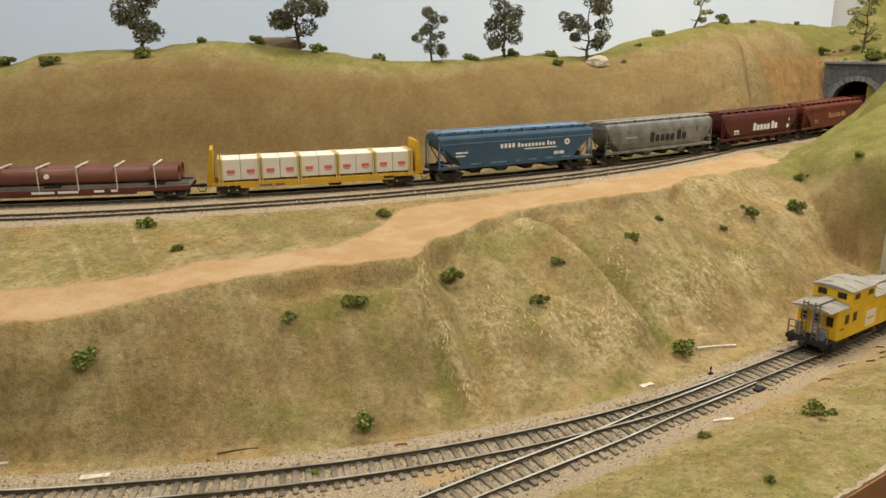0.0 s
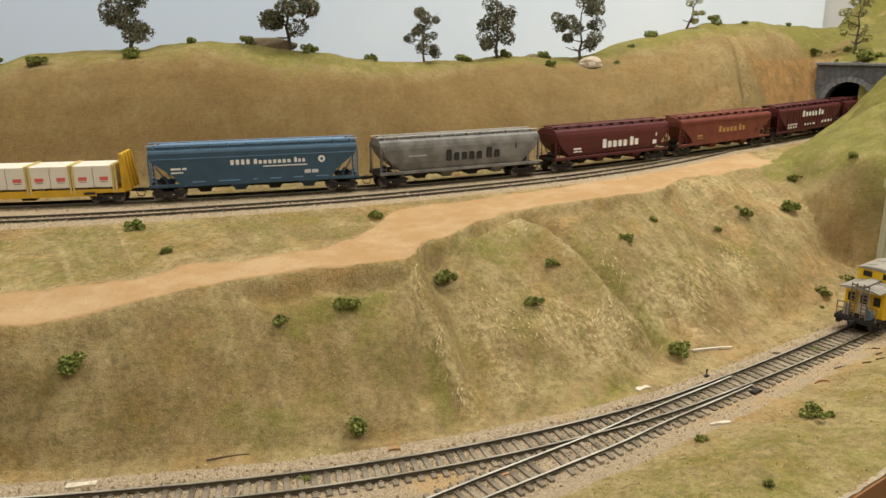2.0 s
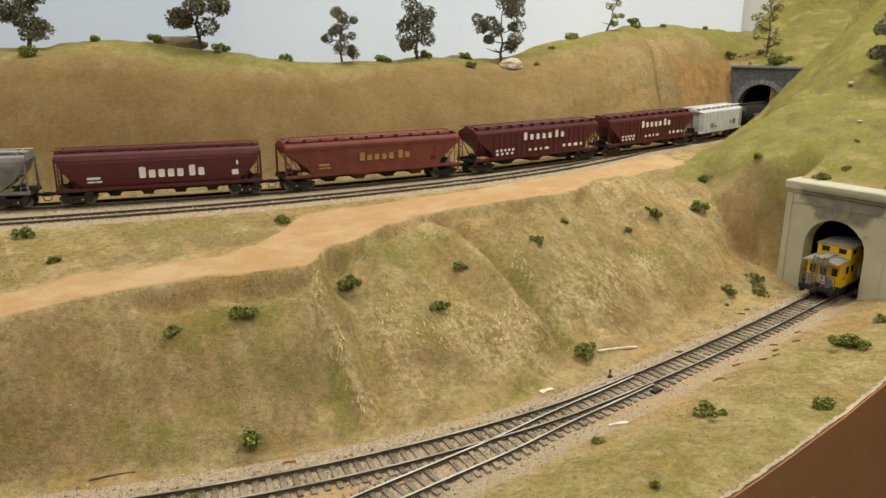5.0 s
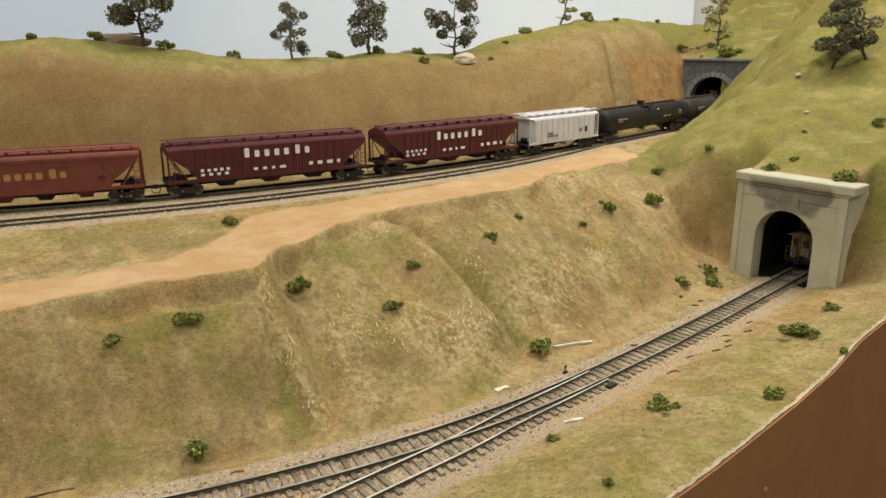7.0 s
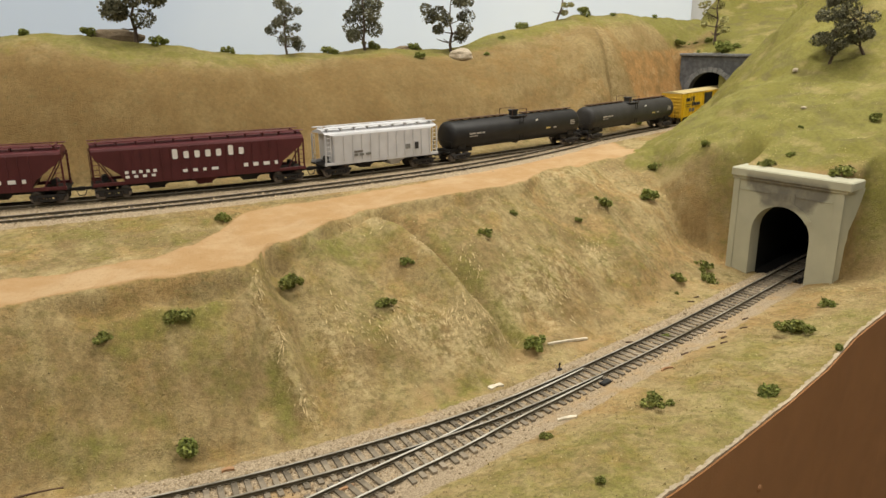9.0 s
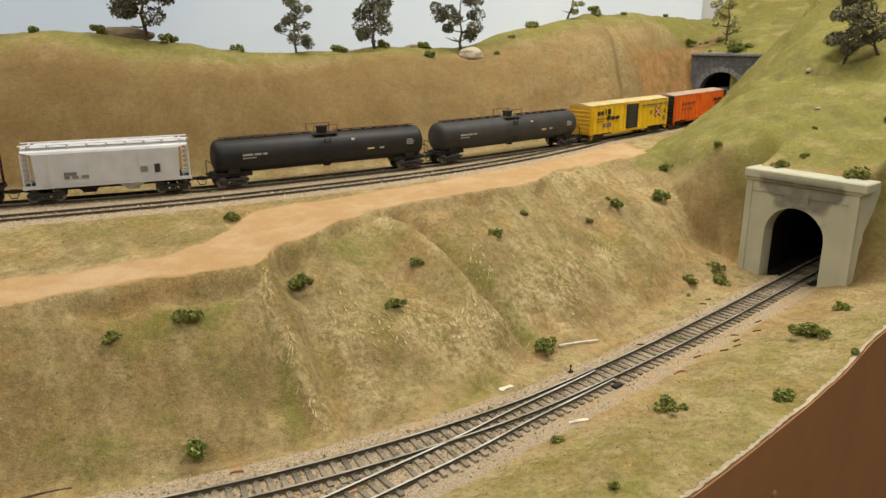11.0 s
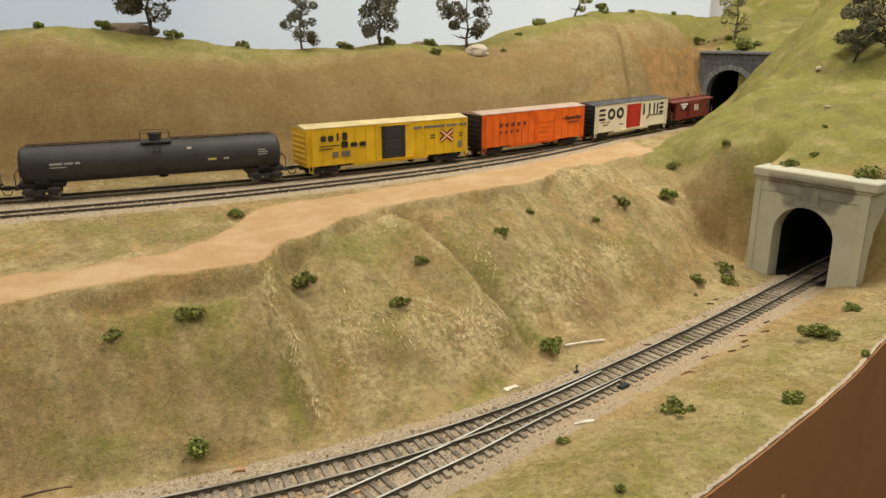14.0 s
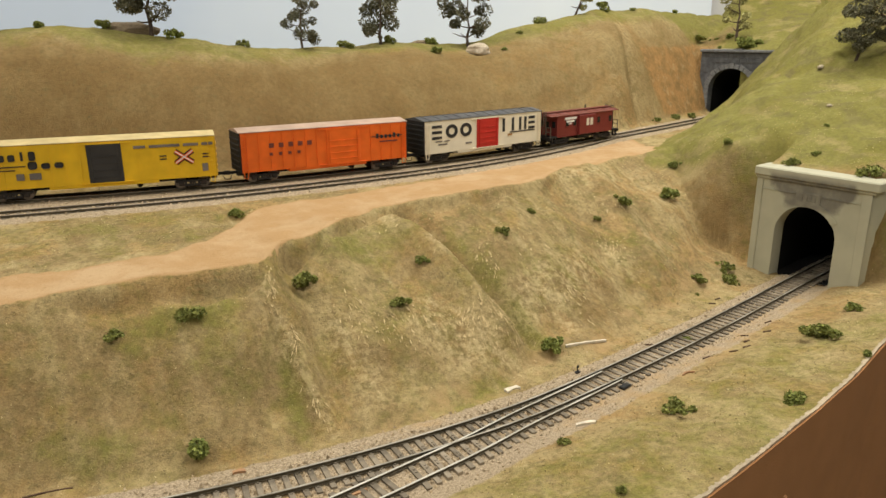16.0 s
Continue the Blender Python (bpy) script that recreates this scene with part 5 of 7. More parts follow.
# places of peeling straw on the slope: x, y, length and width of the cluster, number
FLAKE_PATCHES = ((0.046, 0.526, 0.022, 0.012, 60), (0.064, 0.508, 0.020, 0.012, 45), (0.053, 0.620, 0.03, 0.010, 25), (0.150, 0.600, 0.010, 0.012, 30), (0.138, 0.534, 0.026, 0.014, 170), (0.150, 0.543, 0.010, 0.010, 50), (0.108, 0.600, 0.008, 0.012, 40), (0.282, 0.675, 0.014, 0.016, 60), (0.214, 0.592, 0.024, 0.018, 70), (0.095, 0.530, 0.02, 0.012, 50), (-0.014, 0.505, 0.004, 0.012, 40), (0.001, 0.482, 0.003, 0.014, 26), (0.222, 0.640, 0.03, 0.016, 45), (0.30, 0.720, 0.03, 0.016, 30), (0.016, 0.455, 0.008, 0.012, 22))


def downhill(x, y, e=0.003):
    gx = (terrain(x + e, y) - terrain(x - e, y)) / (2 * e); gy = (terrain(x, y + e) - terrain(x, y - e)) / (2 * e)
    d = np.stack([-gx, -gy, -(gx * gx + gy * gy)], 1)
    return d / np.maximum(np.linalg.norm(d, axis=1), 1e-6)[:, None], np.stack([-gx, -gy, np.ones(len(x))], 1) / np.sqrt(1 + gx * gx + gy * gy)[:, None]


def flakes(seed):
    """Slivers of peeling straw that lie down the slope."""
    r = np.random.RandomState(seed); pts = []
    for x, y, sx, sy, n in FLAKE_PATCHES:
        pts.append(np.stack([r.normal(x, sx * 0.6, n), r.normal(y, sy * 0.6, n)], 1))
    p = np.concatenate(pts); x, y = p[:, 0], p[:, 1]
    d, up = downhill(x, y); n = len(x)
    side = np.cross(d, up); turn = r.normal(0, 0.14, n)[:, None]
    d = d + side * turn
    c = np.stack([x, y, terrain(x, y)], 1) + up * r.uniform(0.0002, 0.0006, n)[:, None]
    L = (r.uniform(0.0006, 0.0030, n))[:, None]; w = r.uniform(0.00018, 0.00055, n)[:, None]
    v = np.stack([c - d * L - side * w * 0.5, c - d * L * 0.2 + side * w, c + d * L + side * w * 0.4 + up * 0.0005, c + d * L * 0.3 - side * w], 1).reshape(-1, 3)
    return mesh_of("straw_flakes", v, [(4 * i, 4 * i + 1, 4 * i + 2, 4 * i + 3) for i in range(n)])


def crumbs(count, seed):
    """Crumbs of turf and soil on the slopes, in loose drifts."""
    r = np.random.RandomState(seed)
    x = r.uniform(-0.40, 0.50, count); y = r.uniform(0.28, 0.85, count)
    rl, _ = road_low(x); ru, _ = road_up(x)
    ok = (y > edge_line(x) + 0.004) & ((y < rl - 0.001) | (y > ru + 0.006)) & (y < front_track(x) - 0.02) & (abs(y - main_line(x)) > 0.018) & (abs(y - spur_line(x)) > 0.018) & (fbm(x, y, 40, 3) > 0.50)
    x, y = x[ok], y[ok]; n = len(x)
    s = (0.00022 + 0.00065 * r.rand(n) ** 3)[:, None]
    base = np.stack([x, y, terrain(x, y)], 1)
    shape = np.array([(1, 0, -0.2), (-0.5, 0.9, -0.2), (-0.5, -0.9, -0.2), (0, 0, 0.9)])
    v = (base[:, None] + (shape[None] + r.uniform(-0.35, 0.35, (n, 4, 3))) * s[:, None]).reshape(-1, 3)
    f = [q for i in range(n) for q in ((4 * i, 4 * i + 1, 4 * i + 3), (4 * i + 1, 4 * i + 2, 4 * i + 3), (4 * i + 2, 4 * i, 4 * i + 3))]
    return mesh_of("turf_crumbs", v, f)


tagged(part("straw_flakes", flakes(5), flake_mat), "pale peeling straw flakes on the washed-out slope", "straw", kind="stuff")
tagged(part("turf_crumbs", crumbs(24000, 12), crumb_mat), "dark and tan turf crumbs scattered over the slopes", "turf", kind="stuff")


# ---- rolling stock: x along the track, -y towards the aisle, z = 0 on the railhead ----
def paint(name, c, rough=0.5, var=0.12, dark=None):
    return mat(name, c, rough, var=var, scale=70, dark=dark, bump=0.00008, bscale=1500)


frame_black = mat("underframe_black", (0.022, 0.020, 0.018), 0.75, var=0.3, scale=120)
truck_black = mat("truck_black", (0.030, 0.026, 0.023), 0.7, var=0.3, scale=200)
wheel_steel = mat("wheel_steel", (0.24, 0.21, 0.19), 0.45, metal=0.7, var=0.2, scale=200)
white_mark = mat("white_lettering", (0.80, 0.78, 0.74), 0.6)
black_mark = mat("black_lettering", (0.035, 0.033, 0.032), 0.6)
W = 0.0172


def bars(name, parent, x0, z0, widths, high, gap, material, y=-W - 0.0003, label="", slope=0.0):
    """Plain bars that stand where writing is painted."""
    x = x0
    for w in widths:
        b = bmesh.new(); box(b, x, x + w, y - 0.00012, y + 0.0004, z0, z0 + high)
        part(name, b, material, parent, label)
        x += w + gap
    return x


def word(parent, x0, z0, marks, high, wide, gap, material, y=-W - 0.0003):
    """Plain painted shapes where a company name stands: rings (O), upright bars (I, H), level bars (=), tall and low blocks (A, a)."""
    x = x0
    for kind in marks:
        b = bmesh.new(); lo, hi = y - 0.00012, y + 0.0004
        if kind == "O":
            n = 20; rings = []
            for k in (1.0, 0.50):
                for d in (lo, hi):
                    rings.append([b.verts.new((x + wide / 2 + k * wide / 2 * math.cos(2 * math.pi * i / n), d, z0 + high / 2 + k * high / 2 * math.sin(2 * math.pi * i / n))) for i in range(n)])
            for p, q in ((0, 2), (0, 1), (2, 3)):
                for i in range(n):
                    j = (i + 1) % n
                    b.faces.new((rings[p][i], rings[p][j], rings[q][j], rings[q][i]))
            bmesh.ops.recalc_face_normals(b, faces=b.faces[:])
        elif kind == "I":
            box(b, x + wide * 0.22, x + wide * 0.50, lo, hi, z0, z0 + high)
        elif kind == "H":
            box(b, x, x + wide * 0.28, lo, hi, z0, z0 + high); box(b, x + wide * 0.66, x + wide * 0.94, lo, hi, z0, z0 + high)
        elif kind == "=":
            for q in (0.0, 0.40, 0.80):
                box(b, x + wide * 0.08, x + wide * 0.88, lo, hi, z0 + high * q, z0 + high * (q + 0.20))
        else:
            box(b, x, x + wide * 0.72, lo, hi, z0, z0 + high * (1.0 if kind == "A" else 0.72), wide * 0.12)
        part("painted_mark", b, material, parent)
        x += wide + gap
    return x


wheel_bm = bmesh.new()
cyl(wheel_bm, (0, -0.0102, 0), (0, -0.0078, 0), 0.0050, 18); cyl(wheel_bm, (0, -0.0080, 0), (0, -0.0072, 0), 0.0056, 18)
cyl(wheel_bm, (0, 0.0078, 0), (0, 0.0102, 0), 0.0050, 18); cyl(wheel_bm, (0, 0.0072, 0), (0, 0.0080, 0), 0.0056, 18)
cyl(wheel_bm, (0, -0.0125, 0), (0, 0.0125, 0), 0.0011, 8)
wheel_me = bpy.data.meshes.new("wheelset"); wheel_bm.to_mesh(wheel_me); wheel_bm.free(); wheel_me.materials.append(wheel_steel)
truck_bm = bmesh.new()
for s in (-1, 1):
    box(truck_bm, -0.0150, 0.0150, s * 0.0128 - 0.0010, s * 0.0128 + 0.0010, 0.0060, 0.0084, 0.0005)
    box(truck_bm, -0.0075, 0.0075, s * 0.0128 - 0.0009, s * 0.0128 + 0.0009, 0.0022, 0.0045, 0.0005)
    for q in (-1, 1):
        box(truck_bm, q * 0.0101 - 0.0024, q * 0.0101 + 0.0024, s * 0.0132 - 0.0011, s * 0.0132 + 0.0011, 0.0030, 0.0072, 0.0006)
        box(truck_bm, q * 0.0058 - 0.0009, q * 0.0058 + 0.0009, s * 0.0128 - 0.0008, s * 0.0128 + 0.0008, 0.0030, 0.0075)
    for q in (-0.0022, 0, 0.0022):
        cyl(truck_bm, (q, s * 0.0132, 0.0040), (q, s * 0.0132, 0.0068), 0.0009, 8)
box(truck_bm, -0.003, 0.003, -0.0125, 0.0125, 0.0050, 0.0090, 0.0005)
truck_me = bpy.data.meshes.new("truck_frame"); truck_bm.to_mesh(truck_me); truck_bm.free(); truck_me.materials.append(truck_black)


def trucks(car, x):
    for s in (-1, 1):
        t = part("truck", truck_me, None, car, "black two-axle truck")
        t.location = (s * x, 0, 0)
        for q in (-1, 1):
            w = part("wheelset", wheel_me, None, t)
            w.location = (q * 0.0101, 0, 0.0050)
            

def couplers(car, L, z=0.0098):
    for s in (-1, 1):
        b = bmesh.new()
        box(b, min(s * (L / 2 - 0.012), s * (L / 2 + 0.0035)), max(s * (L / 2 - 0.012), s * (L / 2 + 0.0035)), -0.0013, 0.0013, z - 0.0013, z + 0.0013, 0.0003)
        x0, x1 = sorted((s * (L / 2 + 0.0030), s * (L / 2 + 0.0078)))
        box(b, x0, x1, -0.0022, 0.0020, z - 0.0018, z + 0.0018, 0.0006)
        part("coupler", b, frame_black, car)
        b = bmesh.new(); cyl(b, (s * (L / 2 + 0.002), -0.002, z - 0.001), (s * (L / 2 + 0.004), -0.003, z - 0.0055), 0.0004, 6); cyl(b, (s * (L / 2 + 0.004), -0.003, z - 0.0055), (s * (L / 2 + 0.0075), -0.0012, z - 0.006), 0.0004, 6)
        part("brake_hose", b, frame_black, car)


def ladder(car, x, y, z0, z1, material, wide=0.0045, rungs=5, across="x"):
    b = bmesh.new(); r = 0.00028
    for s in (-0.5, 0.5):
        p = (x + s * wide, y) if across == "x" else (x, y + s * wide)
        box(b, p[0] - r, p[0] + r, p[1] - r, p[1] + r, z0, z1)
    for i in range(rungs):
        z = z0 + (z1 - z0) * (i + 0.5) / rungs
        if across == "x":
            box(b, x - wide / 2, x + wide / 2, y - r, y + r, z - r, z + r)
        else:
            box(b, x - r, x + r, y - wide / 2, y + wide / 2, z - r, z + r)
    part("ladder", b, material, car)


def ring_loft(levels):
    """Levels of (z, half length, half width) joined into one closed body."""
    bm = bmesh.new(); rings = []
    for z, hx, hy in levels:
        rings.append([bm.verts.new((sx * hx, sy * hy, z)) for sx, sy in ((-1, -1), (1, -1), (1, 1), (-1, 1))])
    for a, b in zip(rings[:-1], rings[1:]):
        for i in range(4):
            j = (i + 1) % 4
            bm.faces.new((a[i], a[j], b[j], b[i]))
    bm.faces.new(rings[0][::-1]); bm.faces.new(rings[-1])
    bmesh.ops.recalc_face_normals(bm, faces=bm.faces[:])
    return bm


def hopper_car(L, body, trim, label, bays=4, curved=True, top=0.0510, ribs=0, roof_mat=None, walk_mat=None, square=False):
    """Covered hopper: body with sloped ends, sill, outlet bays, roof walk and hatches."""
    car = thing("hopper_car", label, "freight car", "cars of the freight train")
    h = L / 2
    if curved:
        lv = [(0.0155, h - 0.027, 0.0150), (0.0185, h - 0.0235, 0.0162), (0.024, h - 0.0165, 0.0172), (0.031, h - 0.0098, 0.0174), (0.038, h - 0.0065, 0.0172), (top - 0.0073, h - 0.0045, 0.0163), (top - 0.0037, h - 0.0045, 0.0149), (top - 0.0017, h - 0.0045, 0.0118), (top - 0.0003, h - 0.0045, 0.006)]
    else:
        lv = [(0.0155, h - 0.0300, W), (0.0225, h - 0.0260, W), (0.0375, h - 0.0065, W), (top - 0.0060, h - 0.0045, W), (top - 0.0040, h - 0.0045, W - 0.001), (top, h - 0.0045, 0.005)]
    if square:
        lv = [(0.0150, h - 0.0135, W), (top - 0.0060, h - 0.0125, W), (top - 0.0040, h - 0.0045, W - 0.001), (top, h - 0.0045, 0.005)]
    part("body", ring_loft(lv), body, car)
    for s in (-1, 1):
        b = bmesh.new(); box(b, -h + 0.003, h - 0.003, s * 0.0162 - 0.001, s * 0.0162 + 0.001, 0.0128, 0.0158, 0.0003)
        part("side_sill", b, body, car)
    b = bmesh.new(); box(b, -h + 0.002, h - 0.002, -0.0035, 0.0035, 0.0085, 0.0125)
    part("centre_sill", b, frame_black, car)
    for s in (-1, 1):
        b = bmesh.new(); x0, x1 = sorted((s * (h - 0.002), s * (h - 0.024)))
        box(b, x0, x1, -0.0160, 0.0160, 0.0122, 0.0132); part("end_platform", b, frame_black, car)
        for q in (-1, 1):
            xx = s * (h - 0.0045)
            b = bmesh.new(); box(b, xx - 0.0007, xx + 0.0007, q * 0.0160 - 0.0006, q * 0.0160 + 0.0006, 0.0125, 0.0435); part("end_post", b, body, car)
            if square:
                continue
            b = bmesh.new(); cyl(b, (s * (h - 0.021), q * 0.0160, 0.0150), (s * (h - 0.006), q * 0.0160, 0.0400), 0.0006, 6); part("end_brace", b, body, car)
        ladder(car, s * (h - 0.0075), -0.0168, 0.0128, 0.0430, trim, 0.0050, 7)
        ladder(car, s * (h - 0.0030), 0.0090, 0.0128, 0.0440, trim, 0.0050, 7, "y")
        b = bmesh.new(); cyl(b, (s * (h - 0.014), -0.004, 0.0175), (s * (h - 0.014), 0.006, 0.0175), 0.0030, 10)
        part("brake_cylinder", b, frame_black, car)
    span = 2 * (h - 0.036)
    for i in range(bays):
        x = -span / 2 + span * (i + 0.5) / bays; w = span / bays * 0.42
        b = bmesh.new(); r = []
        for z, k, hy in ((0.0160, 1.0, 0.0150), (0.0075, 0.38, 0.0085), (0.0058, 0.38, 0.0085)):
            r.append([b.verts.new((x + sx * w * k, sy * hy, z)) for sx, sy in ((-1, -1), (1, -1), (1, 1), (-1, 1))])
        for p, q in zip(r[:-1], r[1:]):
            for j in range(4):
                b.faces.new((p[j], p[(j + 1) % 4], q[(j + 1) % 4], q[j]))
        b.faces.new(r[-1][::-1])
        bmesh.ops.recalc_face_normals(b, faces=b.faces[:])
        part("outlet_bay", b, body if i % 2 else frame_black, car)
    for i in range(ribs):
        inset = 0.0145 if square else 0.030
        x = -(h - inset) + 2 * (h - inset) * i / (ribs - 1)
        b = bmesh.new(); z0 = 0.0160
        box(b, x - 0.0006, x + 0.0006, -W - 0.0007, -W + 0.0002, z0, top - 0.0060); part("side_rib", b, body, car)
    wm = walk_mat or trim
    zr = top + 0.0014
    for yy in (-0.0092, 0.0092) if curved else (-0.0105, 0.0105):
        b = bmesh.new(); box(b, -h + 0.003, h - 0.003, yy - 0.0022, yy + 0.0022, zr - 0.0005, zr)
        part("roof_walk", b, wm, car)
    n = int(L / 0.016)
    for i in range(n):
        x = -h + 0.010 + (L - 0.020) * i / (n - 1)
        b = bmesh.new(); box(b, x - 0.0006, x + 0.0006, -0.0118, 0.0118, top - 0.0022, zr - 0.0004)
        part("walk_support", b, wm, car)
    b = bmesh.new(); box(b, -h + 0.014, h - 0.014, -0.0042, 0.0042, top - 0.0008, top + 0.0012, 0.0004)
    part("hatch_cover", b, roof_mat or body, car)
    trucks(car, h - 0.0195); couplers(car, L)
    return car


def tank_car(L, label, tank_black):
    car = thing("tank_car", label, "freight car", "cars of the freight train")
    h = L / 2; r, zc = 0.0166, 0.0286
    n, rings = 28, []
    bm = bmesh.new()
    ends = [(-h + 0.005, 0.15), (-h + 0.0056, 0.60), (-h + 0.0070, 0.85), (-h + 0.0092, 0.965), (-h + 0.0120, 1.0)]
    prof = ends + [(-x, k) for x, k in ends[::-1]]
    for x, k in prof:
        rings.append([bm.verts.new((x, r * k * math.cos(2 * math.pi * i / n), zc + r * k * math.sin(2 * math.pi * i / n))) for i in range(n)])
    for a, b in zip(rings[:-1], rings[1:]):
        for i in range(n):
            bm.faces.new((a[i], b[i], b[(i + 1) % n], a[(i + 1) % n]))
    bm.faces.new(rings[0]); bm.faces.new(rings[-1][::-1])
    bmesh.ops.recalc_face_normals(bm, faces=bm.faces[:])
    for f in bm.faces:
        f.smooth = True
    part("tank", bm, tank_black, car, "black tank barrel with rounded heads")
    for x in (-h + 0.024, -h * 0.42, h * 0.42, h - 0.024):
        b = bmesh.new(); bmesh.ops.create_cone(b, cap_ends=False, segments=28, radius1=r + 0.0002, radius2=r + 0.0002, depth=0.0006, matrix=Matrix.Translation((x, 0, zc)) @ Matrix.Rotation(math.pi / 2, 4, "Y"))
        part("weld_band", b, tank_black, car)
    b = bmesh.new(); cyl(b, (0, 0, zc + r - 0.002), (0, 0, zc + r + 0.0048), 0.0055, 16); cyl(b, (0, 0, zc + r + 0.0048), (0, 0, zc + r + 0.0062), 0.0064, 16)
    part("manway", b, tank_black, car)
    b = bmesh.new(); box(b, -0.013, 0.013, -0.0115, 0.0115, zc + r - 0.0018, zc + r - 0.0008)
    part("platform", b, tank_black, car)
    b = bmesh.new(); q = 0.00032
    for sx in (-0.0125, 0.0125):
        for sy in (-0.011, 0.011):
            box(b, sx - q, sx + q, sy - q, sy + q, zc + r - 0.001, zc + r + 0.0075)
    for sy in (-0.011, 0.011):
        box(b, -0.0125, 0.0125, sy - q, sy + q, zc + r + 0.0072, zc + r + 0.0078)
    part("safety_rail", b, rust_walk, car)
    for s in (-1, 1):
        b = bmesh.new(); x0, x1 = sorted((s * 0.013, s * (h - 0.0125))); box(b, x0, x1, -0.0030, 0.0030, zc + r + 0.0010, zc + r + 0.0018)
        for q in range(7):
            xq = x0 + (x1 - x0) * (q + 0.5) / 7; box(b, xq - 0.0005, xq + 0.0005, -0.0028, 0.0028, zc + r - 0.0006, zc + r + 0.0011)
        part("top_walk", b, rust_walk, car)
    for s in (-1, 1):
        b = bmesh.new(); x0, x1 = sorted((s * (h - 0.003), s * (h - 0.040))); box(b, x0, x1, -0.0105, 0.0105, 0.0095, 0.0140, 0.0008)
        box(b, s * (h - 0.022) - 0.006, s * (h - 0.022) + 0.006, -0.013, 0.013, 0.0125, 0.0185, 0.001); part("saddle", b, frame_black, car)
        b = bmesh.new(); x0, x1 = sorted((s * (h - 0.001), s * (h - 0.004))); box(b, x0, x1, -0.0155, 0.0155, 0.0100, 0.0115); part("end_sill", b, frame_black, car)
        b = bmesh.new()
        for yy in (-0.0155, 0.0155):
            cyl(b, (s * (h - 0.0025), yy, 0.011), (s * (h - 0.0025), yy, 0.024), 0.0004, 6)
        cyl(b, (s * (h - 0.0025), -0.0155, 0.024), (s * (h - 0.0025), 0.0155, 0.024), 0.0004, 6); part("end_rail", b, frame_black, car)
    b = bmesh.new(); cyl(b, (0.004, 0, 0.0135), (0.004, 0, 0.0105), 0.004, 12); part("bottom_valve", b, frame_black, car)
    ladder(car, 0, -0.0150, 0.0160, zc + r, frame_black, 0.006, 8)
    yb = -r - 0.0001
    bars("marking_bar", car, -h + 0.030, zc + 0.001, (0.010, 0.007, 0.004), 0.0018, 0.0015, walk_grey, yb)
    bars("marking_bar", car, -h + 0.030, zc - 0.0015, (0.013,), 0.0009, 0.001, walk_grey, yb)
    for q, ww in enumerate((0.007, 0.009, 0.008)):
        bars("marking_bar", car, h - 0.028, zc + 0.0032 - q * 0.0021, (ww,), 0.0011, 0.001, walk_grey, yb)
    bars("marking_bar", car, h - 0.074, zc - 0.003, (0.0075,), 0.0017, 0.001, strap_yellow, yb, "small yellow placard")
    bars("marking_bar", car, h - 0.060, zc - 0.003, (0.005,), 0.0018, 0.001, walk_grey, yb)
    bars("marking_bar", car, 0.026, zc + 0.0080, (0.004,), 0.0018, 0.001, white_mark, yb + 0.0024)
    trucks(car, h - 0.0205); couplers(car, L)
    return car


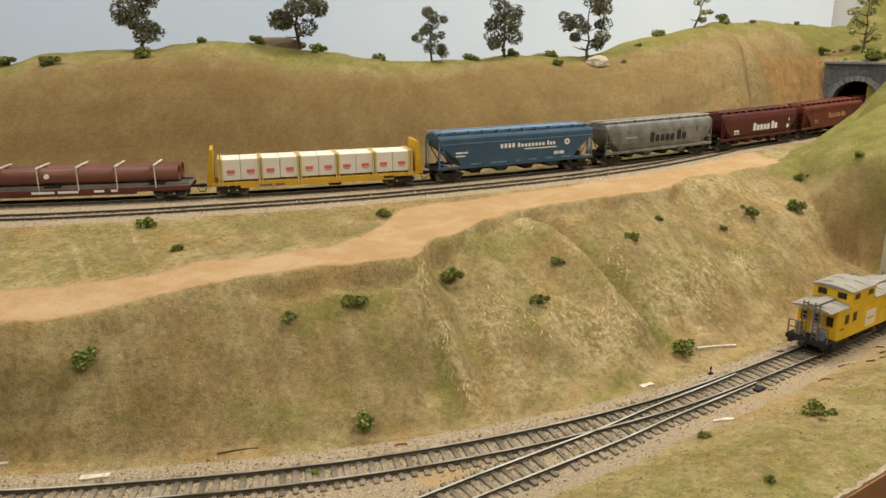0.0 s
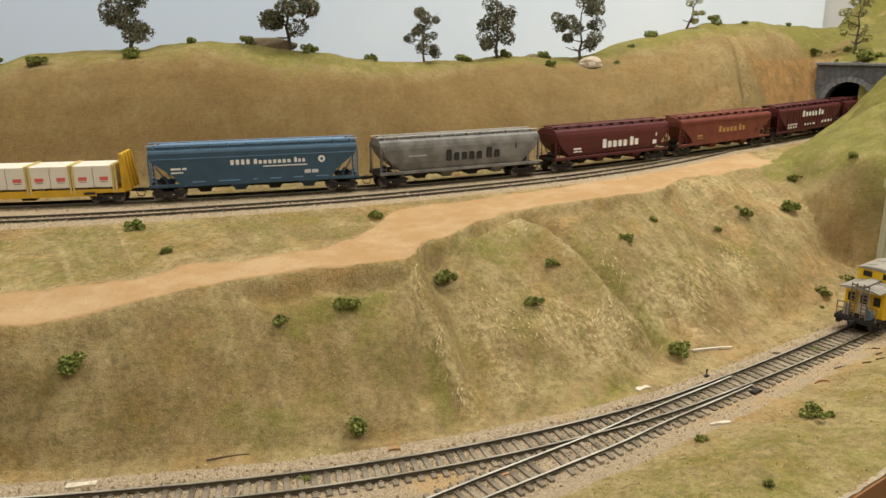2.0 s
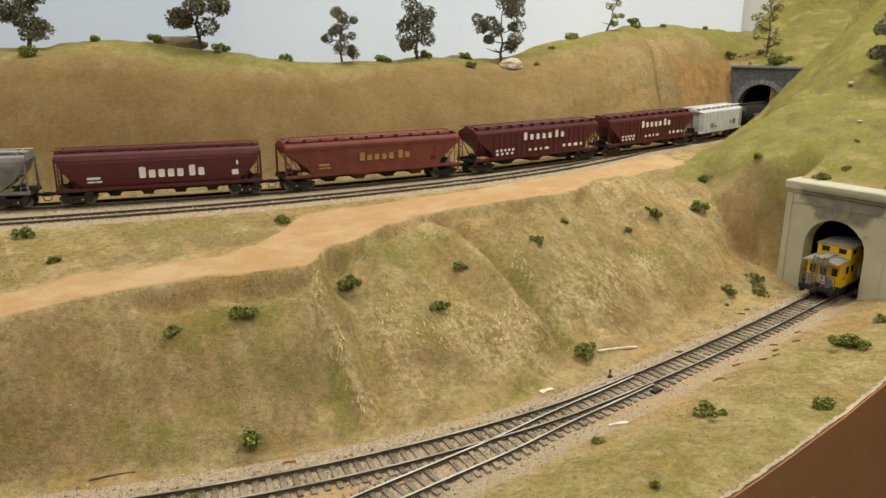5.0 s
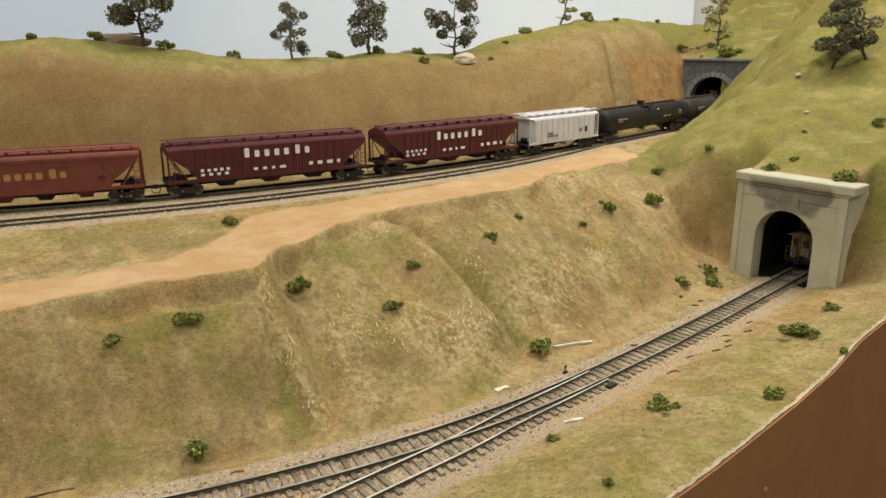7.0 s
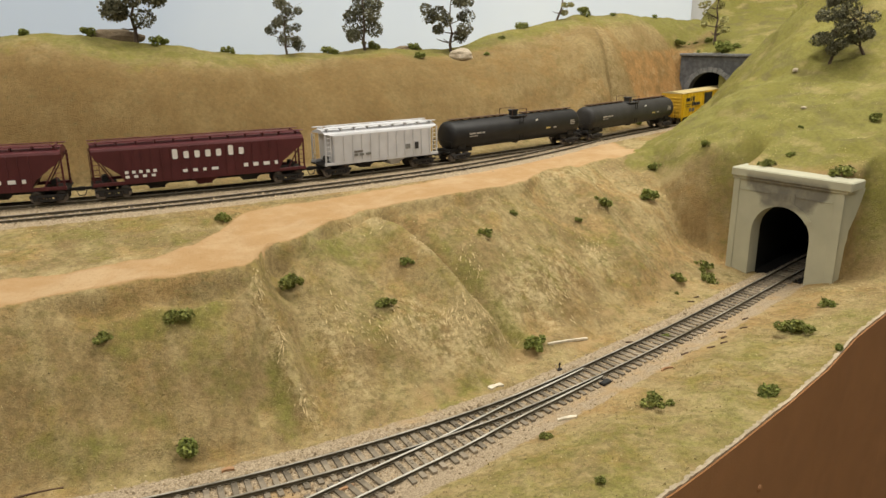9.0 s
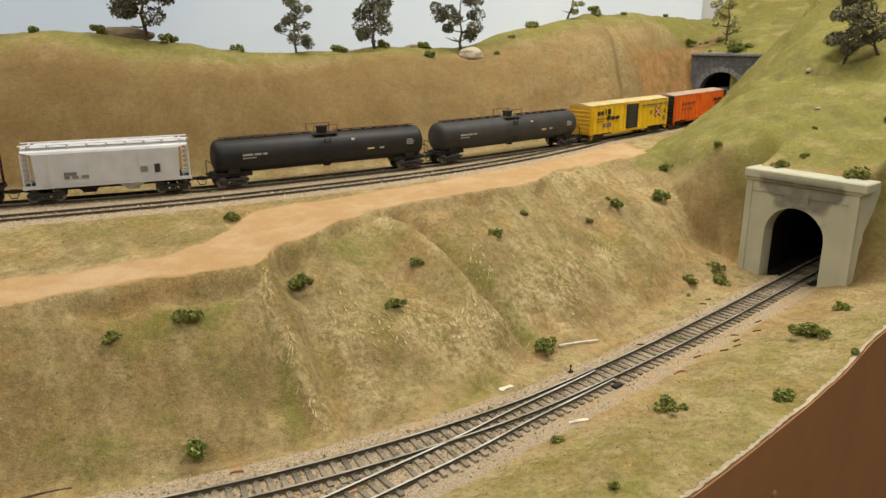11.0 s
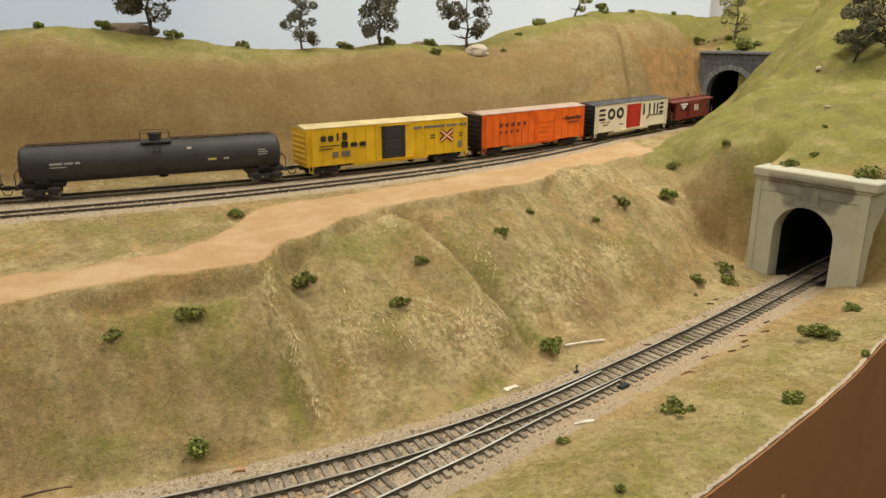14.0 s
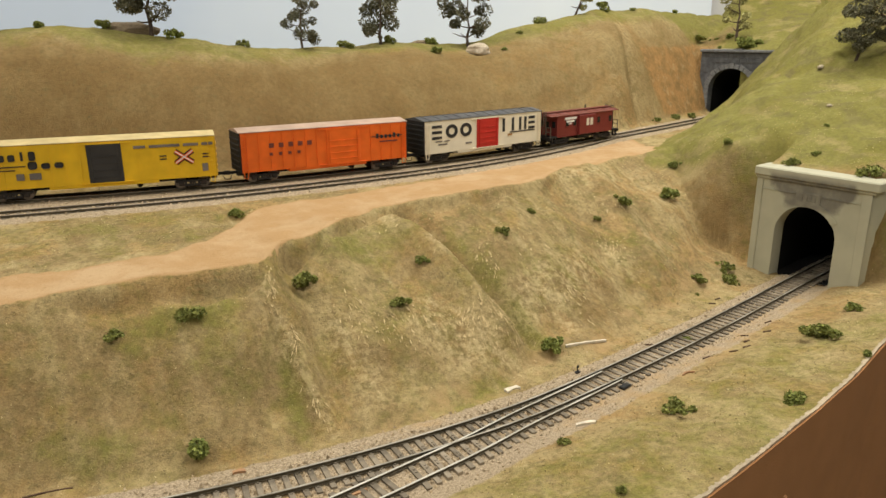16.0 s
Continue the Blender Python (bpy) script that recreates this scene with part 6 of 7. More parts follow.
def box_car(L, side, roof, end, label, eave=0.0455, door=None, door_x=(-0.020, 0.020), ribs=0, roof_ribs=True):
    car = thing("box_car", label, "freight car", "cars of the freight train")
    h = L / 2
    b = bmesh.new(); box(b, -h + 0.004, h - 0.004, -W, W, 0.0108, eave, 0.0003); part("body", b, side, car)
    b = bmesh.new(); prism(b, [(-W - 0.0006, eave), (W + 0.0006, eave), (W + 0.0006, eave + 0.0006), (0, eave + 0.0034), (-W - 0.0006, eave + 0.0006)], -h + 0.003, h - 0.003)
    part("roof", b, roof, car)
    for s in (-1, 1):
        e = part("end_wall", ring_bulkhead(s, h, eave), end, car)
        for i in range(6):
            b = bmesh.new(); x = s * (h - 0.0030)
            box(b, x - 0.0007, x + 0.0007, -W + 0.0015, W - 0.0015, 0.014 + i * 0.0052, 0.0166 + i * 0.0052, 0.0005)
            part("end_corrugation", b, end, e)
        ladder(car, s * (h - 0.0075), -W - 0.0008, 0.0095, eave - 0.002, side, 0.0045, 8 if s > 0 else 5)
        b = bmesh.new(); x0, x1 = sorted((s * (h - 0.006), s * (h - 0.0095)))
        for q in (x0, x1):
            box(b, q - 0.0003, q + 0.0003, -W - 0.0003, -W + 0.0003, 0.0055, 0.0110)
        box(b, x0, x1, -W - 0.0004, -W + 0.0004, 0.0053, 0.0058); part("stirrup_step", b, side, car)
    b = bmesh.new(); box(b, -h + 0.003, h - 0.003, -0.0040, 0.0040, 0.0065, 0.0108); part("centre_sill", b, frame_black, car)
    b = bmesh.new(); box(b, -h * 0.45, h * 0.45, -W + 0.0004, W - 0.0004, 0.0082, 0.0110, 0.0004); part("side_sill", b, side, car)
    b = bmesh.new(); cyl(b, (0.028, -0.009, 0.0062), (0.028, -0.004, 0.0062), 0.0026, 10); part("brake_cylinder", b, frame_black, car)
    for i in range(ribs):
        x = -h + 0.010 + (L - 0.020) * i / (ribs - 1)
        if door_x[0] - 0.002 < x < door_x[1] + 0.002:
            continue
        b = bmesh.new(); box(b, x - 0.0006, x + 0.0006, -W - 0.0006, -W + 0.0003, 0.0115, eave - 0.001); part("side_rib", b, side, car)
    if roof_ribs:
        for i in range(12):
            x = -h + 0.012 + (L - 0.024) * i / 11
            b = bmesh.new(); prism(b, [(-W, eave + 0.0007), (0, eave + 0.0035), (W, eave + 0.0007), (W, eave + 0.0013), (0, eave + 0.0041), (-W, eave + 0.0013)], x - 0.0006, x + 0.0006); part("roof_rib", b, roof, car)
    if door:
        b = bmesh.new(); box(b, door_x[0], door_x[1], -W - 0.0011, -W + 0.0004, 0.0120, eave - 0.0022, 0.0003)
        d = part("door", b, door, car)
        for z in (0.0165, 0.0225, 0.0285, 0.0345):
            b = bmesh.new(); box(b, door_x[0] + 0.001, door_x[1] - 0.001, -W - 0.0016, -W - 0.0008, z, z + 0.0007); part("door_batten", b, door, d)
        b = bmesh.new(); box(b, door_x[0] - 0.008, door_x[1] + 0.008, -W - 0.0013, -W + 0.0004, eave - 0.0022, eave - 0.0012); part("door_track", b, side, car)
        b = bmesh.new(); box(b, door_x[0] - 0.008, door_x[1] + 0.008, -W - 0.0013, -W + 0.0004, 0.0112, 0.0120); part("door_track", b, side, car)
        for x in (door_x[0] + 0.003, door_x[1] - 0.003):
            b = bmesh.new(); cyl(b, (x, -W - 0.0016, 0.013), (x, -W - 0.0016, eave - 0.003), 0.0004, 6); part("lock_rod", b, door, d)
    trucks(car, h - 0.026); couplers(car, L)
    return car


def ring_bulkhead(s, h, eave):
    b = bmesh.new(); x0, x1 = sorted((s * (h - 0.0042), s * (h - 0.0031)))
    prism(b, [(-W, 0.0110), (W, 0.0110), (W, eave), (0, eave + 0.0028), (-W, eave)], x0, x1)
    return b


tank_black = mat("tank_black", (0.024, 0.023, 0.022), 0.50, var=0.45, scale=38, bump=0.00006, bscale=1200)
tank_dusty = mat("dusty_tank", (0.052, 0.050, 0.047), 0.55, var=0.40, scale=38, bump=0.00006, bscale=1200)
yellow_paint = paint("yellow_paint", (0.80, 0.50, 0.020), 0.5, 0.16)
stake_yellow = paint("ochre_yellow_paint", (0.62, 0.37, 0.03), 0.55, 0.12)
blue_paint = paint("blue_paint", (0.050, 0.098, 0.145), 0.5, 0.16)
blue_light = paint("light_blue_paint", (0.16, 0.27, 0.42), 0.5, 0.12)
silver_paint = paint("weathered_silver", (0.27, 0.265, 0.245), 0.5, 0.25, dark=(0.12, 0.115, 0.10))
maroon = paint("maroon_paint", (0.100, 0.024, 0.023), 0.5, 0.18)
maroon_dark = paint("dark_maroon_paint", (0.095, 0.022, 0.024), 0.5, 0.18)
maroon_faded = paint("faded_maroon_paint", (0.185, 0.052, 0.036), 0.6, 0.25)
grey_white = paint("grey_white_paint", (0.61, 0.61, 0.62), 0.55, 0.10)
orange_paint = paint("orange_paint", (0.86, 0.160, 0.018), 0.5, 0.16)
cream_paint = paint("cream_paint", (0.84, 0.77, 0.60), 0.55, 0.08)
red_paint = paint("red_door_paint", (0.55, 0.035, 0.025), 0.5, 0.10)
roof_pale = paint("pale_roof", (0.66, 0.60, 0.50), 0.6, 0.12)
roof_yellow = paint("dirty_yellow_roof", (0.56, 0.45, 0.22), 0.65, 0.25)
roof_red = paint("dusty_pinkish_roof", (0.46, 0.33, 0.25), 0.65, 0.25)
strap_yellow = paint("pale_yellow_strap", (0.60, 0.46, 0.16), 0.6, 0.1)
rust_walk = paint("rusty_walk", (0.10, 0.055, 0.032), 0.7, 0.3)
roof_dark = paint("dark_grey_roof", (0.10, 0.10, 0.10), 0.6, 0.3)
caboose_red = paint("caboose_red", (0.19, 0.030, 0.026), 0.5, 0.15)
door_black = paint("black_door", (0.045, 0.043, 0.042), 0.55, 0.2)
pipe_brown = paint("pipe_brown", (0.17, 0.066, 0.046), 0.5, 0.15)
flat_brown = paint("flatcar_brown", (0.13, 0.038, 0.030), 0.6, 0.2)
deck_grey = paint("deck_grey", (0.20, 0.175, 0.15), 0.85, 0.25)
wrap_white = paint("white_wrap", (0.78, 0.73, 0.62), 0.6, 0.05)
gold_mark = mat("faded_gold_lettering", (0.42, 0.24, 0.09), 0.6)
pink_mark = mat("red_wrap_print", (0.70, 0.14, 0.12), 0.6)
window_dark = mat("dark_window", (0.02, 0.02, 0.022), 0.15)
brass_rail = mat("grey_handrail", (0.16, 0.13, 0.10), 0.6)
caboose_roof = paint("weathered_caboose_roof", (0.33, 0.305, 0.255), 0.7, 0.3)
walk_grey = paint("walk_grey", (0.40, 0.37, 0.33), 0.7, 0.15)

# car boundaries along the track at the start of the shot (from the left end of the layout)
CUTS = [0.4850, 0.7250, 0.9485, 1.1640, 1.3690, 1.5690, 1.7855, 2.0035, 2.2170, 2.3740, 2.6210, 2.8685, 3.0795, 3.2745, 3.4680, 3.6175]
S_SHIFT = float(np.interp(-0.95, T_BACK.x, T_BACK.s))
GAP = 0.0125
sizes = [b - a - GAP for a, b in zip(CUTS[:-1], CUTS[1:])]
train = []


def pipe_flat(L):
    car = thing("flat_car", "brown flat car loaded with large maroon pipes", "freight car", "cars of the freight train")
    h = L / 2
    b = bmesh.new()
    for s in (-1, 1):
        box(b, -h + 0.002, h - 0.002, s * 0.0158 - 0.001, s * 0.0158 + 0.001, 0.0088, 0.0130, 0.0003)
        box(b, -h * 0.55, h * 0.55, s * 0.0150 - 0.001, s * 0.0150 + 0.001, 0.0068, 0.0090)
    part("side_sill", b, flat_brown, car)
    b = bmesh.new(); box(b, -h + 0.002, h - 0.002, -0.0166, 0.0166, 0.0128, 0.0142, 0.0002); part("deck", b, deck_grey, car)
    b = bmesh.new(); box(b, -h * 0.5, h * 0.5, -0.008, 0.008, 0.0050, 0.0090, 0.0004); part("centre_sill", b, frame_black, car)
    for y in (-0.0085, 0.0085):
        for x0, x1 in ((-h + 0.004, h - 0.012),):
            b = bmesh.new(); n = 22; r0, r1 = 0.0081, 0.0066; ro = []
            for x, r in ((x0, r1), (x0, r0), (x1, r0), (x1, r1), (x0, r1)):
                ro.append([b.verts.new((x, y + r * math.cos(2 * math.pi * i / n), 0.0246 + r * math.sin(2 * math.pi * i / n))) for i in range(n)])
            for p, q in zip(ro[:-1], ro[1:]):
                for i in range(n):
                    f = b.faces.new((p[i], p[(i + 1) % n], q[(i + 1) % n], q[i])); f.smooth = True
            bmesh.ops.recalc_face_normals(b, faces=b.faces[:])
            part("pipe", b, pipe_brown, car, "large maroon pipe")
    for i in range(6):
        x = -h + 0.022 + (L - 0.055) * i / 5
        b = bmesh.new(); box(b, x - 0.0010, x + 0.0010, -0.0168, 0.0168, 0.0328, 0.0341, 0.0002); part("top_batten", b, wood_grey, car, "pale wooden batten over the pipes")
        b = bmesh.new(); box(b, x - 0.0005, x + 0.0005, -0.0174, -0.0169, 0.0120, 0.0338); part("tie_strap", b, wood_grey, car)
    for x in (-h * 0.72, -h * 0.1, h * 0.72):
        b = bmesh.new(); box(b, x - 0.008, x + 0.008, -0.0160, 0.0160, 0.0142, 0.0176, 0.0006); part("cradle", b, frame_black, car)
    for y in (-0.0145, 0.0145, -0.011):
        b = bmesh.new(); box(b, -h + 0.004, h - 0.004, y - 0.0013, y + 0.0013, 0.0143, 0.0165, 0.0002); part("deck_plank", b, deck_grey, car)
    bars("marking_bar", car, -0.03, 0.0095, (0.020, 0.018), 0.0022, 0.003, white_mark, -0.0170)
    bars("marking_bar", car, 0.025, 0.0095, (0.009, 0.006), 0.0022, 0.006, white_mark, -0.0170)
    b = bmesh.new(); cyl(b, (-0.015, -0.0162, 0.0256), (-0.015, -0.0170, 0.0256), 0.0024, 16); part("round_mark", b, white_mark, car)
    trucks(car, h - 0.022); couplers(car, L)
    return car


def lumber_flat(L):
    car = thing("bulkhead_flat_car", "yellow bulkhead flat car carrying white wrapped lumber", "freight car", "cars of the freight train")
    h = L / 2
    b = bmesh.new(); box(b, -h + 0.003, h - 0.003, -0.0165, 0.0165, 0.0105, 0.0140, 0.0003); part("deck", b, stake_yellow, car)
    b = bmesh.new()
    for s in (-1, 1):
        prism(b, [(s * 0.0160 - 0.0009, 0.0078), (s * 0.0160 + 0.0009, 0.0078), (s * 0.0160 + 0.0009, 0.0122), (s * 0.0160 - 0.0009, 0.0122)], -h * 0.72, h * 0.72)
    part("side_sill", b, stake_yellow, car)
    b = bmesh.new(); box(b, -h * 0.6, h * 0.6, -0.006, 0.006, 0.0060, 0.0105, 0.0004); box(b, 0.01, 0.022, -0.014, -0.006, 0.005, 0.010, 0.0004); part("centre_sill", b, frame_black, car)
    for s in (-1, 1):
        b = bmesh.new(); x0, x1 = sorted((s * (h - 0.0035), s * (h - 0.0065)))
        box(b, x0, x1, -0.0160, 0.0160, 0.0140, 0.0462, 0.0004)
        bk = part("bulkhead", b, stake_yellow, car, "tall yellow end bulkhead")
        for y in (-0.0145, -0.005, 0.005, 0.0145):
            b = bmesh.new(); v = []
            for yy in (y - 0.001, y + 0.001):
                v += [b.verts.new((s * (h - 0.0035), yy, 0.0120)), b.verts.new((s * (h + 0.0015), yy, 0.0120)), b.verts.new((s * (h - 0.0028), yy, 0.0452)), b.verts.new((s * (h - 0.0035), yy, 0.0452))]
            for q in ((0, 1, 2, 3), (7, 6, 5, 4), (0, 4, 5, 1), (1, 5, 6, 2), (2, 6, 7, 3), (3, 7, 4, 0)):
                b.faces.new([v[i] for i in q])
            bmesh.ops.recalc_face_normals(b, faces=b.faces[:])
            part("bulkhead_brace", b, stake_yellow, bk)
        ladder(car, s * (h - 0.002), -0.0172, 0.0110, 0.0250, stake_yellow, 0.004, 4)
    span = L - 0.024; n = 10; cell = span / n
    for i in range(n):
        x = -span / 2 + cell * (i + 0.5)
        for y in (-0.0081, 0.0081):
            b = bmesh.new(); box(b, x - cell / 2 + 0.0002, x + cell / 2 - 0.0002, y - 0.0079, y + 0.0079, 0.0158, 0.0360, 0.0005)
            pk = part("lumber_pack", b, wrap_white, car, "white wrapped lumber pack with red print")
            if y < 0:
                b = bmesh.new(); box(b, x - cell * 0.20, x + cell * 0.20, -0.01625, -0.0159, 0.0222, 0.0256); part("printed_patch", b, pink_mark, pk)
                b = bmesh.new(); box(b, x - cell * 0.16, x + cell * 0.16, -0.01625, -0.0159, 0.0207, 0.0213); part("printed_line", b, deck_grey, pk)
        b = bmesh.new(); box(b, x - 0.004, x + 0.004, -0.0155, 0.0155, 0.0140, 0.0158); part("bolster", b, wood_dark, car)
    for i in (0, 2, 4, 6, 8, 10):
        x = -span / 2 + cell * i
        for dx in (-0.0013, 0.0013):
            b = bmesh.new(); box(b, x + dx - 0.0008, x + dx + 0.0008, -0.0172, -0.0160, 0.0110, 0.0367); box(b, x + dx - 0.0008, x + dx + 0.0008, -0.0160, 0.0160, 0.0361, 0.0368); part("tie_strap", b, strap_yellow, car)
    bars("marking_bar", car, -h * 0.55, 0.0088, (0.012, 0.009), 0.0018, 0.003, deck_grey, -0.0173)
    b = bmesh.new(); box(b, h * 0.62, h * 0.62 + 0.010, -0.0176, -0.0170, 0.0095, 0.0117); part("data_panel", b, black_mark, car)
    trucks(car, h - 0.022); couplers(car, L)
    return car


train.append(pipe_flat(sizes[0]))
train.append(lumber_flat(sizes[1]))
c = hopper_car(sizes[2], blue_paint, blue_light, "blue covered hopper with white lettering marks", 4, False, 0.0505, roof_mat=blue_light, walk_mat=blue_light); train.append(c)
x = word(c, -0.024, 0.0315, "AAAA", 0.0048, 0.0044, 0.0005, white_mark); x = word(c, x + 0.002, 0.0315, "Aaaaaaaa", 0.0048, 0.0042, 0.0003, white_mark); word(c, x + 0.002, 0.0315, "Aaa", 0.0048, 0.0036, 0.0003, white_mark)
bars("marking_bar", c, 0.006, 0.0285, (0.042,), 0.0010, 0.001, white_mark)
b = bmesh.new(); cyl(b, (0.062, -W - 0.0006, 0.0338), (0.062, -W + 0.0002, 0.0338), 0.0034, 16); part("round_emblem", b, white_mark, c)
b = bmesh.new(); box(b, 0.0608, 0.0632, -W - 0.0008, -W, 0.0326, 0.0350); part("emblem_centre", b, blue_paint, c)
bars("marking_bar", c, -0.078, 0.0290, (0.009, 0.004), 0.0018, 0.0012, white_mark); bars("marking_bar", c, -0.078, 0.0258, (0.011,), 0.0012, 0.001, white_mark)
bars("marking_bar", c, 0.045, 0.0205, (0.006, 0.006), 0.0034, 0.0012, grey_white)
bars("marking_bar", c, -0.060, 0.0166, (0.012, 0.020, 0.004, 0.010, 0.010, 0.012), 0.0010, 0.012, blue_light, -0.0174)
b = bmesh.new(); box(b, -sizes[2] / 2 + 0.006, sizes[2] / 2 - 0.006, -W - 0.0004, -W + 0.0004, 0.0392, 0.0398); part("side_seam", b, blue_light, c)

c = hopper_car(sizes[3], silver_paint, silver_paint, "weathered silver cylindrical covered hopper with black lettering marks", 4, True, 0.0492, walk_mat=walk_grey); train.append(c)
x = word(c, -0.020, 0.0232, "Aaaaa", 0.0118, 0.0078, 0.0010, black_mark, -0.0176); word(c, x + 0.003, 0.0232, "Aa", 0.0118, 0.0082, 0.0010, black_mark, -0.0176)
bars("marking_bar", c, -0.062, 0.0300, (0.020,), 0.0016, 0.001, walk_grey, -0.0175)
bars("marking_bar", c, 0.062, 0.0315, (0.0012,), 0.006, 0.001, black_mark, -0.0175)

for i, (paint_a, mark, big) in enumerate(((maroon, white_mark, False), (maroon_faded, gold_mark, False), (maroon_dark, white_mark, True), (maroon_dark, white_mark, True))):
    L = sizes[4 + i]
    c = hopper_car(L, paint_a, paint_a, ("faded reddish brown covered hopper with worn gold lettering marks" if i == 1 else "maroon covered hopper with white lettering marks" if not big else "dark maroon ribbed covered hopper with spaced white lettering marks"), 4 if i < 2 else 3, i == 0, (0.0487, 0.0492, 0.0500, 0.0500)[i], ribs=0 if i < 2 else 18, walk_mat=paint_a)
    y = -0.0177 if i == 0 else (-W - 0.0003 if i == 1 else -W - 0.0010)
    if big:
        word(c, -0.028, 0.0330, "Aaaaa", 0.0088, 0.0064, 0.0034, mark, y); word(c, 0.0225, 0.0330, "Aa", 0.0088, 0.0064, 0.0034, mark, y)
        bars("marking_bar", c, -0.070, 0.0225, (0.0030,) * 5, 0.0026, 0.0030, mark, y); bars("marking_bar", c, -0.070, 0.0185, (0.0034,) * 4, 0.0024, 0.0040, mark, y)
        bars("marking_bar", c, -0.020, 0.0200, (0.004, 0.004, 0.003, 0.006), 0.0026, 0.0050, mark, y); bars("marking_bar", c, 0.036, 0.0205, (0.004, 0.005, 0.006, 0.003), 0.0034, 0.0050, mark, y)
    else:
        zt = 0.0228 if i == 0 else 0.0262
        x = word(c, -0.020, zt, "Aaaaa", 0.0100 if i == 0 else 0.0082, 0.0078, 0.0004, mark, y); word(c, x + 0.0025, zt, "Aa", 0.0100 if i == 0 else 0.0082, 0.0076, 0.0004, mark, y)
        bars("marking_bar", c, -0.064, 0.0235, (0.011,), 0.0020, 0.001, mark if i == 0 else gold_mark, y); bars("marking_bar", c, -0.064, 0.0205, (0.006, 0.005), 0.0013, 0.0012, mark if i == 0 else gold_mark, y)
        bars("marking_bar", c, 0.062, 0.0215, (0.006,), 0.0048, 0.001, mark if i == 0 else maroon, y); bars("marking_bar", c, 0.0665, 0.0310, (0.0016,), 0.0040, 0.001, mark if i == 0 else maroon, y)
        b = bmesh.new(); box(b, -L / 2 + 0.007, L / 2 - 0.007, y - 0.0002 if i else -0.0168, y + 0.0008 if i else -0.0158, 0.0405, 0.0411); part("side_seam", b, maroon_faded, c)
    train.append(c)

c = hopper_car(sizes[8], grey_white, grey_white, "short grey white two-bay covered hopper with vertical ribs", 2, False, 0.0488, ribs=12, walk_mat=grey_white, square=True); train.append(c)
bars("marking_bar", c, -0.036, 0.0240, (0.010,), 0.0020, 0.001, deck_grey, -W - 0.0010); bars("marking_bar", c, -0.036, 0.0205, (0.004, 0.005, 0.006), 0.0024, 0.0022, silver_paint, -W - 0.0010)
bars("marking_bar", c, 0.038, 0.0215, (0.0045,), 0.0075, 0.001, black_mark, -W - 0.0010); bars("marking_bar", c, 0.026, 0.0225, (0.006,), 0.0050, 0.001, silver_paint, -W - 0.0010)

train.append(tank_car(sizes[9], "long black tank car with white marking bars", tank_black))
train.append(tank_car(sizes[10], "long dusty charcoal tank car with white marking bars", tank_dusty))

c = box_car(sizes[11], yellow_paint, roof_yellow, stake_yellow, "yellow boxcar with a black door and dirty yellow roof", 0.0480, door_black, (-0.012, 0.016), 16, False); train.append(c)
hy = -W - 0.0009
word(c, -0.080, 0.0350, "aaIA", 0.0076, 0.0070, 0.0008, black_mark, hy); word(c, -0.058, 0.0275, "Aaa", 0.0064, 0.0095, 0.0006, black_mark, hy)
bars("marking_bar", c, -0.082, 0.0300, (0.022,), 0.0008, 0.001, black_mark, hy); bars("marking_bar", c, -0.082, 0.0270, (0.014,), 0.0008, 0.001, black_mark, hy)
bars("marking_bar", c, -0.068, 0.0185, (0.006, 0.009), 0.0055, 0.004, deck_grey, hy); bars("marking_bar", c, 0.026, 0.0402, (0.010, 0.026, 0.013, 0.010), 0.0024, 0.003, deck_grey, hy)
for sgn in (-1, 1):
    for dy, ww, m in ((0.0, 0.0046, black_mark), (-0.0002, 0.0028, orange_paint), (-0.0004, 0.0009, white_mark if sgn > 0 else grey_white)):
        b = bmesh.new(); vs = box(b, -0.0092, 0.0092, hy - 0.0002 + dy, hy + 0.0006, -ww / 2, ww / 2)
        bmesh.ops.transform(b, matrix=Matrix.Translation((0.068, 0, 0.0305)) @ Matrix.Rotation(sgn * 0.62, 4, "Y"), verts=vs)
        part("cross_emblem", b, m, c)
for x in (0.047, 0.084):
    bars("marking_bar", c, x, 0.0318, (0.006,), 0.0009, 0.001, black_mark, hy); bars("marking_bar", c, x, 0.0290, (0.006,), 0.0009, 0.001, black_mark, hy)
bars("marking_bar", c, 0.083, 0.0165, (0.005,), 0.0070, 0.001, deck_grey, hy)

c = box_car(sizes[12], orange_paint, roof_red, frame_black, "orange double-door boxcar with dark lettering marks and dusty roof", 0.0484, orange_paint, (-0.002, 0.034), 15, False); train.append(c)
bars("marking_bar", c, -0.060, 0.0330, (0.0045,) * 5, 0.0042, 0.0050, maroon_faded, hy); bars("marking_bar", c, -0.060, 0.0255, (0.003,) * 4, 0.0028, 0.0062, maroon_faded, hy)
word(c, 0.052, 0.0335, "AaaaAa", 0.0048, 0.0040, 0.0008, black_mark, hy); bars("marking_bar", c, 0.046, 0.0352, (0.036,), 0.0007, 0.001, black_mark, hy); bars("marking_bar", c, 0.056, 0.0295, (0.020,), 0.0014, 0.001, maroon_faded, hy)

c = box_car(sizes[13], cream_paint, roof_dark, frame_black, "cream boxcar with red door, black roof and large black lettering marks", 0.0462, red_paint, (-0.014, 0.018), 0, True); train.append(c)
hy = -W - 0.0003
word(c, -0.078, 0.0262, "=OO", 0.0150, 0.0165, 0.0035, black_mark, hy); word(c, 0.022, 0.0268, "IIH=", 0.0150, 0.0125, 0.0018, black_mark, hy)
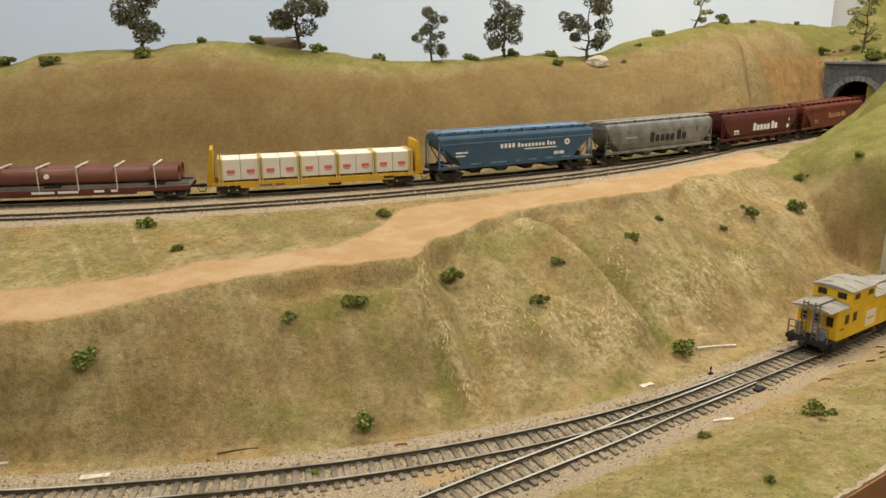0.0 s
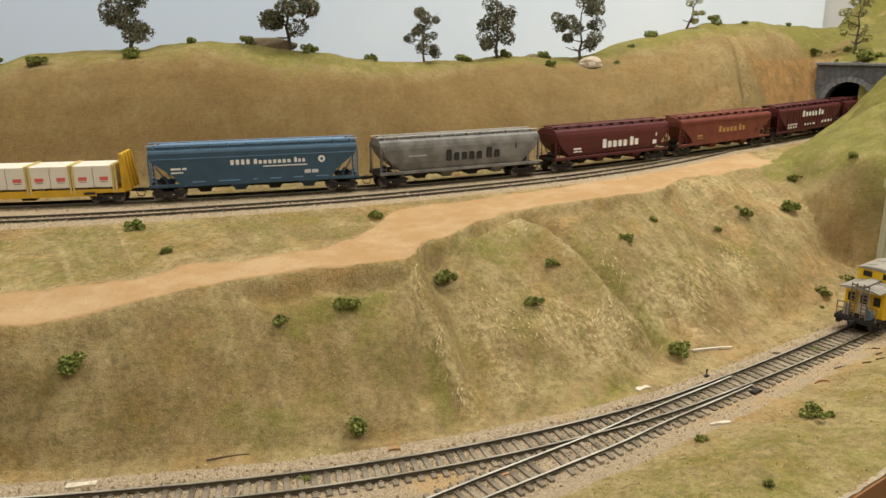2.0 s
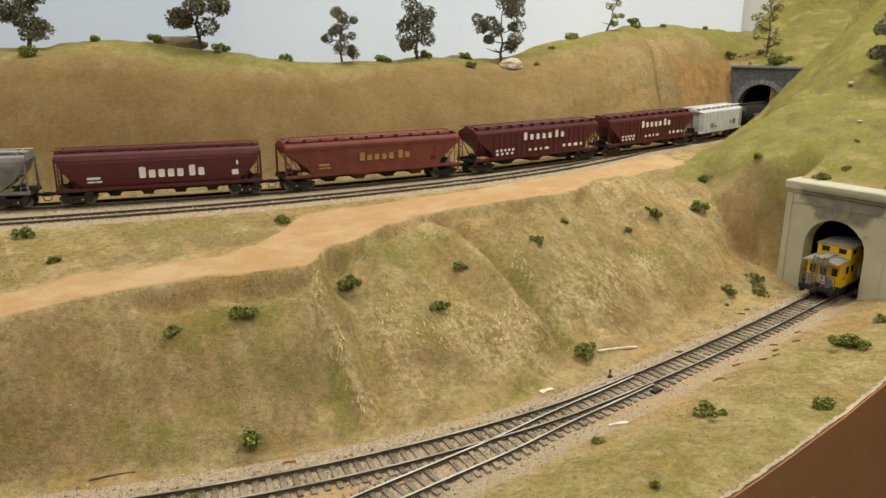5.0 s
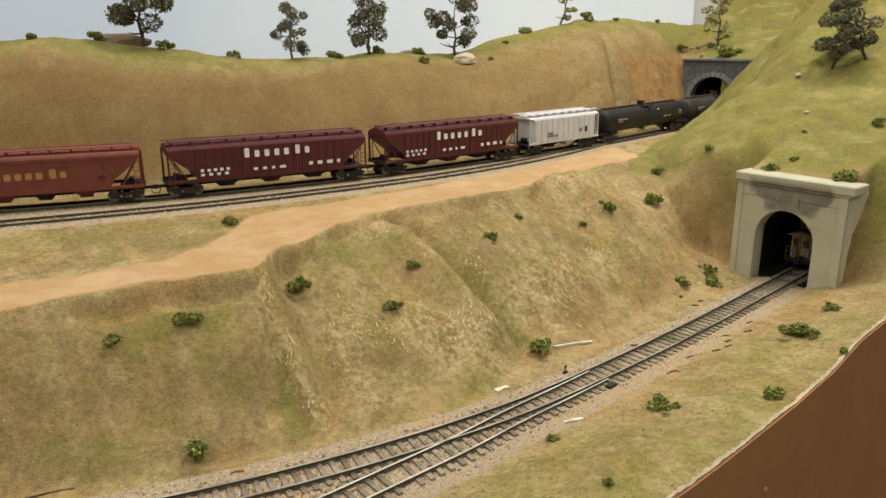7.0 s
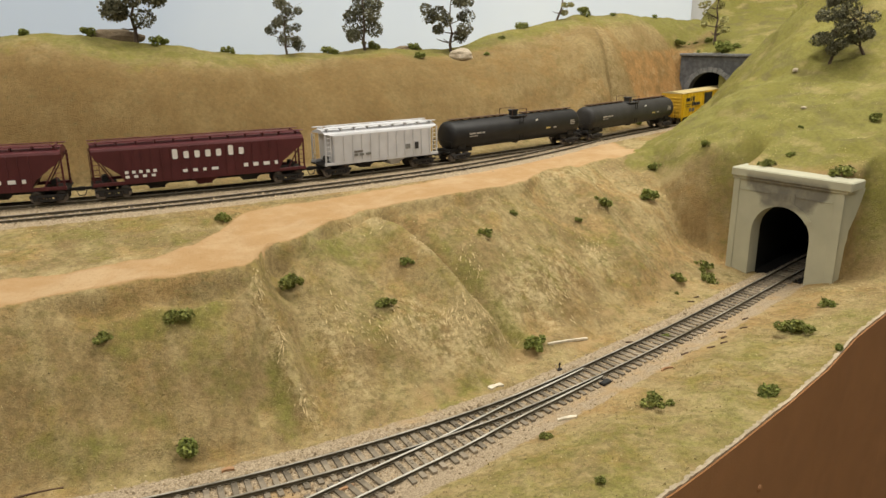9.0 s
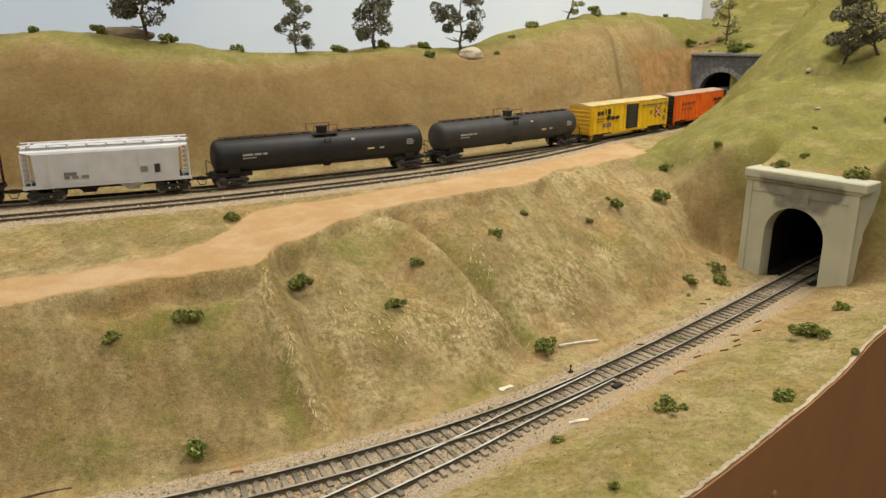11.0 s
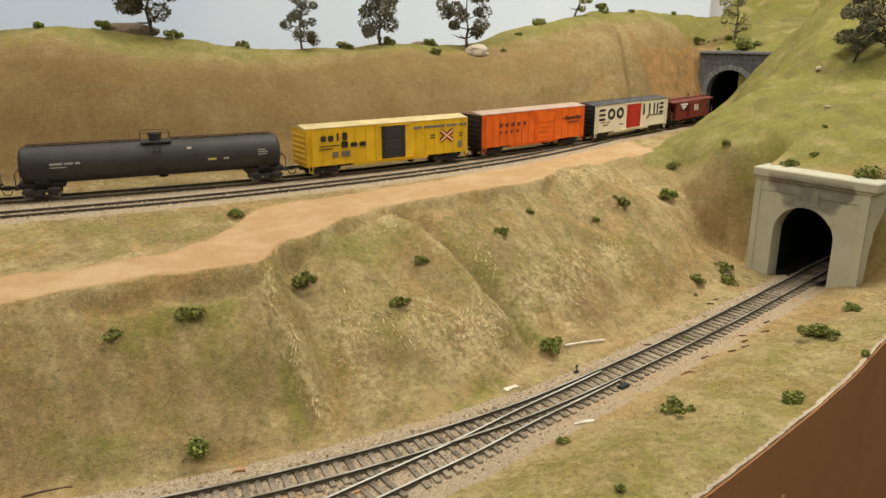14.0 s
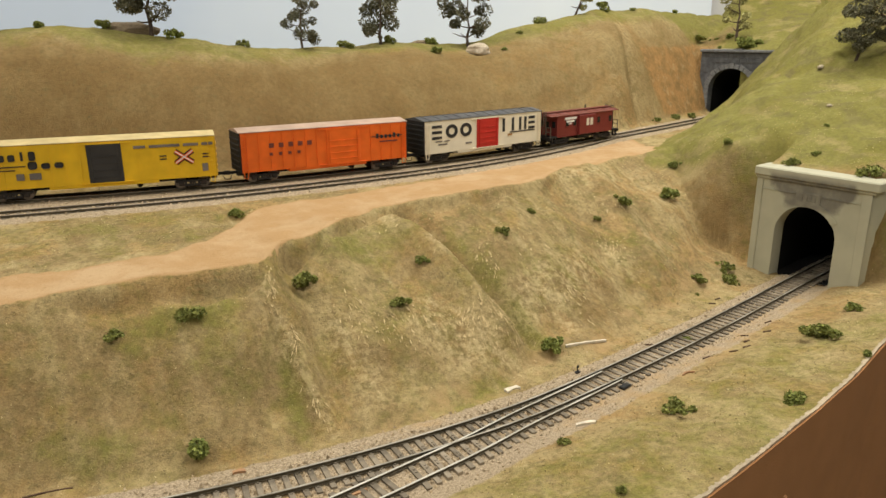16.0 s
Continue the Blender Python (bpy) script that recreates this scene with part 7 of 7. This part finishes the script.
bars("marking_bar", c, 0.036, 0.0247, (0.040,), 0.0013, 0.001, black_mark, hy); bars("marking_bar", c, -0.072, 0.0230, (0.009, 0.007), 0.0013, 0.003, deck_grey, hy); bars("marking_bar", c, -0.068, 0.0195, (0.012,), 0.0014, 0.001, deck_grey, hy)
bars("marking_bar", c, 0.033, 0.0215, (0.007,), 0.0022, 0.001, gold_mark, hy); bars("marking_bar", c, -0.030, 0.0180, (0.009,), 0.0016, 0.001, deck_grey, hy)


def caboose(L, side, roof, label, cupola, marks, group=""):
    car = thing("caboose", label, "caboose", group)
    h = L / 2; e = 0.0368; hx = h - 0.0135; co = -0.0135     # co: place of the cupola
    b = bmesh.new(); box(b, -hx, hx, -0.0160, 0.0160, 0.0108, e, 0.0003); part("body", b, side, car)
    for x0, x1 in (((-h + 0.0015, h - 0.0015),) if not cupola else ((-h + 0.0015, co - 0.0195), (co + 0.0195, h - 0.0015))):
        b = bmesh.new(); prism(b, [(-0.0168, e), (0.0168, e), (0.0168, e + 0.0006), (0.011, e + 0.0021), (0.0, e + 0.0031), (-0.011, e + 0.0021), (-0.0168, e + 0.0006)], x0, x1); part("roof", b, roof, car)
        b = bmesh.new(); box(b, x0, x1, -0.0042, 0.0042, e + 0.0036, e + 0.0043); part("roof_walk", b, roof, car)
    if cupola:
        b = bmesh.new(); box(b, co - 0.0185, co + 0.0185, -0.0160, 0.0160, e, e + 0.0116, 0.0003); cp = part("cupola", b, side, car)
        b = bmesh.new(); prism(b, [(-0.0167, e + 0.0115), (0.0167, e + 0.0115), (0.0167, e + 0.0121), (0.011, e + 0.0135), (0, e + 0.0144), (-0.011, e + 0.0135), (-0.0167, e + 0.0121)], co - 0.0198, co + 0.0198); part("cupola_roof", b, roof, car)
        for x in (-0.0105, 0.0105):
            b = bmesh.new(); box(b, co + x - 0.0036, co + x + 0.0036, -0.0163, -0.0155, e + 0.0050, e + 0.0094); part("cupola_window", b, window_dark, cp)
        for s in (-1, 1):
            for y in (-0.008, 0.008):
                b = bmesh.new(); x0, x1 = sorted((co + s * 0.0180, co + s * 0.0188)); box(b, x0, x1, y - 0.0036, y + 0.0036, e + 0.0048, e + 0.0096); part("cupola_window", b, window_dark, cp)
    else:
        b = bmesh.new(); box(b, -0.016, 0.016, -0.0195, 0.0195, 0.0120, e - 0.001, 0.0005); bay = part("bay_window", b, side, car)
        for x in (-0.003, 0.0045):
            b = bmesh.new(); box(b, x, x + 0.0052, -0.0199, -0.0190, 0.0225, 0.0315); part("window_pane", b, roof_pale, bay)
    for x in ((-0.036, -0.024, 0.030, 0.040) if cupola else (-0.036, -0.022, 0.026, 0.050)):
        if abs(x) < hx - 0.004:
            b = bmesh.new(); box(b, x - 0.0028, x + 0.0028, -0.0163, -0.0155, 0.0235, 0.0310); w = part("window", b, window_dark, car)
            b = bmesh.new(); box(b, x - 0.0033, x + 0.0033, -0.0166, -0.0156, 0.0228, 0.0236); part("window_sill", b, side, w)
    for s in (-1, 1):
        b = bmesh.new(); x0, x1 = sorted((s * (hx - 0.001), s * (h - 0.001))); box(b, x0, x1, -0.0165, 0.0165, 0.0110, 0.0125); part("platform", b, frame_black, car)
        b = bmesh.new(); x0, x1 = sorted((s * (h - 0.0025), s * h)); box(b, x0, x1, -0.0168, 0.0168, 0.0085, 0.0120, 0.0003); part("end_beam", b, frame_black, car)
        xx = s * (h - 0.0018); q = 0.00038
        b = bmesh.new()
        for y in (-0.0160, -0.0085, 0.0085, 0.0160):
            box(b, xx - q, xx + q, y - q, y + q, 0.0125, 0.0240)
        for z in (0.0185, 0.0240):
            box(b, xx - q, xx + q, -0.0160, -0.0085, z - q, z + q); box(b, xx - q, xx + q, 0.0085, 0.0160, z - q, z + q)
        part("handrail", b, brass_rail, car)
        for y in (-0.0055, 0.0040):
            b = bmesh.new()
            for yy in (y - 0.002, y + 0.002):
                box(b, xx - q, xx + q, yy - q, yy + q, 0.0125, 0.0430)
            for i in range(9):
                box(b, xx - q, xx + q, y - 0.002, y + 0.002, 0.0150 + i * 0.0033 - q, 0.0150 + i * 0.0033 + q)
            part("end_ladder", b, brass_rail, car)
        b = bmesh.new(); x0, x1 = sorted((s * hx, s * (hx + 0.0004))); box(b, x0, x1, -0.0045, 0.0045, 0.0130, 0.0325); d = part("end_door", b, roof_pale if cupola else side, car)
        b = bmesh.new(); x0, x1 = sorted((s * hx, s * (hx + 0.0008))); box(b, x0, x1, -0.0028, 0.0028, 0.0225, 0.0300); part("door_window", b, window_dark, d)
        for y in (-0.0105, 0.0105):
            b = bmesh.new(); box(b, x0, x1, y - 0.0026, y + 0.0026, 0.0230, 0.0305); part("end_window", b, window_dark, car)
        for y in (-0.0150, 0.0150):
            b = bmesh.new()
            for i, z in enumerate((0.0040, 0.0075)):
                x0, x1 = sorted((s * (h - 0.004), s * (h - 0.010))); box(b, x0, x1, y - 0.0016, y + 0.0016, z, z + 0.0006)
            for xq in (s * (h - 0.004), s * (h - 0.010)):
                box(b, xq - 0.0003, xq + 0.0003, y - 0.0016, y + 0.0016, 0.0040, 0.0112)
            part("step", b, frame_black, car)
    for i in range(8):
        x = -h + 0.006 + (L - 0.012) * i / 7; up = 0.0115 if cupola and abs(x - co) < 0.019 else 0.0
        b = bmesh.new()
        for s in (-1, 1):
            q = [(s * 0.0168, e + up + 0.0004), (s * 0.011, e + up + 0.0022), (s * 0.0044, e + up + 0.0031)]
            for p0, p1 in zip(q[:-1], q[1:]):
                cyl(b, (x, *p0), (x, *p1), 0.0003, 5)
        part("roof_seam", b, roof, car)
    b = bmesh.new(); cyl(b, (0.022, 0.004, e), (0.022, 0.004, e + 0.0085), 0.0009, 10); part("smoke_jack", b, frame_black, car)
    b = bmesh.new(); box(b, -hx * 0.8, hx * 0.8, -0.004, 0.004, 0.0060, 0.0108); box(b, -0.012, 0.012, -0.0135, 0.0135, 0.0062, 0.0105, 0.0004); part("centre_sill", b, frame_black, car)
    marks(car)
    trucks(car, h - 0.026); couplers(car, L)
    return car


def red_marks(c):
    bars("marking_bar", c, -0.041, 0.0318, (0.022,), 0.0028, 0.001, white_mark, -0.0163); bars("marking_bar", c, -0.038, 0.0282, (0.015,), 0.0026, 0.001, white_mark, -0.0163); bars("marking_bar", c, -0.034, 0.0260, (0.006,), 0.0012, 0.001, white_mark, -0.0163)


def yellow_marks(c):
    b = bmesh.new(); box(b, -0.006, 0.010, -0.0164, -0.0158, 0.0145, 0.0275); part("notice_panel", b, cream_paint, c, "pale square notice panel")
    bars("marking_bar", c, -0.003, 0.0205, (0.010,), 0.0012, 0.001, stake_yellow, -0.0166)
    for x in (-0.045, 0.043):
        bars("marking_bar", c, x, 0.0195, (0.006,), 0.0012, 0.001, red_paint, -0.0163)
    # plain blue-grey blocks standing in for the small model figures on the end platform
    for y, hgt, m in ((-0.0090, 0.008, blue_light), (0.0095, 0.010, walk_grey)):
        b = bmesh.new(); box(b, -0.0605, -0.0560, y - 0.0025, y + 0.0025, 0.0125, 0.0125 + hgt, 0.0005); part("figure_block", b, m, c)


train.append(caboose(sizes[14], caboose_red, maroon_faded, "dark red bay-window caboose with white marking bars", False, red_marks, "cars of the freight train"))
yellow_caboose = caboose(0.128, yellow_paint, caboose_roof, "bright yellow cupola caboose with grey roof entering a tunnel", True, yellow_marks)


# ---- what moves ----
def motions():
    speed = 0.1373
    for car, a, b in zip(train, CUTS[:-1], CUTS[1:]):
        c = (a + b) / 2 + S_SHIFT
        walk(car, [(t / 2, T_BACK.placed(c - speed * t / 2 - 0.0062 * max(0.0, 1 - t / 5.0), (b - a) / 2 - 0.03)) for t in range(0, 33)])
    walk(yellow_caboose, [(t, T_MAIN.placed(1.0767 + 0.063 + 0.0405 * t, 0.04)) for t in range(0, 17)])


motions()
